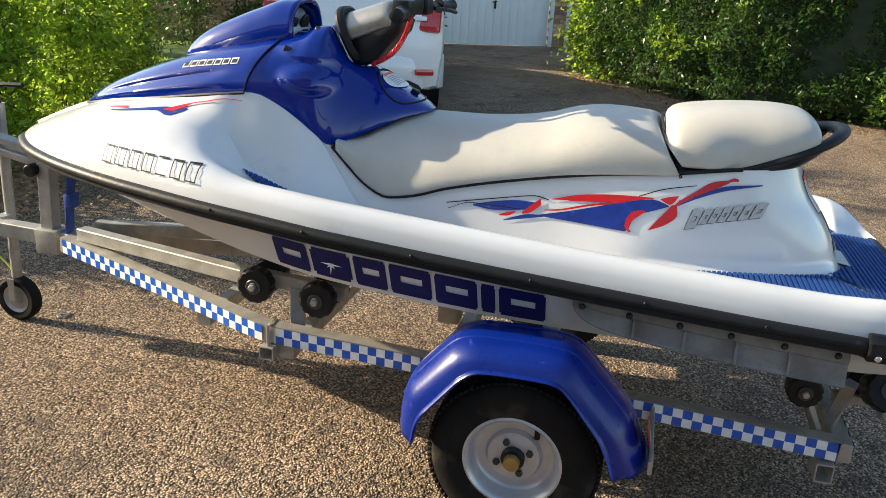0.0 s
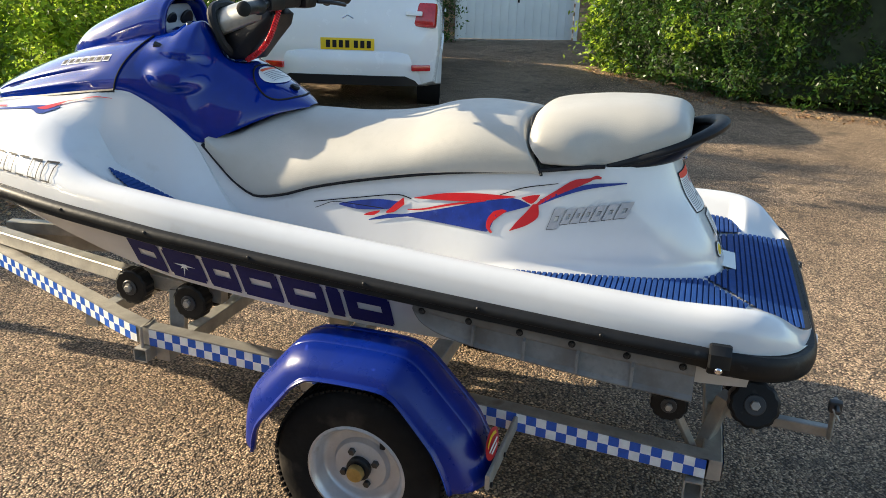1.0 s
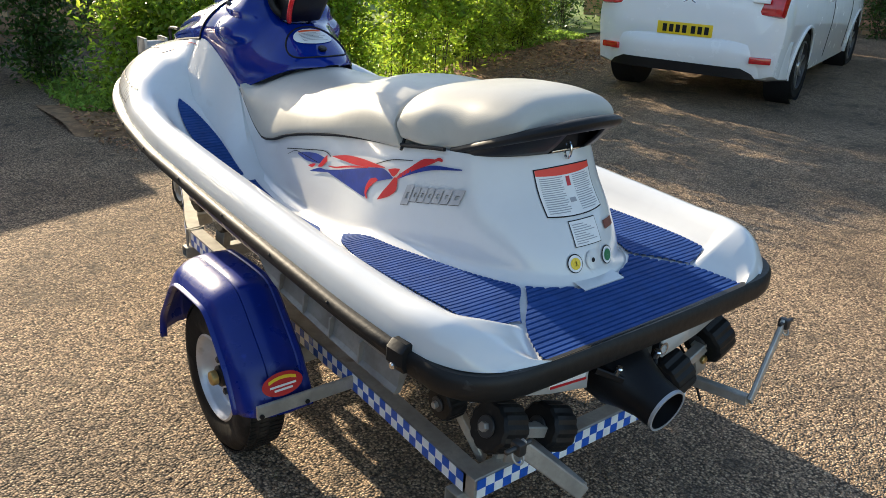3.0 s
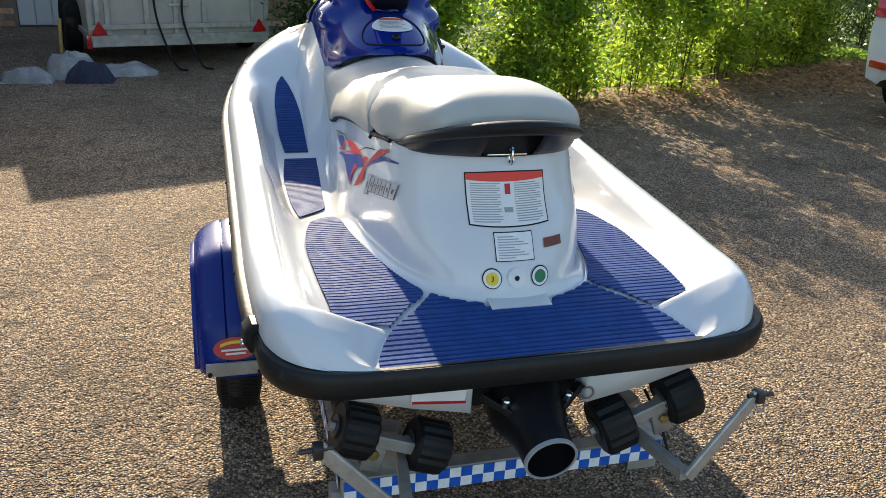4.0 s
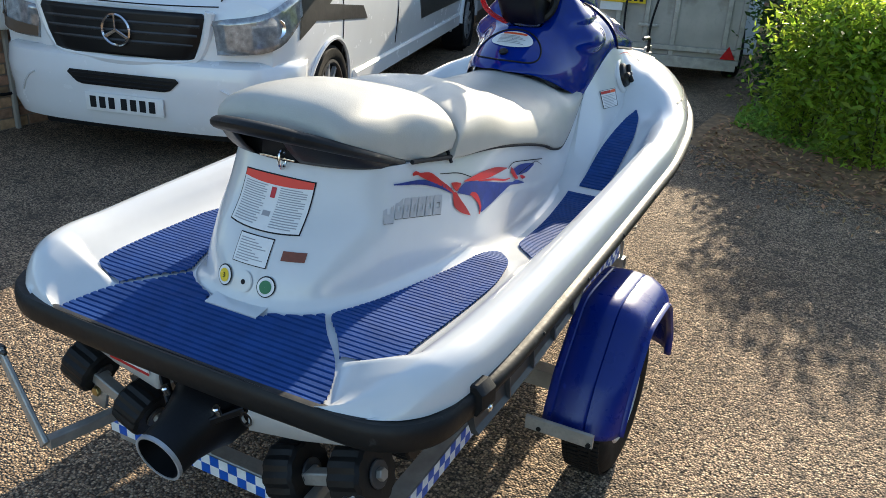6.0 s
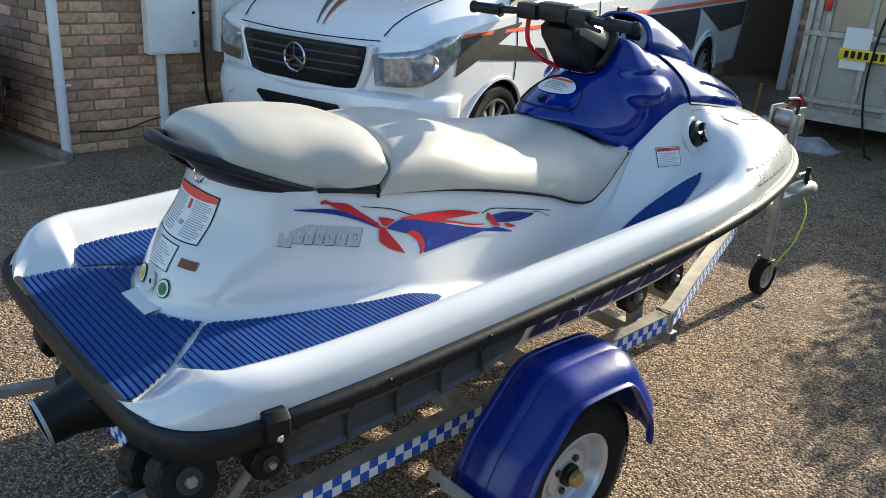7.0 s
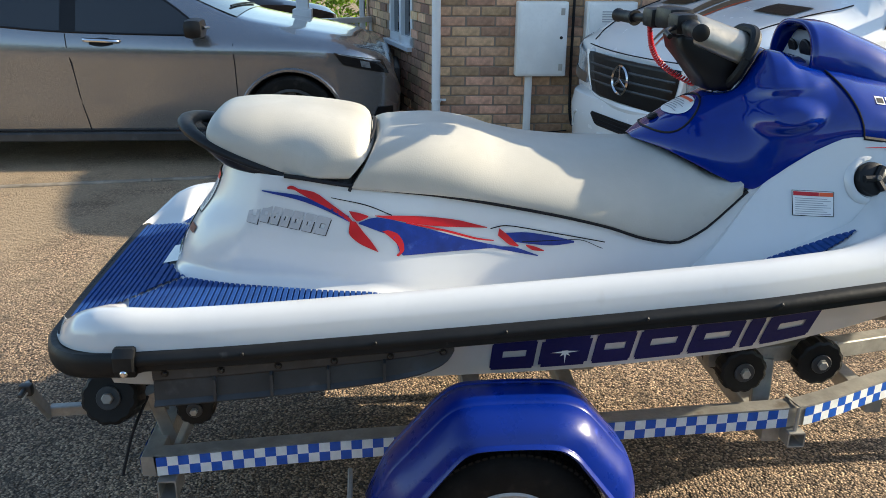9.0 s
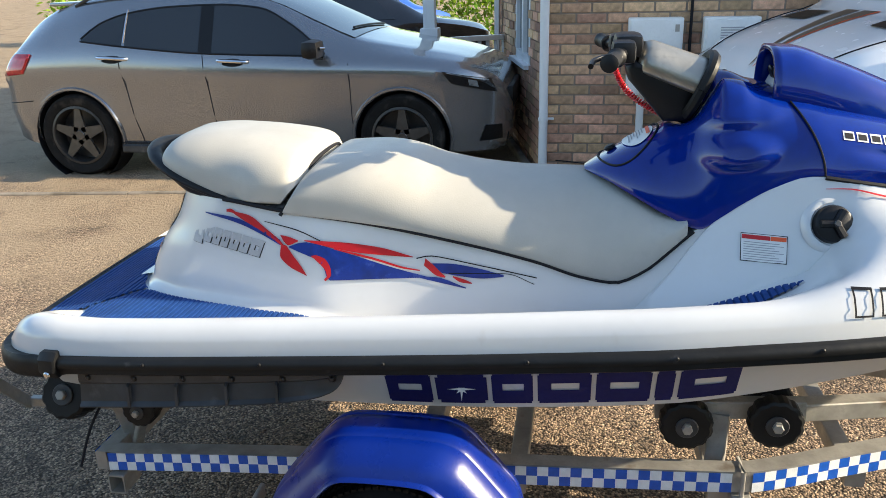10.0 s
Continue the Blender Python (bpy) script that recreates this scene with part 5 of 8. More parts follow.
def build_trailer():
    for s in (1, -1):
        ys = [-1.345, -0.8, -0.2, 0.38, 0.44, 0.50, 0.56, 0.62, 0.70, 1.46]
        path = [Vector((s * rail_x(y), y, RAILZ(y))) for y in ys]
        rings = []
        for i, p in enumerate(path):
            d = (path[min(i + 1, len(path) - 1)] - path[max(i - 1, 0)]).normalized()
            x = d.cross(Vector((0, 0, 1))).normalized()
            z = x.cross(d)
            rings.append([p + x * a + z * b for a, b in ((-0.025, -0.03), (0.025, -0.03), (0.025, 0.03), (-0.025, 0.03))])
        rail = mesh("side_rail", *loft(rings, closed=True, caps=True), M_GALV, trailer, "galvanised box-section side rail", smooth=25)
        for y0, y1 in ((-1.34, 0.385), (0.43, 1.44)):
            n = int((y1 - y0) / 0.0285 * (1.0 if y0 < 0 else 1.06)) + 1
            yy = steps(y0, y1, n)
            pts = []
            outs = []
            for y in yy:
                d = Vector((s * (rail_x(y + 0.01) - rail_x(y - 0.01)), 0.02, RAILZ(y + 0.01) - RAILZ(y - 0.01))).normalized()
                o = Vector((d.y, -d.x, 0)).normalized() * s
                o = o if o.x * s > 0 else -o
                pts.append(Vector((s * rail_x(y), y, RAILZ(y))) + o * 0.025)
                outs.append(o)
            checks("checker_tape", pts, 0.056, rail, lambda i: outs[i])
        # clamp round the rail at the bend, with a stub below it
        y = 0.41
        c = Vector((s * rail_x(y), y, RAILZ(y)))
        mesh("rail_clamp", *tube([c + Vector((p, 0, q)) for p, q in ((-0.034, -0.04), (-0.034, 0.034), (0.034, 0.034), (0.034, -0.04))], 0.006, 8), M_GALV, rail)
        mesh("clamp_stub", *beam(c + Vector((-0.05 * s, 0, -0.06)), c + Vector((0.05 * s, 0, -0.06)), 0.05, 0.045, hollow=True), M_GALV, rail, "open square tube end")
        mesh("rear_stub", *beam((s * 0.36, -1.315, 0.228), (s * 0.445, -1.315, 0.228), 0.05, 0.06, hollow=True), M_GALV, rail, "open square tube end")
        mesh("prop_bar", *beam((s * 0.28, -1.33, 0.40), (s * 0.325, -1.63, 0.415), 0.025, 0.03), M_GALV, trailer, "flat galvanised prop bar")
        pr = mesh("prop_arm", *beam((s * 0.33, -1.635, 0.41), (s * 0.505, -1.595, 0.585), 0.012, 0.036), M_GALV, trailer, "flat galvanised arm with a ring")
        mesh("arm_pin", *cyl((s * 0.475, -1.60, 0.588), (s * 0.545, -1.598, 0.584), 0.006, n=10, bevel=0.002), M_ALLOY, pr, "dark cross pin")
        mesh("arm_end", *box((s * 0.507, -1.597, 0.582), (0.022, 0.03, 0.03), 0.006), M_ALLOY, pr)
        mesh("ring", *tube([(s * 0.51 + 0.014 * math.cos(a), -1.6 + 0.01 * math.sin(a), 0.565 + 0.016 * math.sin(a)) for a in steps(0, 2 * math.pi, 17)], 0.0025, 6), M_GALV, pr)
        # stands and rear rollers on a rocking yoke
        mesh("rear_upright", *beam((s * 0.29, -1.33, 0.28), (s * 0.31, -1.37, 0.46), 0.05, 0.035), M_GALV, trailer, "galvanised roller upright")
        yoke = mesh("roller_yoke", *beam((s * 0.215, -1.445, 0.425), (s * 0.425, -1.445, 0.507), 0.03, 0.03), M_GALV, trailer, "galvanised rocking yoke")
        mesh("yoke_bracket", *box((s * 0.365, -1.445, 0.43), (0.05, 0.012, 0.07), 0.008, Euler((0, s * -0.3, 0)).to_matrix().to_4x4()), M_GALV, yoke)
        mesh("pivot_bolt", *cyl((s * 0.365, -1.45, 0.445), (s * 0.365, -1.462, 0.445), 0.013, n=6, bevel=0.002), M_BRASS, yoke, "rusty pivot bolt")
        for cx, cz in ((0.235, 0.44), (0.405, 0.505)):
            roller((s * cx, -1.43, cz - 0.004), (1, 0, s * 0.38), 0.074 if s > 0 else 0.064, 0.085)
        roller((s * 0.395, -1.225, 0.462), (1, 0, 0), 0.05, 0.06)
        mesh("strut", *beam((s * 0.33, -1.30, 0.30), (s * 0.38, -1.225, 0.462), 0.03, 0.02), M_GALV, trailer)
        # mid keel rollers in pairs on an arm
        arm = mesh("roller_arm", *beam((s * 0.27, 0.2, 0.49), (s * 0.27, 0.58, 0.515), 0.04, 0.05), M_GALV, trailer, "galvanised roller arm")
        for cy in (0.275, 0.495):
            roller((s * 0.335, cy, 0.487 + 0.02 * (cy > 0.4)), (1, 0, 0), 0.069 if s > 0 else 0.062, 0.05)
            roller((s * 0.215, cy, 0.487 + 0.02 * (cy > 0.4)), (1, 0, 0), 0.069 if s > 0 else 0.062, 0.05)
            mesh("axle_bolt", *cyl((s * 0.17, cy, 0.492 + 0.02 * (cy > 0.4)), (s * 0.372, cy, 0.492 + 0.02 * (cy > 0.4)), 0.012, n=6), M_GALV, arm)
        mesh("arm_post", *beam((s * 0.31, 0.36, 0.33), (s * 0.28, 0.37, 0.49), 0.05, 0.04), M_GALV, trailer, "galvanised roller post")
        mesh("brace", *beam((s * 0.24, 0.56, 0.49), (s * 0.045, 1.38, 0.485), 0.05, 0.05), M_GALV, trailer, "galvanised forward brace")
        wheel(s)
        mudguard(s)
    cm = mesh("rear_cross_member", *beam((-0.425, -1.355, 0.293), (0.425, -1.355, 0.293), 0.05, 0.06), M_GALV, trailer, "galvanised rear cross-member")
    xs = steps(-0.42, 0.42, 30)
    checks("checker_tape", [(x, -1.38, 0.293) for x in xs], 0.056, cm, lambda i: Vector((0, -1, 0)))
    mesh("cross_member", *beam((-0.40, 0.36, 0.31), (0.40, 0.36, 0.31), 0.05, 0.05), M_GALV, trailer, "galvanised cross-member")
    mesh("cross_member", *beam((-0.30, 0.72, 0.33), (0.30, 0.72, 0.33), 0.05, 0.05), M_GALV, trailer, "galvanised cross-member")
    mesh("axle", *beam((-0.60, -0.45, 0.245), (0.60, -0.45, 0.245), 0.06, 0.06), M_GALV, trailer, "square axle tube")
    mesh("cross_member", *beam((-0.40, -0.16, 0.30), (0.40, -0.16, 0.30), 0.05, 0.05), M_GALV, trailer)
    mesh("keel_support", *box((0, -0.1, 0.40), (0.08, 0.08, 0.14), 0.01), M_GALV, trailer)
    mesh("cable", *tube(smooth_path([(0.36, -1.36, 0.47), (0.4, -1.4, 0.38), (0.43, -1.43, 0.27)]), 0.004, 6), M_DARKV, trailer)
    # draw bar, winch post, coupling and jockey wheel
    mesh("draw_bar", *beam((0, 1.25, 0.425), (0, 2.18, 0.46), 0.06, 0.06), M_GALV, trailer, "galvanised draw bar")
    post = mesh("winch_post", *beam((0, 1.56, 0.40), (0, 1.545, 0.76), 0.055, 0.055), M_GALV, trailer, "galvanised winch post")
    mesh("post_clamp", *box((0, 1.55, 0.425), (0.10, 0.10, 0.10), 0.008), M_GALV, post, "rusty clamp plate")
    mesh("winch_arm", *beam((0, 1.545, 0.77), (0, 1.94, 0.865), 0.05, 0.03), M_GALV, post)
    mesh("winch_arm", *beam((0, 1.56, 0.735), (0, 1.92, 0.80), 0.045, 0.03), M_GALV, post)
    mesh("winch_drum", *cyl((-0.05, 1.87, 0.90), (0.05, 1.87, 0.90), 0.042, n=20, bevel=0.004), M_GALV, post, "galvanised winch drum")
    mesh("winch_cheek", *box((-0.056, 1.87, 0.895), (0.006, 0.12, 0.13), 0.01), M_GALV, post)
    mesh("winch_cheek", *box((0.056, 1.87, 0.895), (0.006, 0.12, 0.13), 0.01), M_GALV, post)
    mesh("bow_stop", *cyl((-0.06, 1.585, 0.715), (0.06, 1.585, 0.715), 0.026, n=18, bevel=0.006), M_RUB, post, "black rubber bow stop")
    strap = mesh("bow_strap", *loft([[(x + o, y, z) for o in (-0.024, 0.0, 0.024)] for x, y, z in [Vector((0.004 * math.sin(i), lerp(1.43, 1.485, i / 9), lerp(0.80, 0.37, i / 9))) for i in range(10)]]), M_STRAP, trailer, "creased blue webbing strap")
    solid(strap, 0.006, 0)
    mesh("strap_buckle", *box((0, 1.45, 0.60), (0.06, 0.035, 0.06), 0.012), M_STRAP, strap)
    cp = mesh("coupling_head", *loft([[(w * math.cos(a), y, z + h * math.sin(a)) for a in steps(0, 2 * math.pi, 13)[:-1]] for y, w, h, z in ((2.10, 0.04, 0.04, 0.475), (2.16, 0.044, 0.046, 0.485), (2.24, 0.047, 0.044, 0.487), (2.31, 0.044, 0.038, 0.48), (2.34, 0.02, 0.02, 0.475))], closed=True, caps=True), M_GALV, trailer, "pressed steel coupling head")
    mesh("coupling_lever", *tube(smooth_path([(0, 2.28, 0.53), (0, 2.23, 0.565), (0, 2.14, 0.57)]), 0.012, 8), M_GALV, cp)
    mesh("coupling_pin", *cyl((0.02, 2.2, 0.52), (0.02, 2.2, 0.61), 0.012, n=10), M_PLAST, cp)
    jx, jy = 0.075, 1.82
    tb = mesh("jockey_tube", *cyl((jx, jy, 0.16), (jx, jy - 0.02, 0.94), 0.021, n=14), M_GALV, trailer, "galvanised jockey wheel tube")
    mesh("jockey_handle", *tube(smooth_path([(jx, jy - 0.02, 0.94), (jx, jy - 0.02, 1.0), (jx, jy - 0.05, 1.015), (jx, jy - 0.14, 1.02)]), 0.009, 8), M_PLAST, tb, "black winding handle")
    mesh("jockey_clamp", *box((jx - 0.03, jy - 0.005, 0.455), (0.07, 0.05, 0.06), 0.008), M_GALV, tb)
    mesh("jockey_fork", *beam((jx - 0.04, jy, 0.10), (jx - 0.04, jy, 0.2), 0.008, 0.03), M_GALV, tb)
    mesh("jockey_fork", *beam((jx + 0.04, jy, 0.10), (jx + 0.04, jy, 0.2), 0.008, 0.03), M_GALV, tb)
    w = mesh("jockey_wheel", *lathe((jx - 0.028, jy, 0.101), (1, 0, 0), [(0.062, 0.004), (0.085, 0.0), (0.098, 0.010), (0.101, 0.028), (0.098, 0.046), (0.085, 0.056), (0.062, 0.052), (0.062, 0.004)], 32), M_TYRE, trailer, "black solid jockey wheel tyre")
    mesh("jockey_rim", *lathe((jx - 0.024, jy, 0.101), (1, 0, 0), [(0.0, 0.0), (0.02, 0.0), (0.025, 0.014), (0.05, 0.014), (0.062, 0.002), (0.062, 0.046), (0.05, 0.034), (0.025, 0.034), (0.02, 0.048), (0, 0.048)], 28), M_GALV, w, "grey pressed rim")
    cord = smooth_path([(0.02, 2.2, 0.46), (0.10, 2.1, 0.40), (0.13, 1.98, 0.28), (0.12, 1.88, 0.2), (0.10, 1.84, 0.12)])
    mesh("safety_cord", *tube(cord, 0.004, 6), M_ROPE, trailer, "thin yellow-green cord")
    mesh("chain_end", *tube([(0.16 + 0.03 * math.cos(a), 1.68 + 0.018 * math.sin(a), 0.006) for a in steps(0, 2 * math.pi, 15)], 0.004, 6), M_GALV, trailer)


def roller(c, axis, r, w):
    """A ribbed black rubber roller with a pale hub."""
    x, y, z = aim((0, 0, 0), axis)
    c = Vector(c)
    rings = []
    n = 36
    for rr, d in ((0.45, -0.5), (0.86, -0.5), (0.97, -0.42), (1, -0.3), (1, 0.3), (0.97, 0.42), (0.86, 0.5), (0.45, 0.5)):
        rings.append([c + y * d * w + (x * math.cos(t) + z * math.sin(t)) * r * rr * (0.94 if (k % 3 == 0 and rr > 0.8) else 1.0) for k, t in [(k, 2 * math.pi * k / n) for k in range(n)]])
    ro = mesh("keel_roller", *loft(rings, closed=True, caps=True), M_RUB, trailer, "ribbed black rubber keel roller", smooth=25)
    for s in (-1, 1):
        mesh("roller_hub", *cyl(c + y * s * w * 0.5, c + y * s * (w * 0.5 + 0.006), r * 0.42, n=18, bevel=0.002), M_GREYPL, ro)
        mesh("roller_bolt", *cyl(c + y * s * (w * 0.5 + 0.004), c + y * s * (w * 0.5 + 0.018), r * 0.2, n=6, bevel=0.002), M_GALV, ro, "pale bolt head")


def wheel(s):
    c = Vector((s * (0.572 if s < 0 else 0.592), -0.45 if s < 0 else -0.437, 0.245))
    ax = (s, 0, 0)
    tyre = mesh("tyre", *lathe(c, ax, [(0.128, 0.010), (0.15, 0.0), (0.19, -0.006), (0.222, 0.002), (0.236, 0.014), (0.244, 0.035), (0.246, 0.066), (0.244, 0.097), (0.236, 0.118), (0.222, 0.13), (0.20, 0.136), (0.175, 0.136), (0.15, 0.131), (0.132, 0.124), (0.128, 0.116), (0.128, 0.010)], 56), M_TYRE, trailer, "black treaded tyre with dusty sidewall")
    pieces = []
    for i in range(84):
        a = 2 * math.pi * i / 84
        for d0, d1, off in ((0.012, 0.030, 0), (0.034, 0.062, 0.5), (0.066, 0.094, 0), (0.100, 0.122, 0.5)):
            b = a + off * 2 * math.pi / 84
            r = 0.2475 if 0.03 < d0 < 0.09 else 0.2435
            v = []
            for da in (-0.026, 0.026):
                for d in (d0, d1):
                    for rr in (r - 0.006, r + 0.001):
                        v.append((c.x + s * d, c.y + rr * math.cos(b + da), c.z + rr * math.sin(b + da)))
            pieces.append((v, [(1, 3, 7, 5), (0, 1, 5, 4), (2, 6, 7, 3), (0, 2, 3, 1), (4, 5, 7, 6)]))
    tagged(mesh("tread", *join(*pieces), M_TYRE, tyre, smooth=0), kind="stuff")
    rim = mesh("rim", *lathe(c, ax, [(0.128, 0.0), (0.139, 0.122), (0.141, 0.128), (0.134, 0.131), (0.127, 0.124), (0.122, 0.112), (0.118, 0.086), (0.112, 0.078), (0.105, 0.076), (0.082, 0.080), (0.074, 0.094), (0.06, 0.098), (0.03, 0.098), (0, 0.098)], 48), M_RIM, trailer, "silver painted steel rim")
    hub = mesh("hub", *lathe(c, ax, [(0.034, 0.09), (0.034, 0.112), (0.03, 0.116), (0.024, 0.117), (0.024, 0.122), (0, 0.122)], 24), M_PLAST, rim, "black hub")
    mesh("hub_cap", *lathe(c, ax, [(0.0235, 0.116), (0.0235, 0.136), (0.021, 0.140), (0, 0.141)], 24), M_BRASS, hub, "dull brass dust cap")
    for k in range(4):
        a = math.pi / 4 + 0.35 + k * math.pi / 2
        p = c + Vector((s * 0.095, 0.051 * math.cos(a), 0.051 * math.sin(a)))
        mesh("wheel_nut", *cyl(p, p + Vector((s * 0.014, 0, 0)), 0.0105, n=6, bevel=0.002), M_ALLOY, rim, "dark wheel nut")
    a = 2.2 if s > 0 else 0.9
    p = c + Vector((s * 0.086, 0.098 * math.cos(a) * s, 0.098 * math.sin(a)))
    mesh("valve_slot", *box(p, (0.01, 0.016, 0.03), 0.004), M_DARKV, rim)


def mudguard(s):
    """Moulded mudguard: angular arch with a crease and a rolled outer lip."""
    top = smooth_path([(p, q, 0) for p, q in ((-0.128, 0.30), (-0.133, 0.37), (-0.148, 0.425), (-0.185, 0.472), (-0.245, 0.543), (-0.275, 0.570), (-0.315, 0.586), (-0.36, 0.590), (-0.45, 0.591), (-0.535, 0.589), (-0.578, 0.580), (-0.612, 0.556), (-0.66, 0.505), (-0.722, 0.437), (-0.745, 0.405), (-0.78, 0.335), (-0.80, 0.29))], 3)
    lip = smooth_path([(p, q, 0) for p, q in ((-0.172, 0.285), (-0.179, 0.335), (-0.194, 0.375), (-0.222, 0.412), (-0.276, 0.480), (-0.300, 0.508), (-0.335, 0.532), (-0.38, 0.539), (-0.45, 0.541), (-0.528, 0.539), (-0.562, 0.530), (-0.587, 0.510), (-0.62, 0.472), (-0.667, 0.415), (-0.686, 0.388), (-0.712, 0.335), (-0.73, 0.285))], 3)
    dx, dz = (0.02, 0.006) if s > 0 else (0.0, 0.0)
    rings = []
    for p, q in zip(top, lip):
        d = Vector((p.x + 0.45, p.y - 0.28)).normalized()
        ring = []
        for x, k, v in ((0.546, -0.014, 0), (0.549, 0.004, 0), (0.556, 0.010, 0), (0.568, 0.011, 0), (0.573, 0.0075, 0), (0.578, 0.011, 0), (0.60, 0.0125, 0), (0.63, 0.0125, 0), (0.660, 0.010, 0), (0.666, 0.005, 0), (0.671, 0.009, 0), (0.684, 0.007, 0.02), (0.700, 0.003, 0.07), (0.716, 0.0, 0.16), (0.730, 0.0, 0.32), (0.741, 0.001, 0.58), (0.747, 0, 0.84), (0.750, 0, 0.93), (0.757, 0, 0.96), (0.761, 0, 1.0), (0.757, 0, 1.05), (0.742, 0, 1.04)):
            e = p.lerp(q, v)
            if s > 0:
                e = Vector((-0.44 + (e.x + 0.45) * 0.945, e.y, 0))
            ring.append((s * (x + dx), e.x + d.x * k, e.y + d.y * k + dz))
        rings.append(ring)
    g = mesh("mudguard", *loft(rings), M_FEND, trailer, "blue moulded plastic mudguard, scuffed on top", smooth=35)
    solid(g, 0.006, 0)
    mesh("guard_bracket", *beam((s * (0.42 if s < 0 else 0.54), -0.822, 0.325), (s * 0.73, -0.818, 0.325), 0.012, 0.042), M_GALV, g, "galvanised mudguard bracket")
    for x in (0.58, 0.72):
        mesh("screw", *cyl((s * x, -0.82, 0.315), (s * x, -0.83, 0.315), 0.007, n=8), M_RUB, g)
    if s > 0:
        return
    ov = [[(s * (0.645 + 0.062 * k * math.cos(a)), -0.812 - 0.004 - off + 0.20 * 0.0, 0.385 + 0.033 * k * math.sin(a)) for a in steps(0, 2 * math.pi, 29)[:-1]] for k, off in ((0.02, 0.0), (1, 0.0))]
    for ring in ov:
        for i, p in enumerate(ring):
            ring[i] = (p[0], p[1] + 0.26 * (p[2] - 0.35), p[2])
    mesh("oval_sticker", *loft(ov, closed=True), M_RED, g, "red oval maker sticker")
    mesh("sticker_band", *loft([[(p[0], p[1] - 0.002, p[2] + 0.0) for p in [(s * (0.645 + x), -0.816 + 0.26 * (z - 0.35), z) for x in steps(-0.042, 0.042, 6) for z in [zz + 0.012 * (1 - (x / 0.05) ** 2)]]] for zz in (0.388, 0.397)]), M_YELLOW, g)
    for zz, w in ((0.379, 0.040), (0.368, 0.028)):
        mesh("sticker_print", *loft([[(s * (0.645 + x), -0.8185 + 0.26 * (z - 0.35), z) for x in steps(-w, w, 6)] for z in (zz, zz + 0.006)]), M_LABEL, g)


build_trailer()

# ---- plants ----
def leaves(name, n, where, size, m, parent=None, label="", seed=1, up=0.35):
    """Many small pointed leaves; where(rng, n) gives their places."""
    rng = np.random.default_rng(seed)
    c = where(rng, n)
    n = len(c)
    nrm = rng.normal(size=(n, 3))
    nrm[:, 2] = np.abs(nrm[:, 2]) + up
    nrm /= np.linalg.norm(nrm, axis=1, keepdims=True)
    ax = np.cross(nrm, rng.normal(size=(n, 3)))
    ax /= np.linalg.norm(ax, axis=1, keepdims=True)
    side = np.cross(nrm, ax)
    s = size * rng.uniform(0.55, 1.25, (n, 1))
    curl = nrm * s * 0.12
    v = np.stack([c - ax * s, c + side * s * 0.42 + curl, c + ax * s, c - side * s * 0.42 + curl], 1).reshape(-1, 3)
    o = ORG.get(parent, Vector((0, 0, 0)))
    me = bpy.data.meshes.new(name)
    me.vertices.add(4 * n)
    me.vertices.foreach_set("co", (v - np.array(o)).astype(np.float32).ravel())
    me.loops.add(4 * n)
    me.loops.foreach_set("vertex_index", np.arange(4 * n, dtype=np.int32))
    me.polygons.add(n)
    me.polygons.foreach_set("loop_start", np.arange(0, 4 * n, 4, dtype=np.int32))
    me.materials.append(m)
    me.update(calc_edges=True)
    ob = new(name, me)
    if parent is not None:
        ob.parent = parent
        ORG[ob] = o
    if label:
        ob["label"] = label
    return ob


def shrub(at, h, w, m, seed, n, label, leaf=0.036, bare=0.3):
    """Several stems from the ground that fork into twigs, with leaves in clumps round the twig ends."""
    rnd = random.Random(seed)
    base = Vector((at[0], at[1], ground_z(at[0], at[1])))
    s = root("shrub", base, label, "shrub", "shrubs along the drive")
    tips, woods = [], []
    for i in range(rnd.randint(4, 6)):
        woods = []
        a = rnd.uniform(0, 2 * math.pi)
        foot = base + Vector((0.07 * math.cos(a), 0.07 * math.sin(a), -0.02))
        top = base + Vector((w * rnd.uniform(0.1, 0.75) * math.cos(a), w * rnd.uniform(0.1, 0.75) * math.sin(a), h * rnd.uniform(0.72, 1.0)))
        mid = foot.lerp(top, 0.5) + Vector((rnd.uniform(-0.06, 0.06), rnd.uniform(-0.06, 0.06), 0.05))
        path = smooth_path([foot, mid, top], 5)
        woods.append(tube(path, lambda u: 0.0065 * (1 - 0.75 * u), 6))
        for k in range(11):
            u = rnd.uniform(bare, 1.0)
            p = path[min(len(path) - 1, int(u * (len(path) - 1)))]
            b = rnd.uniform(0, 2 * math.pi)
            e = p + Vector((w * 0.55 * rnd.uniform(0.4, 1) * math.cos(b), w * 0.55 * rnd.uniform(0.4, 1) * math.sin(b), rnd.uniform(-0.02, 0.28)))
            woods.append(tube(smooth_path([p, p.lerp(e, 0.5) + Vector((0, 0, 0.03)), e], 3), lambda u: 0.004 * (1 - 0.7 * u), 5))
            tips += [(p.lerp(e, t), 0.06 + 0.07 * t) for t in (0.35, 0.7, 1.0)]
        tips += [(top, 0.1), (path[-3], 0.1)]
        mesh("stem", *join(*woods), M_BARK, s, "thin brown forked stem")
    cs = np.array([list(t[0]) for t in tips])
    rs = np.array([t[1] for t in tips])

    def where(rng, k):
        i = rng.integers(0, len(cs), k)
        return cs[i] + rng.normal(size=(k, 3)) * rs[i][:, None] * np.array([1.0, 1.0, 0.85])
    leaves("crown", n, where, leaf, m, s, seed=seed)
    return s


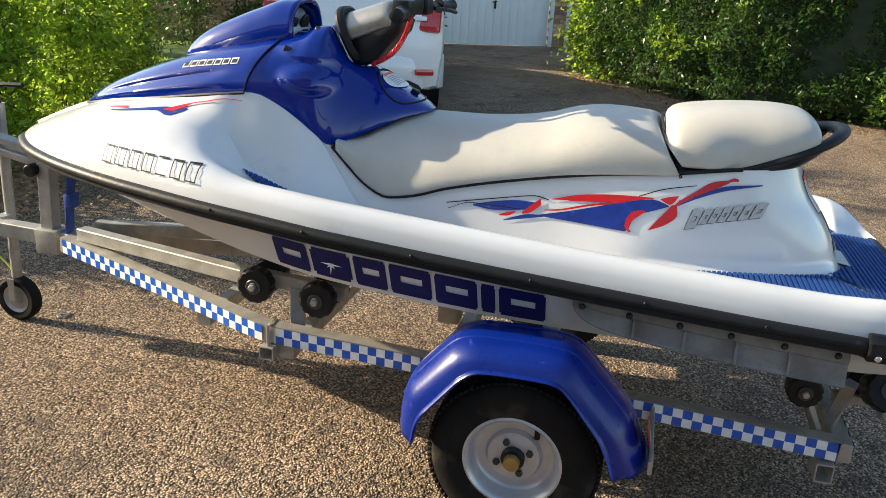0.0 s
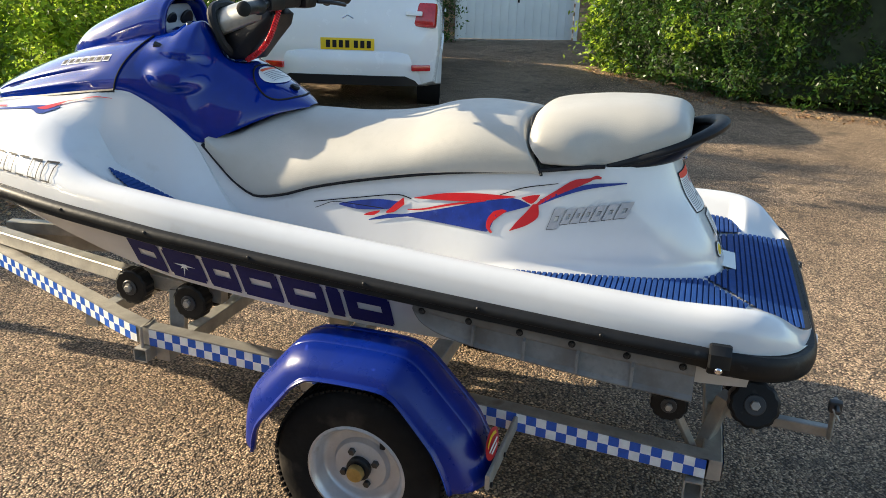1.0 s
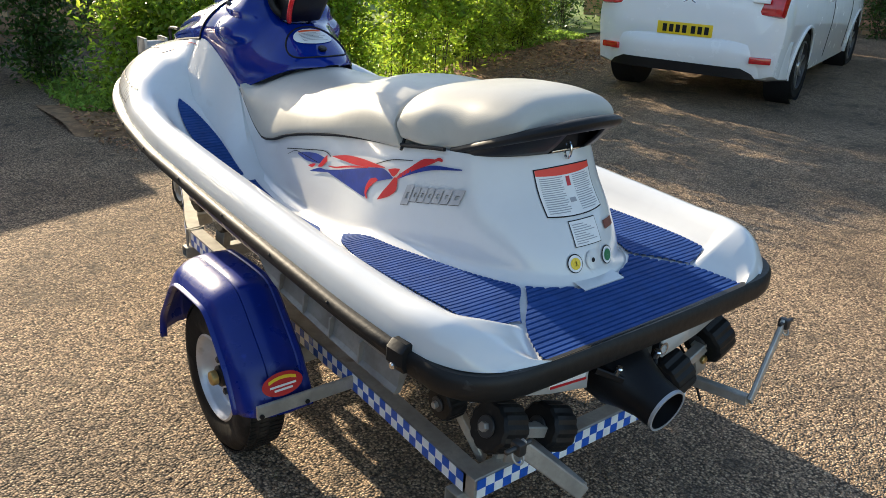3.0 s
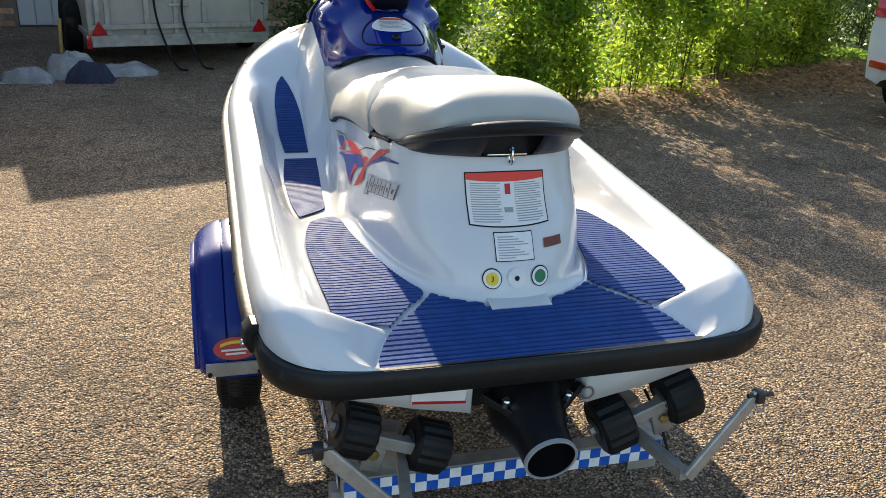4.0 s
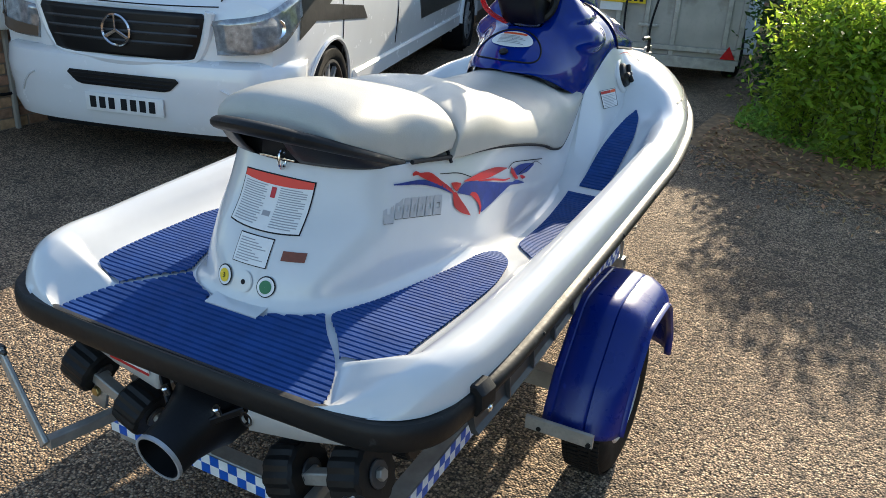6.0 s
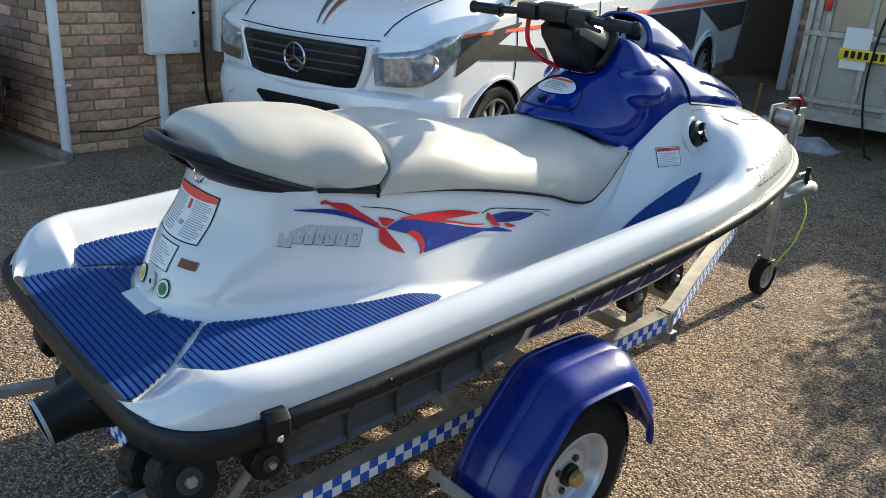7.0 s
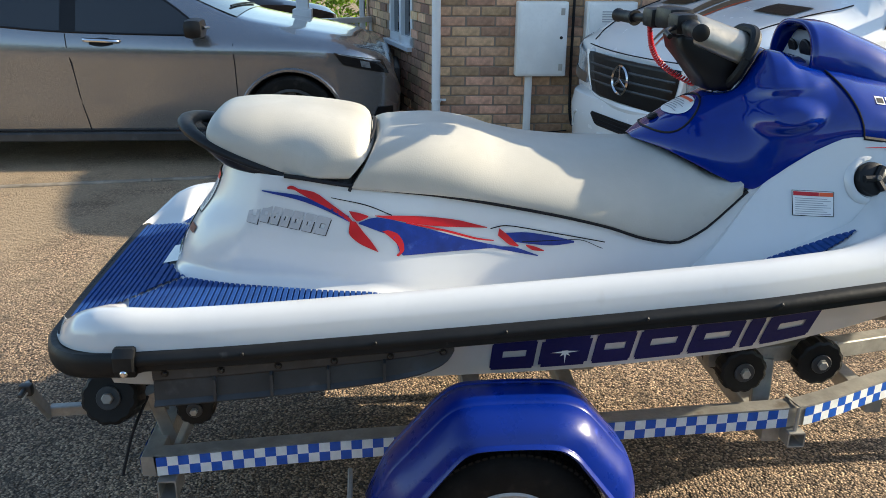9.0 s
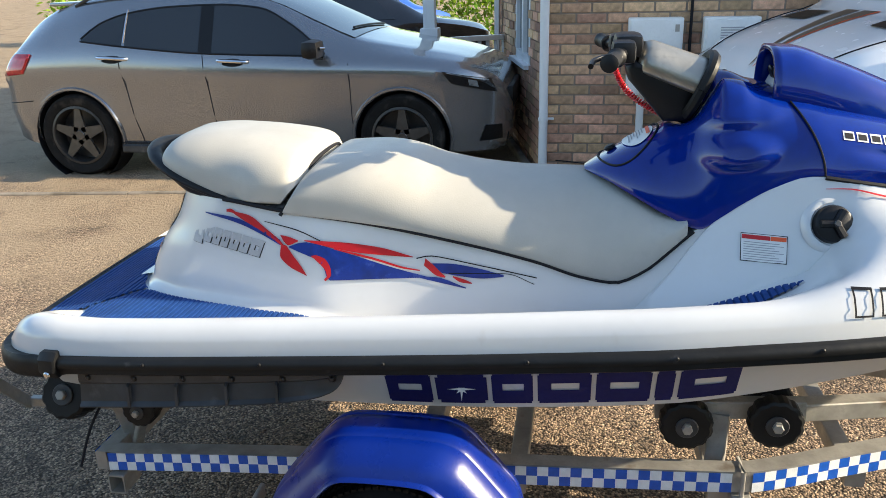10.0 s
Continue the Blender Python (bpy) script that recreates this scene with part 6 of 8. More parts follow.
def build_shrubs():
    row = [(0.75, 4.45, 2.1, 0.62), (1.25, 3.85, 2.1, 0.60), (1.95, 3.75, 2.2, 0.62), (2.55, 3.95, 2.2, 0.58), (3.15, 4.05, 2.1, 0.56), (3.75, 4.2, 2.3, 0.62), (4.4, 4.45, 2.2, 0.62), (5.1, 4.9, 2.2, 0.66),
           (5.9, 5.3, 2.3, 0.66)]
    for i, (x, y, h, w) in enumerate(row):
        tall = h - 0.75 if x < 2.3 else h - 0.25 if x < 3.4 else h + 0.65
        shrub((x, y), tall, w * 0.95, M_LEAFA, 11 + i, 6200 if x < 3.4 else 9500, "leafy green shrub with bare stems beside the drive", bare=0.08)
    back = [(1.5, 8.8, 1.2, 0.7), (2.9, 9.2, 1.3, 0.7), (4.2, 9.1, 1.3, 0.75), (5.4, 8.9, 1.3, 0.85), (6.6, 8.8, 1.4, 0.9), (8.6, 8.2, 1.5, 0.9)]
    for i, (x, y, h, w) in enumerate(back):
        shrub((x, y), h, w, M_LEAFA if i % 2 else M_LEAFB, 41 + i, 1500, "tall leafy green shrub on the lawn", bare=0.12)
    for i, (x, y, h, w) in enumerate(((6.9, 6.0, 2.4, 0.8), (7.9, 6.4, 2.5, 0.85), (9.1, 6.3, 2.6, 0.9), (10.2, 5.8, 2.6, 0.9))):
        shrub((x, y), h, w, M_LEAFB, 61 + i, 5200, "dark green bush beside the parked car", bare=0.05)
    for i, (x, y) in enumerate(((4.7, 5.35), (5.5, 5.75), (6.3, 6.0))):
        shrub((x, y), 1.15, 0.55, M_LEAFB, 81 + i, 4200, "low dark green bush beside the parked car", bare=0.02)
    shrub((0.42, 6.1), 1.5, 0.6, M_LEAFB, 71, 4200, "dark green bush behind the planting bed", bare=0.04)
    # soil strip, fallen leaves, lawn
    xs = steps(0.0, 7.2, 30)
    front = curve((0.0, 3.7), (0.9, 3.1), (1.6, 3.0), (2.6, 3.35), (3.8, 3.75), (5.2, 4.15), (7.2, 4.6))
    back_edge = lambda x: front(x) + 1.25 + 0.05 * math.sin(5 * x)
    rings = []
    for k in steps(0, 1, 12):
        rings.append([(x, lerp(front(x) + 0.05 * math.sin(9 * x), back_edge(x), k), ground_z(x, 0) - 0.006 + 0.018 * min(1, 5 * k) + 0.04 * math.sin(math.pi * min(1, k * 1.2)) * (0.6 + 0.5 * noise.noise((x * 3, k * 5, 0)))) for x in xs])
    tagged(mesh("planting_bed", *loft(rings), M_SOIL), "brown bark-mulched planting bed along the drive", "flower bed", kind="structure")
    def litter(r, n):
        x = r.uniform(0.1, 7.0, n)
        f = np.array([front(v) for v in x])
        y = f + r.normal(0.25, 0.40, n)
        return np.stack([x, y, np.array([ground_z(v, 0) for v in x]) + 0.008 + 0.035 * np.clip((y - f) * 4, 0, 1) + r.uniform(0, 0.015, n)], 1)
    tagged(leaves("leaf_litter", 6500, litter, 0.024, M_LITTER, seed=3, up=2.5), "dry brown leaf litter on the bed", "leaves", kind="stuff")
    rings = [[(x, lerp(back_edge(x) - 0.1, 15.2, k), ground_z(x, 0) + 0.02) for x in steps(2.3, 11.5, 20)] for k in steps(0, 1, 5)]
    tagged(mesh("lawn", *loft(rings), M_LAWN), "green lawn behind the shrubs", "lawn", kind="structure")
    def blades(r, n):
        x = r.uniform(0.2, 7.5, n)
        f = np.array([back_edge(v) for v in x])
        return np.stack([x, f + r.gamma(1.2, 0.8, n) - 0.35, np.array([ground_z(v, 0) for v in x]) + 0.035], 1)
    tagged(leaves("lawn_grass", 14000, blades, 0.045, M_GRASS, seed=8, up=0.0), "short green grass", "grass", kind="stuff")


def build_hedge():
    """A clipped but loose laurel hedge, dense outside, with a dark core for inner shade."""
    line = [Vector(p) for p in ((9.35, 0.35), (8.6, -0.25), (7.6, -1.15), (7.1, -2.0), (6.95, -3.2), (6.9, -5.0), (6.9, -8.5))]
    path = smooth_path([(p.x, p.y, 0) for p in line], 8)
    h = root("hedge", (7.6, -1.8, ground_z(7.6, 0)), "dense dark green laurel hedge beside the drive", "hedge")
    # solid dark core paints the shade inside the hedge
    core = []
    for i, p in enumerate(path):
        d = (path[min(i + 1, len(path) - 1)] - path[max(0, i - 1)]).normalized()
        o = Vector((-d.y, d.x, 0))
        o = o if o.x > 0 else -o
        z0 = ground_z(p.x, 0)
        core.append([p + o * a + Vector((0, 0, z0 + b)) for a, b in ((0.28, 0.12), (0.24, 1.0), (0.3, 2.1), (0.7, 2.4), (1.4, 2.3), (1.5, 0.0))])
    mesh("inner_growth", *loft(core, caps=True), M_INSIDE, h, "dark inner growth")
    P = np.array([list(p) for p in path])
    run = np.r_[0, np.cumsum(np.linalg.norm(np.diff(P, axis=0), axis=1))]

    def where(rng, n, clump=None):
        d = rng.uniform(0, run[-1], n)
        p = np.stack([np.interp(d, run, P[:, k]) for k in range(3)], 1)
        a = np.stack([np.interp(d + 0.05, run, P[:, k]) - np.interp(d - 0.05, run, P[:, k]) for k in range(3)], 1)
        a /= np.linalg.norm(a, axis=1, keepdims=True)
        o = np.stack([-a[:, 1], a[:, 0], 0 * a[:, 0]], 1)
        o *= np.sign(o[:, :1])
        z = rng.beta(1.1, 1.0, n) * 2.6
        lump = np.array([0.34 * noise.noise((d[j] * 0.85, z[j] * 0.95, 3.1)) + 0.20 * noise.noise((d[j] * 2.6, z[j] * 2.6, 8.4)) + 0.09 * noise.noise((d[j] * 7, z[j] * 7, 1.4)) for j in range(n)])
        off = 0.06 - lump + rng.exponential(0.10, n) * 0.8 + 0.10 * (z < 0.25)
        top = z > 2.2
        off[top] += rng.uniform(0, 1.3, top.sum())
        q = p + o * off[:, None]
        q[:, 2] = z + np.array([ground_z(v, 0) for v in q[:, 0]]) + 0.03
        if clump is not None:
            q = q[lump > clump] - o[lump > clump] * 0.03
            q = q[rng.integers(0, len(q), n)] + rng.normal(0, 0.02, (n, 3))
        return q
    leaves("foliage", 78000, where, 0.034, M_LEAFB, h, seed=21, up=0.2)
    leaves("young_growth", 9000, lambda rng, n: where(rng, n, 0.10), 0.032, M_LEAFA, h, "lighter young leaves in clumps", seed=24, up=0.2)
    # lighter leaf colour at this end paints in sunlight
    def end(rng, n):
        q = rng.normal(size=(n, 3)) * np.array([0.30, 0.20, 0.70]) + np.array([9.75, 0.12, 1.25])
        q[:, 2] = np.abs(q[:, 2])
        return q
    leaves("hedge_end_growth", 5200, end, 0.05, M_LEAFA, h, "growth at the end with sunlight painted into lighter leaves", seed=22)
    def low(rng, n):
        t = rng.uniform(0, len(P) - 1.001, n)
        i = t.astype(int)
        p = P[i] + (P[i + 1] - P[i]) * (t - i)[:, None]
        p[:, 0] += rng.normal(-0.12, 0.12, n)
        p[:, 1] += rng.normal(0, 0.1, n)
        p[:, 2] = np.array([ground_z(v, 0) for v in p[:, 0]]) + 0.012
        return p
    tagged(leaves("leaf_litter", 1500, low, 0.024, M_LITTER, seed=23, up=3), "dry leaf litter under the hedge", "leaves", kind="stuff")


def far_hedge():
    h = root("hedge", (-17, -6, 0), "low bright green hedge across the road", "hedge")
    where = lambda rng, n: np.stack([-17 + rng.normal(0, 0.35, n), rng.uniform(-13, 2, n), rng.beta(1.2, 1.1, n) * 1.4], 1)
    leaves("foliage", 9000, where, 0.10, M_LEAFA, h, seed=31)


# ---- buildings ----
def brick_mesh(l, d=0.1, h=0.064):
    bm = bmesh.new()
    bmesh.ops.create_cube(bm, size=1)
    for v in bm.verts:
        v.co = Vector((v.co.x * d, v.co.y * l, v.co.z * h))
    bmesh.ops.bevel(bm, geom=[e for e in bm.edges], offset=0.004, segments=1, affect="EDGES")
    me = bpy.data.meshes.new("brick")
    bm.to_mesh(me)
    bm.free()
    me.materials.append(M_BRICK)
    return me


def bricks_joined(name, parent, p0, along, length, z0, z1, m, skip=None, proud=0.008):
    """Courses of bricks on a plane through p0; along is the horizontal direction, bricks stand proud to its right."""
    a = Vector(along).normalized()
    o = Vector((a.y, -a.x, 0))
    rnd = random.Random(7)
    vs, fs = [], []
    z, row = z0, 0
    while z < z1 - 0.03:
        s = -0.1125 if row % 2 else 0.0
        while s < length:
            b0, b1 = max(0, s + 0.005), min(length, s + 0.215)
            if b1 - b0 > 0.03 and not (skip and skip((b0 + b1) / 2, z + 0.03)):
                k = len(vs)
                pr = proud + rnd.uniform(-0.003, 0.003)
                for off in (-0.02, pr):
                    for u, w in ((b0, z + 0.005), (b1, z + 0.005), (b1, z + 0.07), (b0, z + 0.07)):
                        vs.append(Vector(p0) + a * u + o * off + Vector((0, 0, w)))
                fs += [(k + 4, k + 5, k + 6, k + 7), (k, k + 1, k + 5, k + 4), (k + 1, k + 2, k + 6, k + 5), (k + 2, k + 3, k + 7, k + 6), (k + 3, k, k + 4, k + 7)]
            s += 0.225
        z += 0.075
        row += 1
    return tagged(mesh(name, vs, fs, m, parent, smooth=0), kind="stuff")


def slab(p0, p1, t, z0, z1):
    """An upright wall slab from p0 to p1, thickness t to the left of its run."""
    a = (Vector((*p1, 0)) - Vector((*p0, 0))).normalized()
    o = Vector((-a.y, a.x, 0)) * t
    q = [Vector((*p0, z0)), Vector((*p1, z0)), Vector((*p1, z0)) + o, Vector((*p0, z0)) + o]
    return loft([q, [v + Vector((0, 0, z1 - z0)) for v in q]], closed=True, caps=True)


def build_house():
    c = Vector((-4.06, -0.30, 0))
    wa = tagged(mesh("wall_east", *slab((-4.068, 8.30), (-4.068, -0.295), -0.25, 0, 3.2), M_MORTAR, smooth=0), "multi-toned brown brick house wall", "wall", kind="structure")
    ORG[wa] = Vector((0, 0, 0))
    # the bend of the house: the next wall turns away behind the parked car
    d = Vector((-0.975, -0.222, 0)).normalized()
    w0, w1 = 0.72, 1.54
    pieces = []
    for s0, s1, z0, z1 in ((0, w0, 0, 3.2), (w1, 2.3, 0, 3.2), (w0, w1, 0, 0.82), (w0, w1, 2.02, 3.2)):
        a, b = c + d * s0 + Vector((0, 0.008, 0)), c + d * s1 + Vector((0, 0.008, 0))
        pieces.append(slab((a.x, a.y), (b.x, b.y), -0.25, z0, z1))
    wb = tagged(mesh("wall_south", *join(*pieces), M_MORTAR, smooth=0), "multi-toned brown brick house wall with a window", "wall", kind="structure")
    ORG[wb] = Vector((0, 0, 0))
    o = Vector((d.y, -d.x, 0))
    if o.y > 0:
        o = -o
    # courses face the bay
    a0 = c + d * 2.3
    bricks_joined("brick_courses", wb, a0, -d, 2.3, 0, 3.2, M_BRICKI, lambda s, z: 2.3 - w1 - 0.05 < s < 2.3 - w0 + 0.05 and 0.80 < z < 2.04)
    win = tagged(new("window_1"), "white upvc window with net curtains", "window", kind="structure")
    def wp(s, off, z):
        return c + d * s + o * off + Vector((0, 0, z))
    for s0, s1, z0, z1, nm in ((w0, w0 + 0.06, 0.82, 2.02, "window_frame"), (w1 - 0.06, w1, 0.82, 2.02, "window_frame"), (w0, w1, 0.82, 0.89, "window_frame"), (w0, w1, 1.95, 2.02, "window_frame"), ((w0 + w1) / 2 - 0.04, (w0 + w1) / 2 + 0.04, 0.82, 2.02, "mullion")):
        q = [wp(s0, -0.06, z0), wp(s1, -0.06, z0), wp(s1, -0.005, z0), wp(s0, -0.005, z0)]
        mesh(nm, *loft([q, [v + Vector((0, 0, z1 - z0)) for v in q]], closed=True, caps=True), M_UPVC, win, smooth=0)
    q = [wp(w0 - 0.04, -0.05, 0.785), wp(w1 + 0.04, -0.05, 0.785), wp(w1 + 0.04, 0.05, 0.785), wp(w0 - 0.04, 0.05, 0.785)]
    mesh("window_sill", *loft([q, [v + Vector((0, 0, 0.035)) for v in q]], closed=True, caps=True), M_UPVC, win, smooth=0)
    for s0, s1 in ((w0 + 0.05, (w0 + w1) / 2 - 0.03), ((w0 + w1) / 2 + 0.03, w1 - 0.05)):
        mesh("pane", [wp(s0, -0.04, 0.88), wp(s1, -0.04, 0.88), wp(s1, -0.04, 1.96), wp(s0, -0.04, 1.96)], [(0, 1, 2, 3)], M_GLASS, win, smooth=0)
        vs = []
        for k in range(9):
            s = lerp(s0, s1, k / 8)
            for z in (0.88, 1.96):
                vs.append(wp(s, -0.07 - 0.015 * (k % 2), z))
        mesh("curtain", vs, [(2 * k, 2 * k + 2, 2 * k + 3, 2 * k + 1) for k in range(8)], M_LABEL, win, "pale net curtain", smooth=0)
    # gutter downpipe at the corner
    dp = root("downpipe", (-4.02, -0.30, 0), "white plastic downpipe at the house corner", "downpipe")
    mesh("pipe", *cyl((-4.018, -0.30, 0.0), (-4.018, -0.30, 3.1), 0.034, n=20), M_UPVC, dp)
    for z in (0.496, 2.3):
        br = mesh("bracket", *cyl((-4.018, -0.30, z - 0.012), (-4.018, -0.30, z + 0.012), 0.039, n=20), M_UPVC, dp)
        mesh("bracket_lug", *box((-4.04, -0.25, z), (0.02, 0.06, 0.018), 0.004), M_UPVC, dp)
    # meter boxes
    for i, (y0, y1, lab) in enumerate(((0.307, 0.693, "weathered white gas meter box on the brick wall"), (0.835, 1.22, "weathered white vented meter box on the brick wall"))):
        b = root("meter_box", (-4.05, (y0 + y1) / 2, 0.69), lab, "meter box", "meter boxes on the wall")
        mesh("case", *box((-4.0, (y0 + y1) / 2, 0.965), (0.11, y1 - y0, 0.553), 0.012), M_BOXW, b)
        dr = mesh("door", *box((-3.94, (y0 + y1) / 2, 0.965), (0.016, y1 - y0 - 0.03, 0.52), 0.006), M_BOXW, b, "flat white hinged door")
        mesh("latch", *cyl((-3.934, y1 - 0.05, 0.98), (-3.928, y1 - 0.05, 0.98), 0.012, n=12), M_PLAST, dr)
        if i:
            for k in range(5):
                mesh("vent_slot", *box((-3.931, (y0 + y1) / 2, 1.17 - 0.018 * k), (0.004, 0.16, 0.008)), M_GREYV, dr)
        else:
            for z in (0.76, 1.17):
                mesh("label_scrap", *box((-3.931, y1 - 0.045, z), (0.003, 0.03, 0.05)), M_PLY, dr)
        mesh("riser", *box((-4.035, lerp(y0, y1, 0.3), 0.345), (0.045 if not i else 0.03, 0.055 if not i else 0.03, 0.69), 0.006), M_BOXW if not i else M_PLY, b, "white pipe cover")
    cb = tagged(mesh("wall_cable", *tube(smooth_path([(-4.035, 0.755, 3.0), (-4.035, 0.752, 1.2), (-4.035, 0.757, 0.62), (-4.03, 0.775, 0.34), (-4.03, 0.84, 0.26), (-4.035, 0.95, 0.25)]), 0.011, 8), M_DARKV), "black cable clipped to the brick wall", "cable")
    tagged(mesh("wall_wire", *tube(smooth_path([(-4.038, -0.2, 0.17), (-4.035, 0.1, 0.15), (-4.036, 0.35, 0.21), (-4.035, 0.75, 0.25)]), 0.005, 6), M_DARKV), "thin dark wire along the wall", "cable")
    # edging of the parking bay
    pts = [Vector((-3.88, -0.36, 0)), Vector((-3.72, -1.3, 0)), Vector((-3.56, -2.4, 0)), Vector((-3.42, -3.5, 0)), Vector((-3.3, -4.6, 0)), Vector((-3.2, -5.7, 0))]
    for a, b in zip(pts, pts[1:]):
        e = (b - a).normalized() * 0.006
        tagged(mesh("edging_stone", *beam(a + e + Vector((0, 0, -0.008)), b - e + Vector((0, 0, -0.008)), 0.055, 0.045, 0.008), M_CONC), "flush grey concrete edging", "kerb", kind="structure")
    tagged(mesh("edging_stone", *beam((-3.9, -0.33, 0.02), (-6.0, -0.80, 0.02), 0.06, 0.08, 0.008), M_CONC), "grey concrete edging at the wall foot", "kerb", kind="structure")
    # porch balustrade
    pr = root("porch_railing", (-6.0, -1.1, 0), "white painted porch railing with turned post", "railing")
    e0, e1 = Vector((-5.42, -1.42, 0)), Vector((-6.36, -0.76, 0))
    mesh("post", *box((e0.x, e0.y, 1.05), (0.11, 0.11, 2.1), 0.01), M_UPVC, pr)
    mesh("post_collar", *box((e0.x, e0.y, 1.02), (0.17, 0.17, 0.14), 0.012), M_UPVC, pr)
    mesh("handrail", *beam(e0 + Vector((0, 0, 0.97)), e1 + Vector((0, 0, 0.93)), 0.07, 0.05), M_UPVC, pr)
    mesh("bottom_rail", *beam(e0 + Vector((0, 0, 0.2)), e1 + Vector((0, 0, 0.18)), 0.05, 0.05), M_UPVC, pr)
    for k in range(9):
        p = e0.lerp(e1, (k + 0.6) / 9.4)
        mesh("baluster", *beam(p + Vector((0, 0, 0.18)), p + Vector((0, 0, 0.95)), 0.035, 0.035), M_UPVC, pr)
    # wall behind the porch and across the end of the court
    wc = tagged(mesh("wall_porch", *slab((-6.3, -0.82), (-9.5, -0.9), -0.25, 0, 3.2), M_MORTAR, smooth=0), "brown brick wall behind the porch", "wall", kind="structure")
    ORG[wc] = Vector((0, 0, 0))
    bricks_joined("brick_courses", wc, (-9.5, -0.9, 0), (3.2, 0.08, 0), 3.2, 0, 3.2, M_BRICKI)
    dw = tagged(new("window_2"), "white framed porch window", "window", kind="structure")
    for x in (-7.1, -6.55):
        mesh("window_frame", *box((x, -0.91, 1.2), (0.06, 0.05, 2.0), 0.005), M_UPVC, dw)
    mesh("window_frame", *box((-6.82, -0.91, 0.25), (0.5, 0.05, 0.06), 0.005), M_UPVC, dw)
    mesh("pane", *box((-6.82, -0.90, 1.2), (0.5, 0.012, 1.9)), M_GLASS, dw)
    return wa


def build_far():
    # terrace that closes the court behind the van and the box trailer
    sl = Vector((5.2, 0.5, 0)).normalized()
    at = lambda x: (x, 8.45 + 0.0962 * (x + 2.95))
    pieces = [slab(at(2.2), at(-0.28), -0.25, 0, 2.48), slab(at(-2.92), at(-3.20), -0.25, 0, 2.48), slab(at(-0.28), at(-2.92), -0.25, 2.1, 2.48), slab(at(-3.20), at(-4.07), -0.25, 2.15, 2.48)]
    wf = tagged(mesh("wall_north", *join(*pieces), M_MORTAR, smooth=0), "brown brick terrace wall with garage openings", "wall", kind="structure")
    ORG[wf] = Vector((0, 0, 0))
    p0 = Vector((*at(-4.07), 0))
    ln = lambda x: (x + 4.07) / sl.x
    bricks_joined("brick_courses", wf, p0, sl, 6.2, 0, 2.46, M_BRICKI, lambda q, z: (q < ln(-3.20) and z < 2.15) or (ln(-2.96) < q < ln(-0.25) and z < 2.1))
    gd = tagged(new("garage_door_2"), "white panelled garage door", "garage door", kind="structure")
    for k in range(14):
        x = -2.815 + 0.19 * k
        mesh("panel", *box((x, at(x)[1] - 0.01, 1.05), (0.184, 0.03, 2.06), 0.006, Euler((0, 0, 0.096)).to_matrix().to_4x4()), M_DOOR, gd)
    # unseen slab added so no sun leaks past the door panels
    mesh("door_backing", *box((-1.6, 8.70, 1.08), (2.9, 0.06, 2.16), 0, Euler((0, 0, 0.096)).to_matrix().to_4x4()), M_DOOR, gd)
    tagged(mesh("white_post", *box((-3.25, 8.37, 1.05), (0.09, 0.09, 2.1), 0.006), M_UPVC), "white painted door post", "post", kind="structure")
    # open garage behind the van
    gi = [slab((-3.1, 11.6), (-4.3, 11.6), -0.2, 0, 2.46), slab((-3.08, 8.68), (-3.08, 11.6), -0.12, 0, 2.46), slab((-4.3, 11.6), (-4.3, 8.6), -0.15, 0, 2.46)]
    tagged(mesh("wall_garage_inside", *join(*gi), M_MORTAR, smooth=0), "shaded walls of an open garage", "wall", kind="structure")
    # unseen ceiling, oversized so that no sun leaks in
    tagged(mesh("ceiling_garage", *box((-3.6, 10.1, 2.54), (2.4, 3.6, 0.12)), M_PLY), "unseen garage ceiling added to keep the sun out", "ceiling", kind="structure")
    # house beyond the lawn
    wl = tagged(mesh("wall_lawn", *slab((16.5, 16.2), (2.2, 15.3), -0.25, 0, 2.6), M_MORTAR, smooth=0), "red-brown brick house wall behind the lawn", "wall", kind="structure")
    ORG[wl] = Vector((0, 0, 0))
    al = Vector((14.3, 0.9, 0)).normalized()
    bricks_joined("brick_courses", wl, (2.2, 15.3, 0), al, 14.3, 0, 2.6, M_BRICKI)
    for x0, w, z0, z1 in ((4.4, 1.5, 1.0, 2.2), (8.2, 1.7, 0.9, 2.2)):
        wn_ = tagged(new("window_3"), "white framed house window", "window", kind="structure")
        y = 15.26 + 0.063 * (x0 - 2.2) - 0.02
        for cx, cz, sx, sz in ((x0, (z0 + z1) / 2, 0.07, z1 - z0), (x0 + w, (z0 + z1) / 2, 0.07, z1 - z0), (x0 + w / 2, (z0 + z1) / 2, 0.07, z1 - z0), (x0 + w / 2, z0, w + 0.07, 0.07), (x0 + w / 2, z1, w + 0.07, 0.07)):
            mesh("window_frame", *box((cx, y + 0.065 * (cx - x0), cz), (sx, 0.07, sz), 0.006), M_UPVC, wn_)
        mesh("pane", *box((x0 + w / 2, y + 0.035 + 0.03 * w, (z0 + z1) / 2), (w, 0.02, z1 - z0)), M_GLASS, wn_)
    # white slatted gate
    gt = root("garden_gate", (7.8, 7.3, 0), "white slatted garden gate", "gate")
    for k in range(7):
        mesh("slat", *box((7.5 + 0.09 * k, 7.3, 0.85), (0.06, 0.025, 1.4), 0.005), M_UPVC, gt)
    for z in (0.35, 1.2):
        mesh("rail", *box((7.77, 7.32, z), (0.7, 0.03, 0.08), 0.005), M_UPVC, gt)


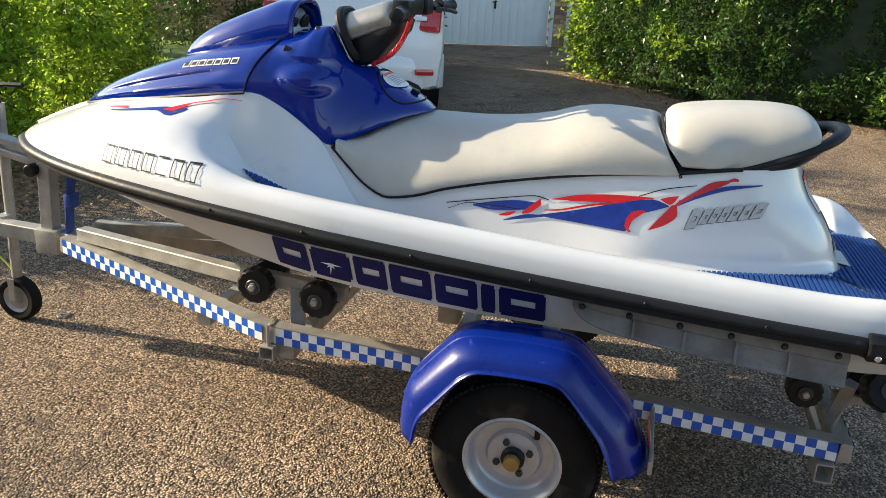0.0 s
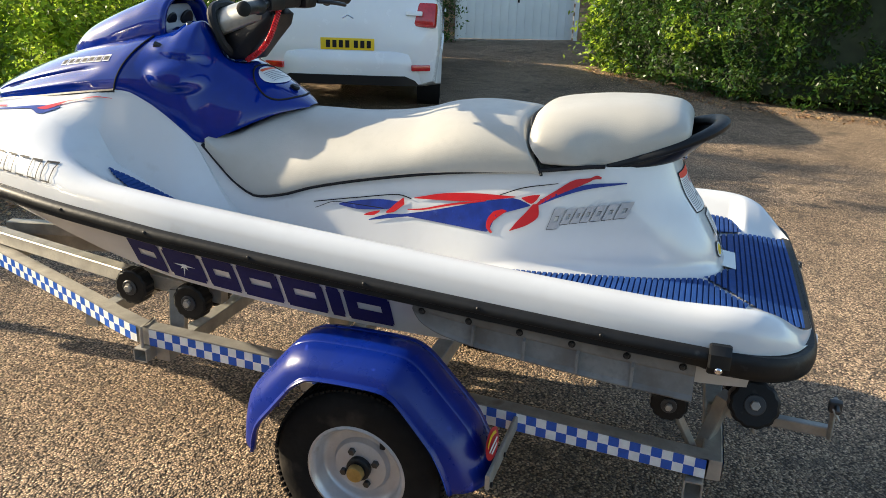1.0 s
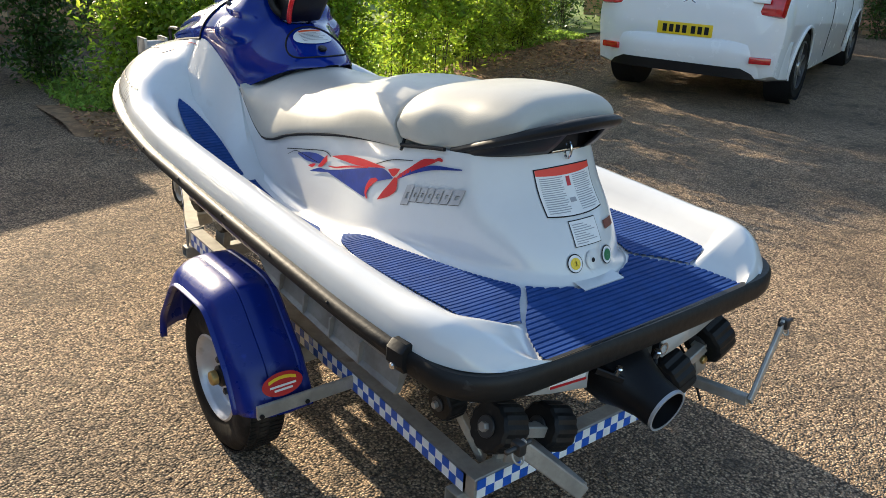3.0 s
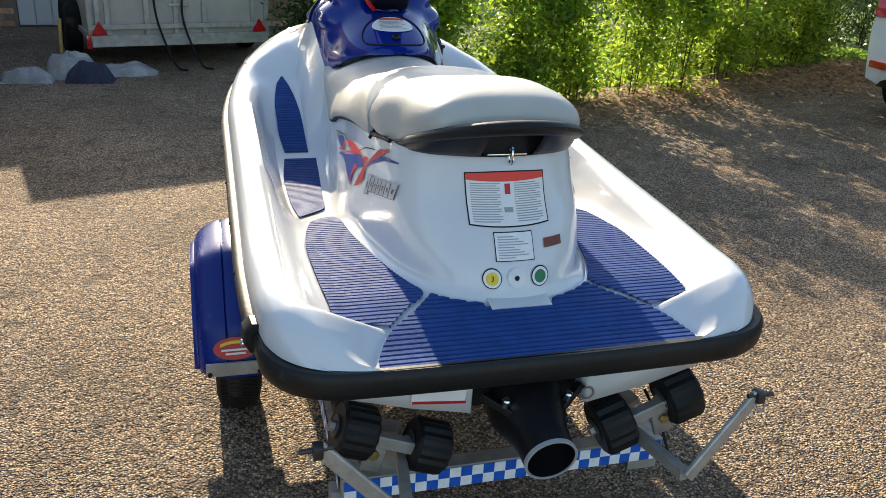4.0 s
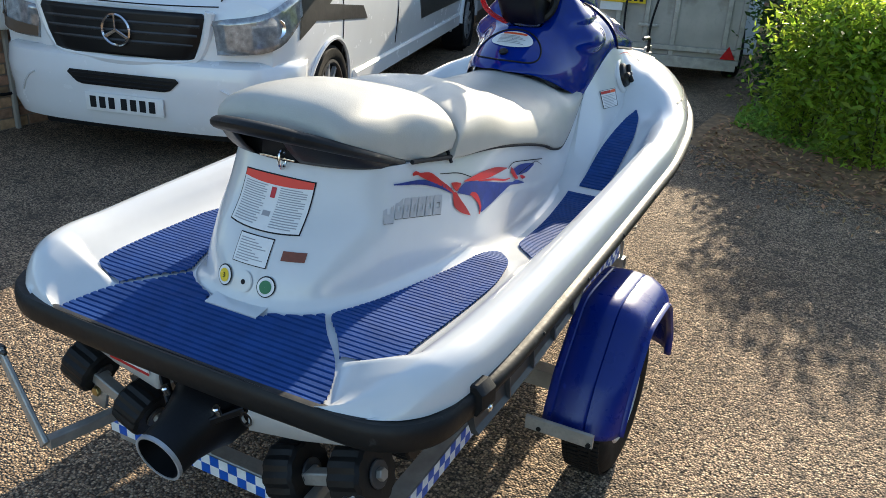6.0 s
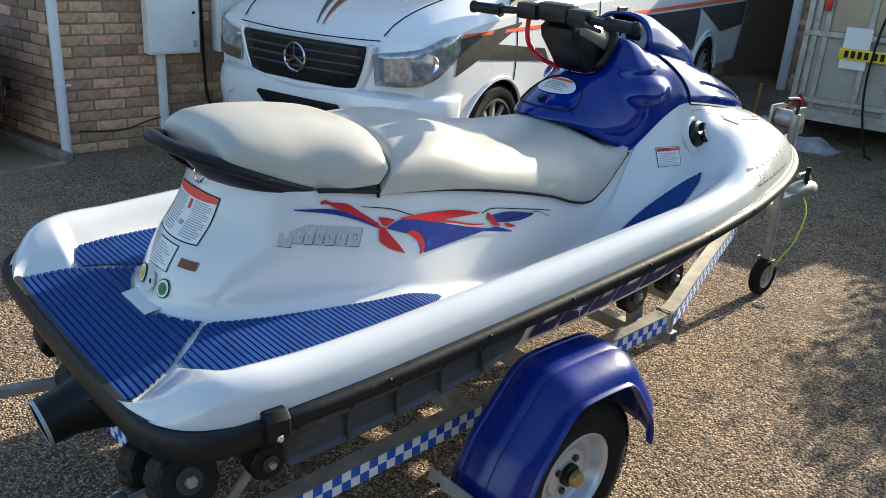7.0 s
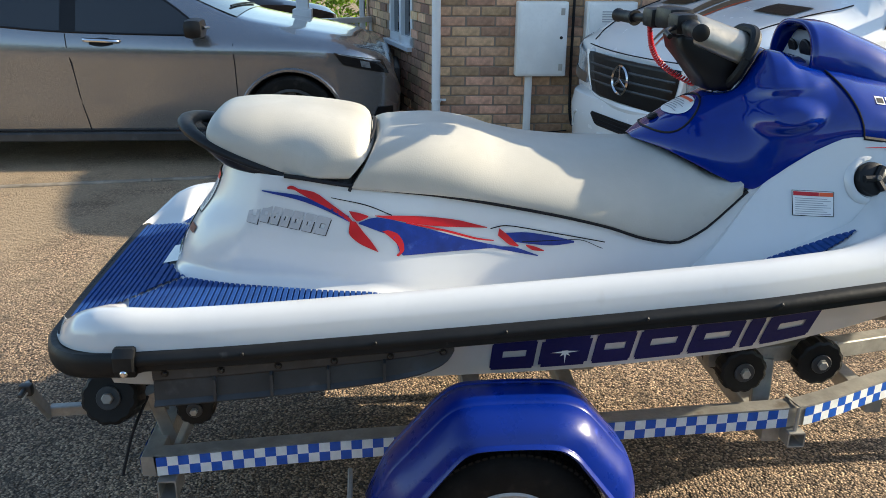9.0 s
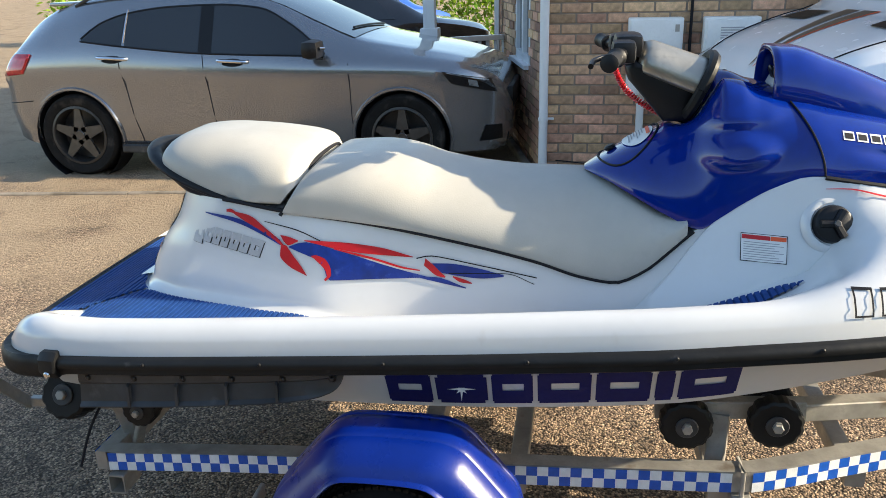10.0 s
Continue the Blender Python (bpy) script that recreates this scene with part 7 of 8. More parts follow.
def build_garage():
    g0, g1 = Vector((11.75, 3.0, 0)), Vector((12.72, 1.12, 0))
    d = (g1 - g0).normalized()
    o = Vector((-d.y, d.x, 0))
    o = -o if o.x > 0 else o
    z0 = 0.235
    at = lambda s, off, z: g0 + d * s + o * off + Vector((0, 0, z))
    L = (g1 - g0).length
    pieces = []
    for s0, s1, za, zb in ((-5.0, -0.06, -0.2, 3.6), (L + 0.06, L + 6, -0.2, 3.6), (-0.06, L + 0.06, z0 + 2.14, 3.6)):
        a, b = at(s0, 0, 0), at(s1, 0, 0)
        pieces.append(slab((a.x, a.y), (b.x, b.y), 0.25, za, zb))
    w = tagged(mesh("wall_garage", *join(*pieces), M_MORTAR, smooth=0), "red-brown brick garage wall", "wall", kind="structure")
    ORG[w] = Vector((0, 0, 0))
    hole = lambda s, z: 4.93 < s < 5.07 + L and z < z0 + 2.15
    a0 = at(-5.0, 0, 0)
    bricks_joined("brick_courses", w, a0, d, L + 11, 0.0, 3.6, M_BRICKI, hole)
    dr = tagged(new("garage_door_1"), "white up-and-over garage door with a black handle", "garage door", kind="structure")
    n = 14
    for k in range(n):
        s = L * (k + 0.5) / n
        p = at(s, -0.07, z0 + 1.07)
        mesh("panel", *box(p, (L / n - 0.0015, 0.02, 2.1), 0.006, Matrix.Rotation(math.atan2(d.y, d.x), 4, "Z")), M_DOOR, dr)
    for s in (-0.03, L + 0.03):
        mesh("door_frame", *box(at(s, -0.01, z0 + 1.06), (0.07, 0.08, 2.16), 0.005, Matrix.Rotation(math.atan2(d.y, d.x), 4, "Z")), M_UPVC, dr)
    hd = mesh("handle_plate", *box(at(L * 0.51, -0.05, z0 + 0.72), (0.035, 0.02, 0.14), 0.006, Matrix.Rotation(math.atan2(d.y, d.x), 4, "Z")), M_PLAST, dr, "black handle plate")
    mesh("handle", *beam(at(L * 0.51 - 0.06, -0.02, z0 + 0.76), at(L * 0.51 + 0.02, -0.02, z0 + 0.78), 0.02, 0.02), M_PLAST, dr)
    mesh("sill", *box(at(L / 2, 0.02, z0 + 0.0), (L + 0.1, 0.16, 0.03), 0.005, Matrix.Rotation(math.atan2(d.y, d.x), 4, "Z")), M_CONC, dr)
    dp = root("downpipe", at(L + 0.33, 0.06, z0), "white plastic downpipe on the garage", "downpipe")
    mesh("pipe", *cyl(at(L + 0.33, 0.06, z0 - 0.05), at(L + 0.33, 0.06, 3.4), 0.034, n=16), M_UPVC, dp)
    s = shrub((at(-0.35, 0.3, 0).x, at(-0.35, 0.3, 0).y), 0.75, 0.35, M_LEAFB, 77, 1300, "low dark green bush beside the garage door", bare=0.05)


# ---- vehicles ----
class Body:
    """A vehicle shell from stations along its length: y, half-width, sill, belt, top, half-width of the top."""

    def __init__(self, rows):
        self.f = [curve(*[(r[0], r[k]) for r in rows]) for k in range(1, 6)]
        self.y0, self.y1 = rows[0][0], rows[-1][0]

    def half(self, y):
        w, zs, zb, zt, wt = [f(y) for f in self.f]
        wt = min(wt, w - 0.02)
        return [(0, zs), (w - 0.14, zs), (w - 0.045, zs + 0.03), (w - 0.030, lerp(zs, zb, 0.22)), (w - 0.004, lerp(zs, zb, 0.56)), (w - 0.002, lerp(zs, zb, 0.72)), (w - 0.02, zb - 0.02), (w - 0.035, zb),
                (lerp(w - 0.035, wt, 0.55), lerp(zb, zt, 0.5)), (wt, lerp(zb, zt, 0.86)), (wt - 0.045, lerp(zb, zt, 0.965)), (wt * 0.7, zt), (wt * 0.35, zt + 0.008), (0, zt + 0.01)]

    def shell(self, n=70):
        rings = []
        for y in steps(self.y0, self.y1, n):
            h = self.half(y)
            rings.append([(x, y, z) for x, z in h] + [(-x, y, z) for x, z in h[-2:0:-1]])
        return loft(rings, closed=True, caps=True)

    def side(self, y, z):
        h = self.half(y)
        for (x0, z0), (x1, z1) in zip(h[2:], h[3:]):
            if z0 <= z <= z1 and z1 > z0:
                return lerp(x0, x1, (z - z0) / (z1 - z0))
        return h[9][0]

    def roof(self, y, x):
        h = self.half(y)
        for (x0, z0), (x1, z1) in zip(h[7:], h[8:]):
            if x1 <= abs(x) <= x0 and x0 > x1:
                return lerp(z1, z0, (abs(x) - x1) / (x0 - x1))
        return h[-1][1]

    def side_patch(self, s, lo, hi, off=0.005, n=8, k=5):
        """A patch on the flank between a lower and an upper edge, each ((y, z), (y, z))."""
        rows = []
        for t in steps(0, 1, k):
            a = [lerp(lo[0][i], hi[0][i], t) for i in (0, 1)]
            b = [lerp(lo[1][i], hi[1][i], t) for i in (0, 1)]
            rows.append([(s * (self.side(y, z) + off), y, z) for y, z in [(lerp(a[0], b[0], u), lerp(a[1], b[1], u)) for u in steps(0, 1, n)]])
        return loft(rows)

    def top_patch(self, y0, y1, x0, x1, off=0.006, n=9, k=6, narrow=1.0):
        rows = []
        for t in steps(0, 1, k):
            y = lerp(y0, y1, t)
            q = lerp(1.0, narrow, t)
            rows.append([(x * q, y, self.roof(y, x * q) + off) for x in steps(x0, x1, n)])
        return loft(rows)


def road_wheel(parent, x, y, r, w, s, rim_m, spokes, mark="wheel"):
    """A tyre and a spoked alloy rim, facing the side s."""
    c = Vector((x, y, r))
    rim = r * 0.70
    prof = [(rim, 0.02), (rim * 1.1, 0.002), (r * 0.93, 0.0), (r * 0.985, 0.02), (r, 0.05), (r, w - 0.05), (r * 0.985, w - 0.02), (r * 0.93, w), (rim * 1.1, w - 0.002), (rim, w - 0.02), (rim, 0.02)]
    c0 = c - Vector((s * w, 0, 0))
    ty = mesh("tyre", *lathe(c0, (s, 0, 0), prof, 44), M_TYRE, parent, "black car tyre")
    mesh("rim", *lathe(c0, (s, 0, 0), [(rim, 0.01), (rim * 1.03, w - 0.008), (rim * 0.95, w - 0.004), (rim * 0.92, w - 0.02), (rim * 0.9, w * 0.35), (0, w * 0.3)], 40), M_ALLOY, ty, "dark wheel barrel")
    for k in range(spokes):
        a = 2 * math.pi * k / spokes + 0.3
        u = Vector((0, math.cos(a), math.sin(a)))
        v = Vector((0, -math.sin(a), math.cos(a)))
        e = Vector((s * (w - 0.022), 0, 0))
        near, far, side = (0.10, 0.10, 0.0) if spokes > 6 else (0.24, 0.10, 0.10)
        p = [c0 + e + u * (rim * 0.12) + v * rim * near, c0 + e + u * (rim * 0.93) + v * rim * far, c0 + e + u * (rim * 0.93) - v * rim * side, c0 + e + u * (rim * 0.12) - v * rim * near]
        q = [i - Vector((s * 0.025, 0, 0)) for i in p]
        mesh("spoke", *loft([q, p], closed=True, caps=True), rim_m, ty, smooth=0)
    mesh("hub", *cyl(c0 + Vector((s * (w - 0.05), 0, 0)), c0 + Vector((s * (w - 0.012), 0, 0)), rim * 0.17, n=18, bevel=0.004), rim_m, ty)
    return ty


def arches(ys, r, half_w, depth=0.26):
    out = []
    for y in ys:
        for s in (1, -1):
            out.append(cyl((s * (half_w - depth), y, r * 0.98), (s * (half_w + 0.2), y, r * 0.98), r * 1.13, n=40))
    return out


def strip(pts, w, parent, name, m, label="", smooth=0):
    return mesh(name, *tube(pts, w, 6), m, parent, label)


def car_common(ob, body, m, wheels, r, rim_m, spokes, tw=0.215, smooth=32):
    sh = mesh("body", *body.shell(), m, ob, smooth=smooth)
    cut(sh, arches(wheels, r, body.f[0](wheels[0])))
    for s in (1, -1):
        for y in wheels:
            wx = body.f[0](y) - 0.012
            road_wheel(ob, s * wx, y, r, tw, s, rim_m, spokes)
            mesh("arch_liner", *lathe((s * (wx - 0.24), y, r * 0.98), (s, 0, 0), [(0, 0.0), (r * 1.125, 0.0), (r * 1.125, 0.235)], 30), M_DARKV, sh)
            ring = [(s * (body.side(y + r * 1.15 * math.cos(a), max(0.25, r * 0.98 + r * 1.15 * math.sin(a))) + 0.004), y + r * 1.15 * math.cos(a), r * 0.98 + r * 1.15 * math.sin(a)) for a in steps(-0.25, math.pi + 0.25, 24)]
            mesh("arch_lip", *tube(ring, 0.016, 6), m, sh)
    return sh


def plate(parent, c, w, h, m, turn_x=0, back=False):
    p = mesh("number_plate", *box(c, (w, 0.012, h), 0.004), m, parent, "number plate with plain bars")
    for k in range(7):
        x = c[0] + (k - 3) * w * 0.12 + (0.02 if k > 3 else 0)
        mesh("plate_bar", *box((x, c[1] + (-0.008 if back else 0.008), c[2]), (w * 0.075, 0.004, h * 0.62)), M_DARKV, p)
    return p


class CreasedBody(Body):
    """A shell whose flank breaks along a sharp shoulder crease and a lower swage line."""

    def half(self, y):
        w, zs, zb, zt, wt = [f(y) for f in self.f]
        wt = min(wt, w - 0.05)
        zc = min(0.872, zb - 0.06)
        return [(0, zs), (w - 0.14, zs), (w - 0.06, zs + 0.03), (w - 0.045, lerp(zs, zc, 0.22)), (w - 0.012, lerp(zs, zc, 0.46)), (w - 0.026, lerp(zs, zc, 0.88)), (w, zc), (w - 0.045, zb),
                (lerp(w - 0.05, wt, 0.55), lerp(zb, zt, 0.5)), (wt, lerp(zb, zt, 0.86)), (wt - 0.045, lerp(zb, zt, 0.965)), (wt * 0.7, zt), (wt * 0.35, zt + 0.008), (0, zt + 0.01)]


def grey_car():
    ob = root("hatchback_car", (-4.86, -2.83, 0), "dark metallic grey hatchback parked by the house", "car", turn=0)
    b = CreasedBody([(-2.12, 0.62, 0.46, 0.70, 0.76, 0.5), (-2.06, 0.77, 0.34, 0.86, 0.96, 0.56), (-1.95, 0.85, 0.26, 0.97, 1.12, 0.58), (-1.78, 0.885, 0.23, 1.05, 1.27, 0.59), (-1.55, 0.90, 0.21, 1.08, 1.38, 0.60), (-1.25, 0.905, 0.2, 1.085, 1.44, 0.63), (-0.88, 0.905, 0.2, 1.05, 1.465, 0.65),
                     (-0.2, 0.905, 0.2, 0.995, 1.475, 0.66), (0.25, 0.905, 0.2, 0.98, 1.43, 0.66), (0.70, 0.905, 0.2, 0.965, 1.25, 0.67), (1.05, 0.90, 0.2, 0.96, 1.10, 0.69), (1.3, 0.90, 0.2, 0.955, 1.05, 0.66), (1.85, 0.875, 0.2, 0.905, 0.955, 0.58),
                     (2.08, 0.80, 0.2, 0.84, 0.875, 0.5), (2.2, 0.68, 0.22, 0.72, 0.76, 0.45), (2.26, 0.52, 0.3, 0.55, 0.58, 0.35)])
    sh = car_common(ob, b, M_GCAR, (-1.38, 1.42), 0.345, M_SPOKE, 5, smooth=55)
    lo = curve((-1.27, 1.118), (-0.88, 1.072), (-0.2, 1.014), (0.8, 0.985))
    hi = curve((-1.27, 1.125), (-1.12, 1.245), (-0.88, 1.325), (-0.5, 1.37), (-0.1, 1.38), (0.25, 1.35), (0.5, 1.23), (0.82, 0.995))
    for s in (1, -1):
        def glazing(name, y0, y1, off, m, label, n=14):
            ys = steps(y0, y1, n)
            return mesh(name, *loft([[(s * (b.side(y, lerp(lo(y), hi(y), t)) + off), y, lerp(lo(y), hi(y), t)) for y in ys] for t in steps(0, 1, 7)]), m, sh, label)
        glazing("side_window", -1.25, -0.90, 0.005, M_GLASS, "dark quarter glass")
        glazing("side_window", -0.87, -0.23, 0.005, M_GLASS, "dark rear door glass")
        glazing("side_window", -0.13, 0.80, 0.005, M_GLASS, "dark front door glass")
        glazing("door_pillar", -0.235, -0.125, 0.008, M_PLAST, "black window pillar", 4)
        strip([(s * (b.side(-0.885, z) + 0.004), -0.885 + 0.02 * (z - 1.1), z) for z in steps(1.10, 1.35, 6)], 0.009, sh, "glass_divider", M_CHROME)
        strip([(s * (b.side(y, hi(y)) + 0.003), y, hi(y)) for y in steps(-1.26, 0.81, 30)], 0.009, sh, "window_trim", M_PLAST)
        strip([(s * (b.side(y, lo(y)) + 0.003), y, lo(y)) for y in steps(-1.26, 0.81, 24)], 0.008, sh, "belt_trim", M_PLAST)
        for y0, y1 in ((-0.20, -0.10), (1.01, 1.03), (-0.93, -0.80)):
            strip([(s * (b.side(lerp(y0, y1, t), z) + 0.001), lerp(y0, y1, t), z) for t, z in [(k / 8, lerp(1.0 if y0 < 0.5 else 0.93, 0.28, k / 8)) for k in range(9)]], 0.0035, sh, "door_seam", M_DARKV)
        mesh("sill_trim", *beam((s * 0.865, -1.0, 0.235), (s * 0.865, 1.0, 0.235), 0.035, 0.07, 0.012), M_GREYPL, sh, "dull grey sill")
        strip([(s * 0.868, y, 0.285) for y in steps(-1.0, 1.0, 8)], 0.006, sh, "sill_seam", M_DARKV)
        for y, z in ((-0.98, 0.985), (0.06, 0.955)):
            e = b.side(y, z) + 0.02
            hd = mesh("door_handle", *tube(smooth_path([(s * (e - 0.03), y - 0.13, z + 0.006), (s * e, y - 0.10, z + 0.004), (s * (e + 0.008), y, z), (s * e, y + 0.10, z - 0.006), (s * (e - 0.03), y + 0.13, z - 0.008)], 4), 0.019, 8, flat=0.8), M_CHROME, sh, "chrome-edged door handle")
            # dark patch paints the shade behind the handle
            mesh("handle_cup", *loft([[(s * (b.side(y + q * 0.085, z - 0.012 + k) + 0.003), y + q * 0.085, z - 0.012 + k * (1 - 0.5 * q * q)) for q in steps(-1, 1, 9)] for k in (-0.032, 0.0, 0.03)]), M_DARKV, hd, "dark handle recess")
        mir = mesh("wing_mirror", *box((s * 0.985, 0.77, 1.05), (0.22, 0.14, 0.14), 0.05), M_PLAST, sh, "black wing mirror")
        mesh("mirror_foot", *beam((s * 0.84, 0.77, 1.02), (s * 0.95, 0.77, 1.045), 0.07, 0.035, 0.01), M_PLAST, mir)
        mesh("indicator", *beam((s * 1.02, 0.872, 1.06), (s * 1.055, 0.845, 1.062), 0.03, 0.02, 0.006), M_CHROME, mir)
        hl = mesh("headlight", *b.side_patch(s, ((1.82, 0.77), (2.17, 0.69)), ((1.75, 0.865), (2.12, 0.80)), 0.008, 12), M_BLACKCAR, sh, "dark glass headlight")
        mesh("lamp_strip", *b.side_patch(s, ((1.80, 0.848), (2.11, 0.785)), ((1.78, 0.858), (2.10, 0.797)), 0.012, 12, 3), M_LAMP, hl, "bright lamp strip")
        mesh("lamp_bowl", *b.side_patch(s, ((1.96, 0.755), (2.03, 0.74)), ((1.95, 0.805), (2.02, 0.79)), 0.012, 6), M_LAMP, hl)
        mesh("side_intake", *b.side_patch(s, ((2.03, 0.31), (2.2, 0.31)), ((2.08, 0.44), (2.2, 0.43)), 0.008), M_PLAST, sh, "black side intake")
        tl = mesh("tail_lamp", *b.side_patch(s, ((-2.06, 0.83), (-1.80, 0.86)), ((-2.02, 1.02), (-1.72, 1.02)), 0.012, 10), M_REDLAMP, sh, "red tail lamp")
        solid(tl, 0.01)
        strip([(s * (b.side(y, 0.62) + 0.001), y, 0.62 + 0.10 * (y + 1.9)) for y in steps(-2.08, -1.76, 8)], 0.0035, sh, "bumper_seam", M_DARKV)
        mesh("roof_rail", *tube([(s * 0.60, y, b.roof(y, 0.60) + (0.03 if -1.3 < y < 0.1 else 0.0)) for y in steps(-1.4, 0.2, 14)], 0.015, 8), M_ALLOY, sh)
    mesh("windscreen", *b.top_patch(0.30, 1.02, -0.6, 0.6, narrow=1.08), M_GLASS, sh)
    mesh("wiper", *tube([(-0.55 + 0.9 * t, 0.98 - 0.05 * t, b.roof(0.98 - 0.05 * t, -0.55 + 0.9 * t) + 0.02) for t in steps(0, 1, 8)], 0.009, 6), M_PLAST, sh)
    mesh("rear_screen", *b.top_patch(-1.96, -1.58, -0.52, 0.52), M_GLASS, sh)
    mesh("roof_spoiler", *box((0, -1.56, 1.40), (1.12, 0.22, 0.03), 0.012), M_GCAR, sh)
    mesh("grille", *box((0, 2.24, 0.60), (0.8, 0.05, 0.18), 0.02), M_PLAST, sh)
    mesh("lower_intake", *box((0, 2.21, 0.33), (1.1, 0.06, 0.12), 0.02), M_PLAST, sh)
    return ob


def white_mpv():
    ob = root("people_carrier", (7.14, 2.78, ground_z(7.14, 0)), "white people carrier parked tail-out on the drive", "car", turn=-72.6)
    b = Body([(-2.24, 0.70, 0.42, 0.66, 0.72, 0.6), (-2.22, 0.82, 0.34, 0.80, 0.88, 0.66), (-2.16, 0.885, 0.27, 0.93, 1.08, 0.68), (-2.06, 0.905, 0.24, 0.99, 1.38, 0.66), (-1.9, 0.91, 0.22, 1.0, 1.54, 0.66), (-1.5, 0.915, 0.2, 1.0, 1.62, 0.67), (0.0, 0.915, 0.2, 0.98, 1.64, 0.68),
              (0.6, 0.915, 0.2, 0.97, 1.57, 0.68), (1.1, 0.91, 0.2, 0.96, 1.33, 0.7), (1.5, 0.90, 0.2, 0.95, 1.08, 0.68), (1.9, 0.87, 0.2, 0.87, 0.94, 0.6), (2.2, 0.76, 0.22, 0.7, 0.76, 0.5), (2.32, 0.5, 0.3, 0.5, 0.54, 0.3)])
    sh = car_common(ob, b, M_WCAR, (-1.40, 1.40), 0.325, M_BRIGHTALLOY, 7)
    for s in (1, -1):
        mesh("side_window", *b.side_patch(s, ((-0.25, 1.01), (0.75, 0.99)), ((-0.2, 1.5), (0.5, 1.5))), M_GLASS, sh, "dark door glass")
        mesh("side_window", *b.side_patch(s, ((-1.25, 1.02), (-0.32, 1.01)), ((-1.2, 1.5), (-0.28, 1.5))), M_GLASS, sh, "dark door glass")
        mesh("side_window", *b.side_patch(s, ((-1.88, 1.05), (-1.32, 1.03)), ((-1.72, 1.46), (-1.28, 1.49))), M_GLASS, sh, "dark quarter glass")
        mesh("wing_mirror", *box((s * 1.0, 0.85, 1.04), (0.18, 0.11, 0.14), 0.035), M_WCAR, sh, "white wing mirror")
        mesh("door_handle", *beam((s * 0.935, -0.75, 0.9), (s * 0.935, -0.58, 0.9), 0.02, 0.03, 0.008), M_WCAR, sh)
        for y in (-0.3, 0.78):
            strip([(s * (b.side(y, z) + 0.001), y, z) for z in steps(0.3, 0.98, 9)], 0.004, sh, "door_seam", M_DARKV)
        # C-shaped tail lamp: two red arms round a clear middle
        lamp_ = mesh("tail_lamp", *box((s * 0.705, -2.152, 0.925), (0.31, 0.10, 0.235), 0.03, Euler((radians(-14), 0, radians(-13 * s))).to_matrix().to_4x4()), M_REDLAMP, sh, "red wrap-round tail lamp")
        mesh("lamp_bar", *box((s * 0.640, -2.216, 0.945), (0.16, 0.03, 0.045), 0.01, Euler((radians(-14), 0, radians(-13 * s))).to_matrix().to_4x4()), M_WCAR, lamp_)
        mesh("rear_reflector", *box((s * 0.71, -2.222, 0.435), (0.19, 0.05, 0.06), 0.012, Euler((0, 0, radians(18 * s))).to_matrix().to_4x4()), M_REDLAMP, sh, "red bumper reflector")
        strip([(s * (0.62 - 0.02 * k), -2.235 + 0.008 * k, 0.60 + 0.045 * k) for k in range(7)], 0.004, sh, "tailgate_seam", M_DARKV)
    mesh("rear_screen", *b.top_patch(-2.153, -1.93, -0.58, 0.58, 0.01, narrow=0.97), M_GLASS, sh, "dark rear screen")
    bp = mesh("rear_bumper", *loft([[(x * 0.915, -2.262 - k + 0.26 * abs(x) ** 5, z) for x in steps(-1, 1, 25)] for k, z in ((-0.06, 0.25), (-0.01, 0.27), (0.012, 0.36), (0.02, 0.46), (0.008, 0.56), (-0.03, 0.60))]), M_WCAR, sh, "white moulded rear bumper")
    solid(bp, 0.02)
    mesh("rear_valance", *loft([[(x * w, -2.283 + 0.26 * abs(x * w / 0.915) ** 5, z) for x in steps(-1, 1, 17)] for w, z in ((0.70, 0.262), (0.66, 0.31), (0.56, 0.355))]), M_PLAST, bp, "black lower bumper")
    mesh("underbody", *box((0, 0, 0.27), (1.5, 4.0, 0.1), 0.03), M_DARKV, sh)
    mesh("number_plate_recess", *box((0, -2.222, 0.70), (0.80, 0.02, 0.13), 0.01), M_WCAR, sh)
    plate(sh, (0, -2.24, 0.645), 0.52, 0.111, M_YELLOW, back=True)
    strip([(x, -2.243 + 0.02 * (x / 0.5) ** 2, 0.57) for x in steps(-0.6, 0.6, 12)], 0.004, sh, "bumper_seam", M_DARKV)
    for k in (0, 1):
        strip([(-0.055, -2.205 + 0.012 * k, 0.880 + 0.035 * k), (0, -2.20 + 0.012 * k, 0.912 + 0.035 * k), (0.055, -2.205 + 0.012 * k, 0.880 + 0.035 * k)], 0.007, sh, "badge", M_CHROME, "plain chrome chevron badge")
    return ob


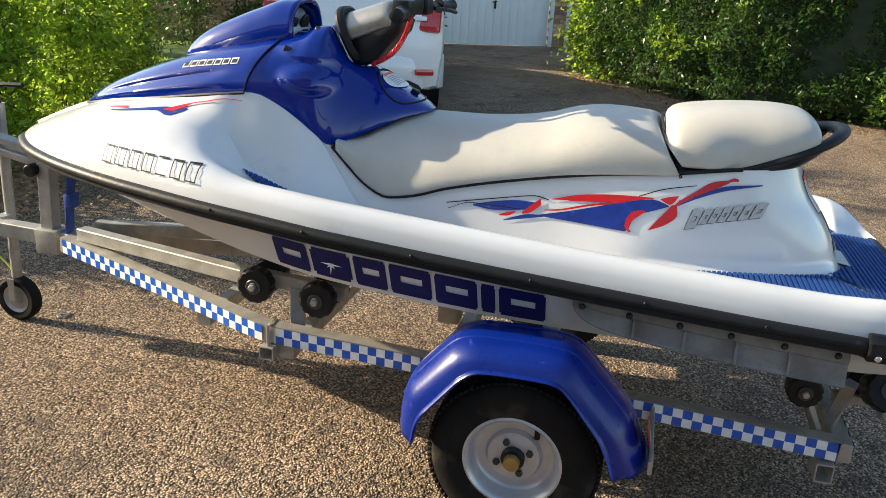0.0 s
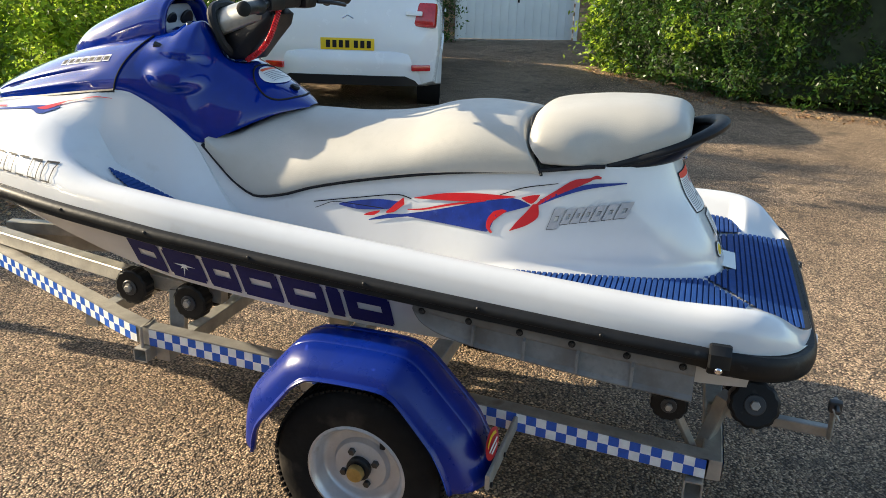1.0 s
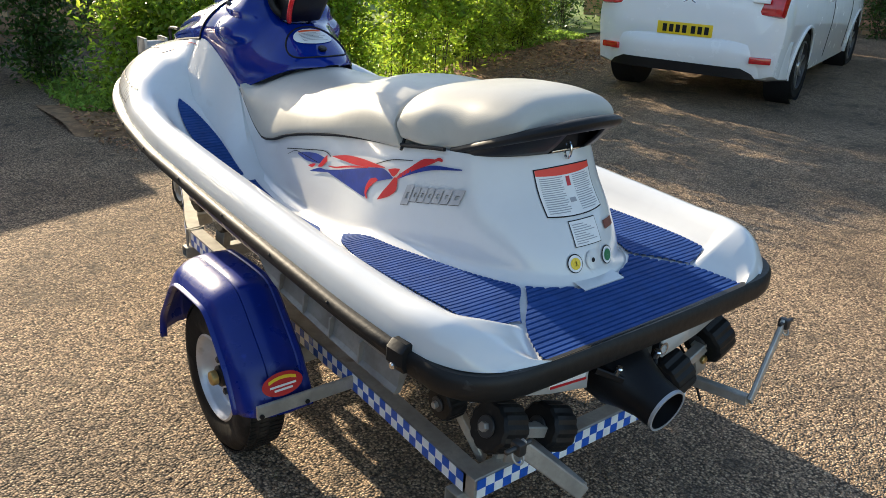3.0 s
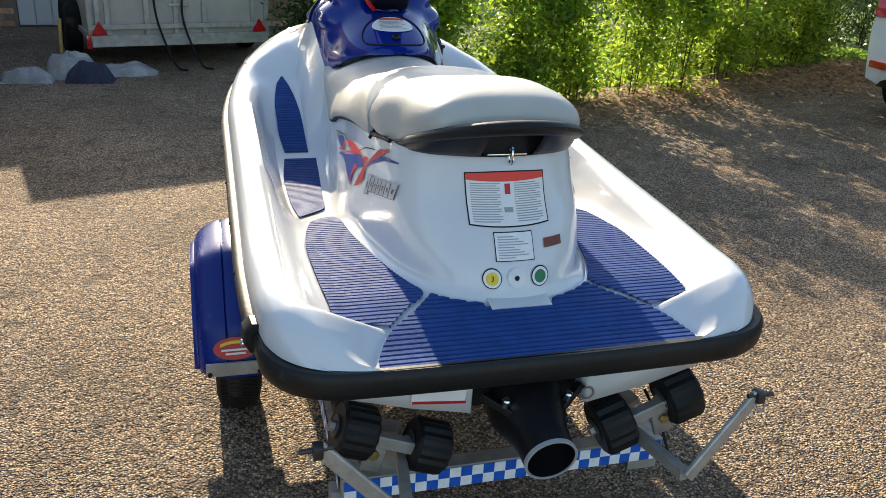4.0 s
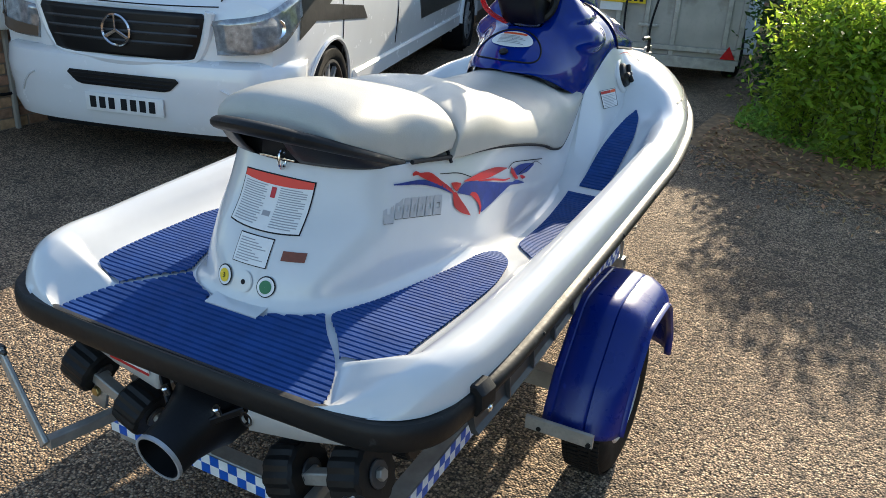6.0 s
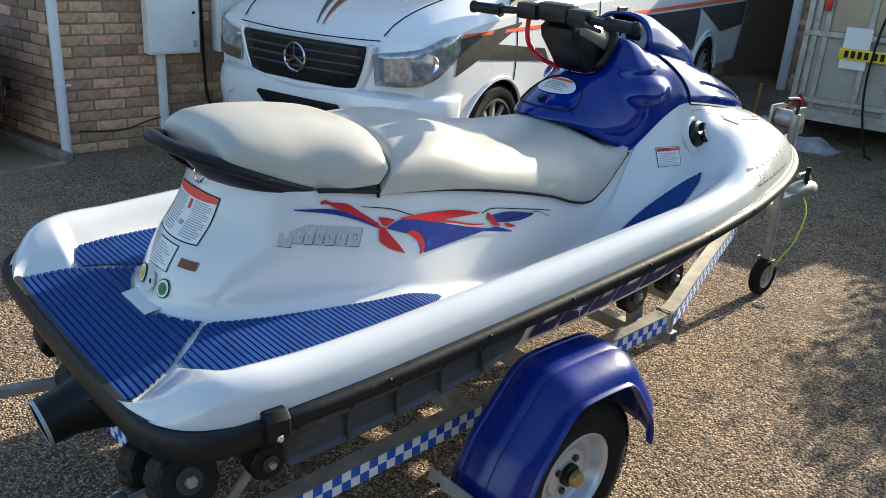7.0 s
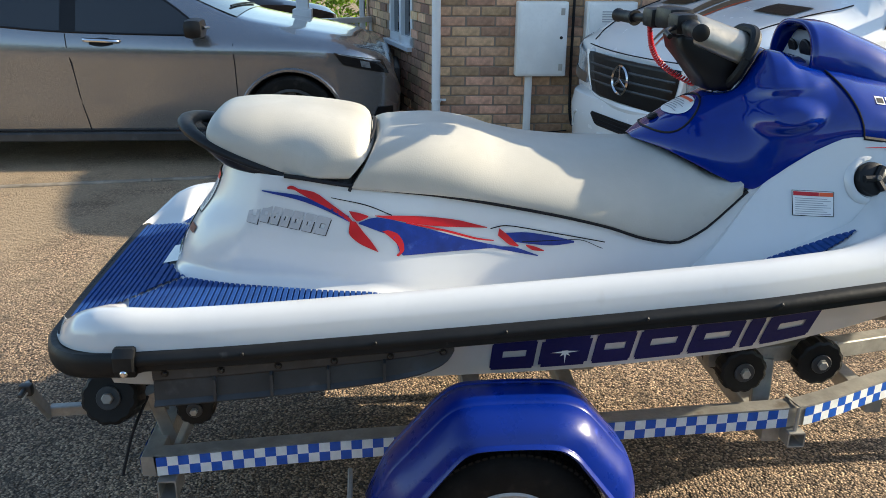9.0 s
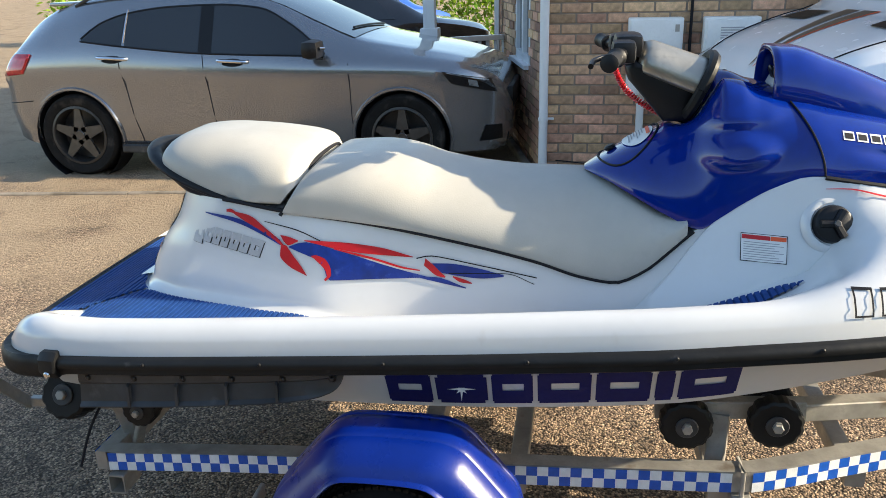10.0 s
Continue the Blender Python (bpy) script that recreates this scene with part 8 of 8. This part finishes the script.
def van():
    ob = root("camper_van", (-2.80, 0.92, 0), "white long camper van with brown and orange stripes", "van", turn=195)
    b = Body([(-6.95, 0.93, 0.45, 1.2, 2.22, 0.80), (-6.85, 0.985, 0.34, 1.25, 2.3, 0.84), (-2.2, 0.99, 0.30, 1.22, 2.28, 0.84), (-1.85, 0.99, 0.28, 1.2, 2.22, 0.82), (-1.5, 0.99, 0.28, 1.2, 2.0, 0.80), (-1.15, 0.985, 0.26, 1.18, 1.67, 0.80), (-0.86, 0.985, 0.26, 1.16, 1.36, 0.80), (-0.80, 0.985, 0.26, 1.15, 1.318, 0.80),
              (-0.6, 0.98, 0.24, 1.13, 1.275, 0.79), (-0.3, 0.965, 0.23, 1.075, 1.19, 0.76), (-0.12, 0.93, 0.22, 1.03, 1.115, 0.70), (-0.03, 0.87, 0.22, 0.99, 1.055, 0.64), (0.02, 0.76, 0.24, 0.95, 1.01, 0.58), (0.045, 0.62, 0.28, 0.92, 0.98, 0.52), (0.052, 0.55, 0.30, 0.90, 0.96, 0.48)])
    sh = car_common(ob, b, M_WCAR, (-5.45, -0.80), 0.35, M_RIM, 10, 0.23)
    # grille with slats in a white surround
    gr = mesh("grille", *loft([[(x * w, 0.10 - 0.045 * x * x, z) for x in steps(-1, 1, 11)] for w, z in ((0.40, 0.690), (0.45, 0.705), (0.49, 0.80), (0.525, 0.93), (0.51, 0.955))]), M_PLAST, sh, "black slatted grille")
    solid(gr, 0.03)
    for z, w in ((0.775, 0.45), (0.83, 0.48), (0.885, 0.5)):
        mesh("grille_slat", *tube([(x * w, 0.121 - 0.045 * x * x, z) for x in steps(-1, 1, 11)], 0.017, 8, flat=0.7), M_GREYPL, gr)
    mesh("round_badge", *lathe((0, 0.138, 0.835), (0, 1, 0), [(0.088, 0.0), (0.095, 0.012), (0.088, 0.022), (0.080, 0.012), (0.088, 0.0)], 32), M_CHROME, gr, "plain chrome ring badge")
    for k in range(3):
        a = math.pi / 2 + k * 2 * math.pi / 3
        mesh("badge_spoke", *beam((0, 0.15, 0.835), (0.084 * math.cos(a), 0.15, 0.835 + 0.084 * math.sin(a)), 0.012, 0.02), M_CHROME, gr)
    sr = [(x * w, 0.10 - 0.045 * x * x, z) for x, w, z in [(-1, 0.555, 0.965), (-1, 0.515, 0.80), (-1, 0.44, 0.69), (-0.7, 0.42, 0.668), (0.0, 0.42, 0.655), (0.7, 0.42, 0.668), (1, 0.44, 0.69), (1, 0.515, 0.80), (1, 0.555, 0.965)]]
    mesh("grille_surround", *tube(smooth_path(sr, 4), 0.03, 8), M_WCAR, sh)
    strip([(x * 0.60, 0.085 - 0.05 * x * x, 0.985 + 0.012 * x * x) for x in steps(-1, 1, 15)], 0.004, sh, "bonnet_edge", M_DARKV)
    turned = smooth_path([(x, y, 0) for x, y in ((0.0, 0.085), (0.3, 0.08), (0.54, 0.063), (0.72, 0.028), (0.83, -0.022), (0.905, -0.10), (0.952, -0.20), (0.968, -0.31))], 5)
    edge_ = [(-p.x, p.y) for p in turned[:0:-1]] + [(p.x, p.y) for p in turned]
    bp = mesh("bumper", *loft([[(x * (1 + 0.25 * k), y + k, z) for x, y in edge_] for k, z in ((-0.07, 0.255), (-0.025, 0.265), (0.004, 0.34), (0.002, 0.42), (0.014, 0.47), (0.02, 0.56), (0.004, 0.64), (-0.035, 0.67))]), M_WCAR, sh, "white moulded bumper")
    solid(bp, 0.03)
    front_ = curve((0.0, 0.085), (0.3, 0.08), (0.54, 0.063), (0.72, 0.028), (0.83, -0.022), (0.905, -0.10))
    face = lambda x, z: 0.033 + front_(abs(x)) + curve((0.24, -0.01), (0.33, 0.008), (0.42, 0.002), (0.47, 0.014), (0.56, 0.02), (0.64, 0.004))(z)
    mesh("lower_grille", *loft([[(x * w, face(x * w, z) + 0.004, z) for x in steps(-1, 1, 25)] for w, z in ((0.27, 0.495), (0.31, 0.505), (0.37, 0.56), (0.35, 0.58))]), M_PLAST, bp, "black lower grille")
    for z, w in ((0.512, 0.30), (0.535, 0.32), (0.56, 0.34)):
        mesh("lower_slat", *tube([(x * w, face(x * w, z) + 0.006, z) for x in steps(-1, 1, 25)], 0.004, 6), M_DARKV, bp)
    for s in (1, -1):
        mesh("bumper_crease", *tube([(s * x, face(x, z) + 0.002, z) for x, z in ((0.62, 0.535), (0.67, 0.51), (0.72, 0.46), (0.76, 0.40))], 0.006, 6), M_WCAR, bp)
        mesh("fog_recess", *loft([[(s * x, face(x, z) + 0.003, z) for x in steps(0.70, 0.86, 8)] for z in (0.475, 0.50, 0.515)]), M_WCAR, bp, "shallow fog lamp recess")
    plate(bp, (0, 0.134, 0.395), 0.52, 0.111, M_LABEL)
    mesh("splitter", *tube([(x * 0.97, y - 0.02, 0.262) for x, y in edge_], 0.018, 8), M_ALLOY, bp)
    for s in (1, -1):
        ys = (-0.30, -0.26, -0.22, -0.17, -0.12, -0.08, -0.04, -0.01, 0.02, 0.038, 0.049)
        lo = curve((-0.30, 0.935), (-0.2, 0.865), (-0.12, 0.81), (-0.04, 0.765), (0.036, 0.735), (0.05, 0.73))
        hi = curve((-0.30, 1.055), (-0.2, 1.045), (-0.12, 1.02), (-0.04, 0.98), (0.036, 0.935), (0.05, 0.915))
        patch = lambda y, t, off: (s * (b.side(y, lerp(lo(y), hi(y), t)) + off), y + off * 0.6, lerp(lo(y), hi(y), t))
        hl = mesh("headlight", *loft([[patch(y, t, 0.012) for y in ys] for t in steps(0, 1, 7)]), M_LAMP, sh, "large clear headlight")
        solid(hl, 0.012)
        mesh("lamp_shade", *loft([[patch(y, t, 0.015) for y in ys[:4]] for t in steps(0, 1, 4)]), M_PLAST, hl, "dark outer corner of the lamp")
        c = Vector(patch(-0.07, 0.5, 0.012))
        mesh("lamp_bowl", *lathe(c, (s * 0.62, 0.78, 0.1), [(0.0, -0.004), (0.03, -0.002), (0.05, 0.004), (0.056, 0.008), (0.06, 0.002)], 24), M_CHROME, hl)
        mesh("indicator", *loft([[patch(y, t, 0.016) for y in ys[5:]] for t in (0.03, 0.2, 0.36)]), M_TAN, hl, "brownish indicator lens")
        # stripes on the bonnet
        for x0, x1, w, m in ((-0.05, 0.22, 0.055, M_TAN), (-0.10, 0.035, 0.058, M_TAN), (-0.10, -0.045, 0.008, M_ORANGE)) if s > 0 else ():
            rows = []
            for t in steps(0, 1, 10):
                y = lerp(0.0, -0.76, t)
                c = lerp(x0, x1, t)
                rows.append([(s * (c + q), y, b.roof(y, c + q) + 0.004) for q in steps(-w * t * 1.2 - 0.004, w * t * 1.2 + 0.004, 4)])
            mesh("bonnet_stripe", *loft(rows), m, sh)
        mesh("bonnet_vent", *b.top_patch(-0.70, -0.52, s * 0.34 if s > 0 else -0.64, s * 0.64 if s > 0 else -0.34, 0.008), M_PLAST, sh, "black bonnet vent")
        strip([(s * lerp(0.60, 0.80, t), lerp(-0.0, -0.82, t), b.roof(lerp(-0.0, -0.82, t), lerp(0.60, 0.76, t)) + 0.003) for t in steps(0, 1, 12)], 0.004, sh, "bonnet_seam", M_DARKV)
        # flank: dark lower panel edged in orange, doors, windows
        mesh("dark_panel", *b.side_patch(s, ((-5.0, 0.62), (-2.45, 0.60)), ((-5.0, 1.06), (-2.45, 1.04)), 0.004, 20), M_ALLOY, sh, "dark grey side decal")
        mesh("dark_panel", *b.side_patch(s, ((-1.05, 1.085), (-0.27, 0.80)), ((-1.05, 1.10), (-0.32, 1.03)), 0.005, 16), M_ALLOY, sh, "dark pointed side decal")
        mesh("dark_swoosh", *b.side_patch(s, ((-1.5, 0.80), (-0.40, 0.90)), ((-1.4, 0.90), (-0.62, 0.985)), 0.006, 16), M_ALLOY, sh, "dark pointed side decal")
        mesh("dark_panel", *b.side_patch(s, ((-6.8, 0.80), (-5.9, 0.76)), ((-6.8, 1.08), (-5.0, 1.06)), 0.004, 8), M_ALLOY, sh, "dark grey side decal")
        mesh("orange_stripe", *b.side_patch(s, ((-6.8, 1.10), (-0.32, 1.035)), ((-6.8, 1.145), (-0.36, 1.055)), 0.006, 24), M_ORANGE, sh, "orange side stripe")
        mesh("white_door_panel", *b.side_patch(s, ((-3.2, 0.56), (-2.4, 0.56)), ((-2.9, 0.98), (-2.3, 0.99)), 0.007, 10), M_WCAR, sh, "white swept panel")
        mesh("side_window", *b.side_patch(s, ((-2.25, 1.26), (-1.36, 1.24)), ((-2.2, 1.95), (-1.66, 1.95)), 0.006), M_GLASS, sh, "dark cab door glass")
        mesh("quarter_panel", *b.side_patch(s, ((-1.33, 1.235), (-0.93, 1.20)), ((-1.60, 1.90), (-1.42, 1.85)), 0.006), M_PLAST, sh, "black corner panel behind the mirror")
        mesh("side_window", *b.side_patch(s, ((-4.4, 1.26), (-2.7, 1.26)), ((-4.4, 1.95), (-2.7, 1.95)), 0.008), M_GLASS, sh, "dark living-area window")
        mesh("side_window", *b.side_patch(s, ((-6.3, 1.50), (-5.4, 1.50)), ((-6.3, 1.90), (-5.4, 1.90)), 0.008), M_GLASS, sh, "dark living-area window")
        mesh("mirror_arm", *beam((s * 0.97, -1.3, 1.38), (s * 1.12, -1.26, 1.42), 0.06, 0.05, 0.01), M_PLAST, sh)
        mesh("wing_mirror", *box((s * 1.16, -1.25, 1.48), (0.17, 0.12, 0.30), 0.04), M_WCAR, sh, "white wing mirror")
        for y in (-2.35, -1.0):
            strip([(s * (b.side(y, z) + 0.001), y, z) for z in steps(0.5, 1.9 if y < -2 else 1.15, 9)], 0.005, sh, "door_seam", M_DARKV)
        for y in (-2.1, -2.75):
            mesh("door_handle", *beam((s * 1.005, y - 0.09, 1.13), (s * 1.005, y + 0.09, 1.13), 0.025, 0.04, 0.008), M_PLAST, sh, "black door handle")
        mesh("rear_arch", *tube([(s * (b.side(-5.45, 0.5) + 0.01), -5.45 + 0.44 * math.cos(a), 0.35 + 0.44 * math.sin(a)) for a in steps(0, math.pi, 16)], 0.03, 8), M_WCAR, sh)
        mesh("side_skirt", *beam((s * 0.955, -4.9, 0.40), (s * 0.955, -1.3, 0.38), 0.05, 0.14, 0.02), M_WCAR, sh)
    mesh("windscreen", *b.top_patch(-1.85, -0.86, -0.77, 0.77, 0.008), M_GLASS, sh, "dark windscreen")
    # slab added to block skylight and darken the ground below
    mesh("underbody", *box((0, -3.3, 0.235), (1.42, 6.5, 0.13), 0.03), M_DARKV, sh, "dark underbody")
    mesh("awning_tube", *cyl((-0.93, -5.6, 2.2), (-0.93, -2.6, 2.2), 0.05, n=14), M_WCAR, sh)
    return ob


def box_trailer():
    ob = root("box_trailer", (-0.97, 5.79, 0), "weathered grey box trailer with galvanised framing", "trailer", turn=14.5)
    xl, xr, h, l, z0 = -0.80, 0.92, 1.22, 1.9, 0.30
    bd = mesh("body", *box(((xl + xr) / 2, l / 2, z0 + h / 2), (xr - xl - 0.04, l, h), 0.01), M_PLY, ob, "weathered grey-brown panelled body")
    for x in (xl, xl + 0.07, xl + 0.16, -0.28, 0.0, 0.28, xr - 0.14, xr):
        mesh("post", *beam((x, -0.015, z0), (x, -0.015, z0 + h), 0.05, 0.03), M_GALV, bd, "galvanised upright")
    for z in (z0, z0 + 0.1, z0 + 0.70, z0 + h):
        mesh("rail", *beam((xl - 0.02, -0.03, z), (xr + 0.02, -0.03, z), 0.04, 0.05), M_GALV, bd, "galvanised rail")
    for x in (xl - 0.005, xr + 0.005):
        for z in (z0, z0 + h * 0.5, z0 + h):
            mesh("rail", *beam((x, 0, z), (x, l, z), 0.03, 0.05), M_GALV, bd, "galvanised rail")
    for s in (1, -1):
        tri = [(0.05 + s * 0.78 + 0.085 * math.cos(a), -0.065, z0 + 0.075 + 0.085 * math.sin(a)) for a in (math.pi / 2, math.pi * 7 / 6, math.pi * 11 / 6)]
        v = tri + [(x, y + 0.015, z) for x, y, z in tri]
        mesh("reflector_triangle", v, [(0, 1, 2), (5, 4, 3), (0, 3, 4, 1), (1, 4, 5, 2), (2, 5, 3, 0)], M_REDLAMP, bd, "red warning triangle", smooth=0)
        mesh("tyre", *lathe(((xr if s > 0 else xl) - s * 0.02, 1.0, 0.28), (s, 0, 0), [(0.15, 0), (0.26, 0), (0.28, 0.02), (0.28, 0.14), (0.26, 0.16), (0.15, 0.16), (0.0, 0.1)], 32), M_TYRE, bd)
    mesh("side_lamp", *box((xl - 0.03, -0.05, z0 - 0.03), (0.045, 0.05, 0.13), 0.01), M_REDLAMP, bd, "red side lamp")
    mesh("tail_lamp", *box((-0.66, -0.06, z0 + 0.98), (0.06, 0.03, 0.16), 0.01), M_REDLAMP, bd)
    for x0, x1 in ((-0.60, -0.30), (-0.26, -0.02), (0.02, 0.26), (0.30, 0.74)):
        mesh("panel", *box(((x0 + x1) / 2, -0.008, z0 + 0.96), (x1 - x0, 0.012, 0.46), 0.004), M_BUFF, bd, "buff upper panel")
    mesh("notice", *box((-0.36, -0.052, z0 + 0.60), (0.22, 0.004, 0.36)), M_LABEL, bd, "pale weathered notice")
    plate(bd, (-0.26, -0.062, z0 + 0.55), 0.46, 0.10, M_YELLOW, back=True)
    for x0, x1 in ((-0.12, -0.2), (0.2, 0.05)):
        mesh("cable", *tube(smooth_path([(x0, -0.06, z0 + 1.2), (x0 - 0.08, -0.07, z0 + 0.7), (x1, -0.075, z0 + 0.2), (x1 + 0.12, -0.2, 0.06), (x1 + 0.2, -0.35, 0.015)]), 0.011, 6), M_DARKV, bd, "black hanging cable")
    for z in (z0 + 0.3, z0 + 1.05):
        mesh("hinge", *box((0.03, -0.045, z), (0.2, 0.02, 0.03), 0.004), M_GALV, bd)
    mesh("bumper_beam", *beam((xl, -0.02, z0 - 0.05), (xr, -0.02, z0 - 0.05), 0.06, 0.07), M_GALV, bd)
    return ob


def heap(name, at, size, m, seed, label, cat):
    """A crumpled cloth heap."""
    n = 26
    vs = []
    for j in range(n):
        for i in range(n):
            u, v = i / (n - 1) * 2 - 1, j / (n - 1) * 2 - 1
            k = max(0, 1 - (u * u + v * v) ** 1.4) ** 0.6
            z = size[2] * k * (0.72 + 0.38 * noise.noise((u * 1.7 + seed, v * 1.7, seed)) - 0.22 * abs(noise.noise((u * 4, v * 4 + seed, 2))))
            vs.append((at[0] + size[0] * u * (1 + 0.2 * noise.noise((v * 2, seed, 0))), at[1] + size[1] * v * (1 + 0.2 * noise.noise((u * 2, seed, 5))), max(0.003, z)))
    fs = [(j * n + i, j * n + i + 1, (j + 1) * n + i + 1, (j + 1) * n + i) for j in range(n - 1) for i in range(n - 1)]
    return tagged(mesh(name, vs, fs, m), label, cat)


def build_junk():
    heap("tarpaulin", (-1.90, 5.25, 0), (0.22, 0.20, 0.34), M_CLOTH, 1.0, "crumpled grey tarpaulin bundle on the tarmac", "tarpaulin")
    heap("tarpaulin", (-1.44, 5.40, 0), (0.28, 0.20, 0.13), M_CLOTH, 4.0, "grey cloth sheet lying on the tarmac", "tarpaulin")
    heap("cloth", (-1.72, 5.02, 0), (0.21, 0.13, 0.23), M_BCLOTH, 7.0, "dark blue and black cloth bundle", "cloth")
    heap("cloth", (-2.24, 5.03, 0), (0.22, 0.13, 0.16), M_CLOTH, 9.0, "rolled grey cloth on the tarmac", "cloth")
    tagged(mesh("post_stub", *beam((-2.0, 5.38, 0), (-1.97, 5.38, 0.50), 0.03, 0.03), M_BRASS), "yellowish metal stake in the heap", "stake")


def far_car(at, turn, m, label):
    ob = root("parked_car", at, label, "car", "far parked cars", turn=turn)
    b = Body([(-2.1, 0.6, 0.45, 0.7, 0.76, 0.5), (-2.0, 0.84, 0.25, 0.92, 1.05, 0.6), (-1.5, 0.88, 0.2, 0.95, 1.4, 0.6), (0.0, 0.89, 0.2, 0.93, 1.46, 0.64), (0.7, 0.89, 0.2, 0.92, 1.18, 0.66), (1.1, 0.88, 0.2, 0.9, 0.98, 0.66), (1.9, 0.82, 0.2, 0.76, 0.83, 0.5), (2.1, 0.55, 0.3, 0.5, 0.55, 0.3)])
    sh = car_common(ob, b, m, (-1.3, 1.3), 0.31, M_BRIGHTALLOY, 5)
    for s in (1, -1):
        mesh("side_window", *b.side_patch(s, ((-1.4, 0.98), (0.6, 0.96)), ((-1.15, 1.36), (0.2, 1.36))), M_GLASS, sh)
    mesh("windscreen", *b.top_patch(0.15, 1.0, -0.55, 0.55), M_GLASS, sh)
    return ob


house_wall = build_house()
build_far()
build_garage()
grey_car()
white_mpv()
van()
box_trailer()
build_junk()
far_car((-9.6, -3.4, 0), 20, M_BLACKCAR, "black car parked beyond the porch")
far_car((-12.6, -4.2, 0), 60, M_FARBLUE, "blue car parked far beyond the porch")
build_shrubs()
build_hedge()
far_hedge()


def house_bricks():
    """Courses of the house wall: single bricks nearest the corner, the rest joined."""
    full = brick_mesh(0.211)
    half_ = brick_mesh(0.100)
    rnd = random.Random(3)
    z, row = 0.0375, 0
    while z < 1.62:
        y = -0.295 + (0.0 if row % 2 else 0.0)
        k = 0
        while y < 2.2:
            use = half_ if (k == 0 and row % 2) else full
            l = 0.1125 if use is half_ else 0.225
            ob = new("brick", use)
            ob.parent = house_wall
            ob.location = (-4.11 + rnd.uniform(-0.002, 0.002), y + l / 2, z)
            y += l
            k += 1
        z += 0.075
        row += 1
    bricks_joined("brick_courses", house_wall, (-4.068, 2.2, 0), (0, 1, 0), 6.1, 0, 3.2, M_BRICKI)
    bricks_joined("brick_courses", house_wall, (-4.068, -0.295, 1.65), (0, 1, 0), 2.5, 0, 1.55, M_BRICKI)


house_bricks()
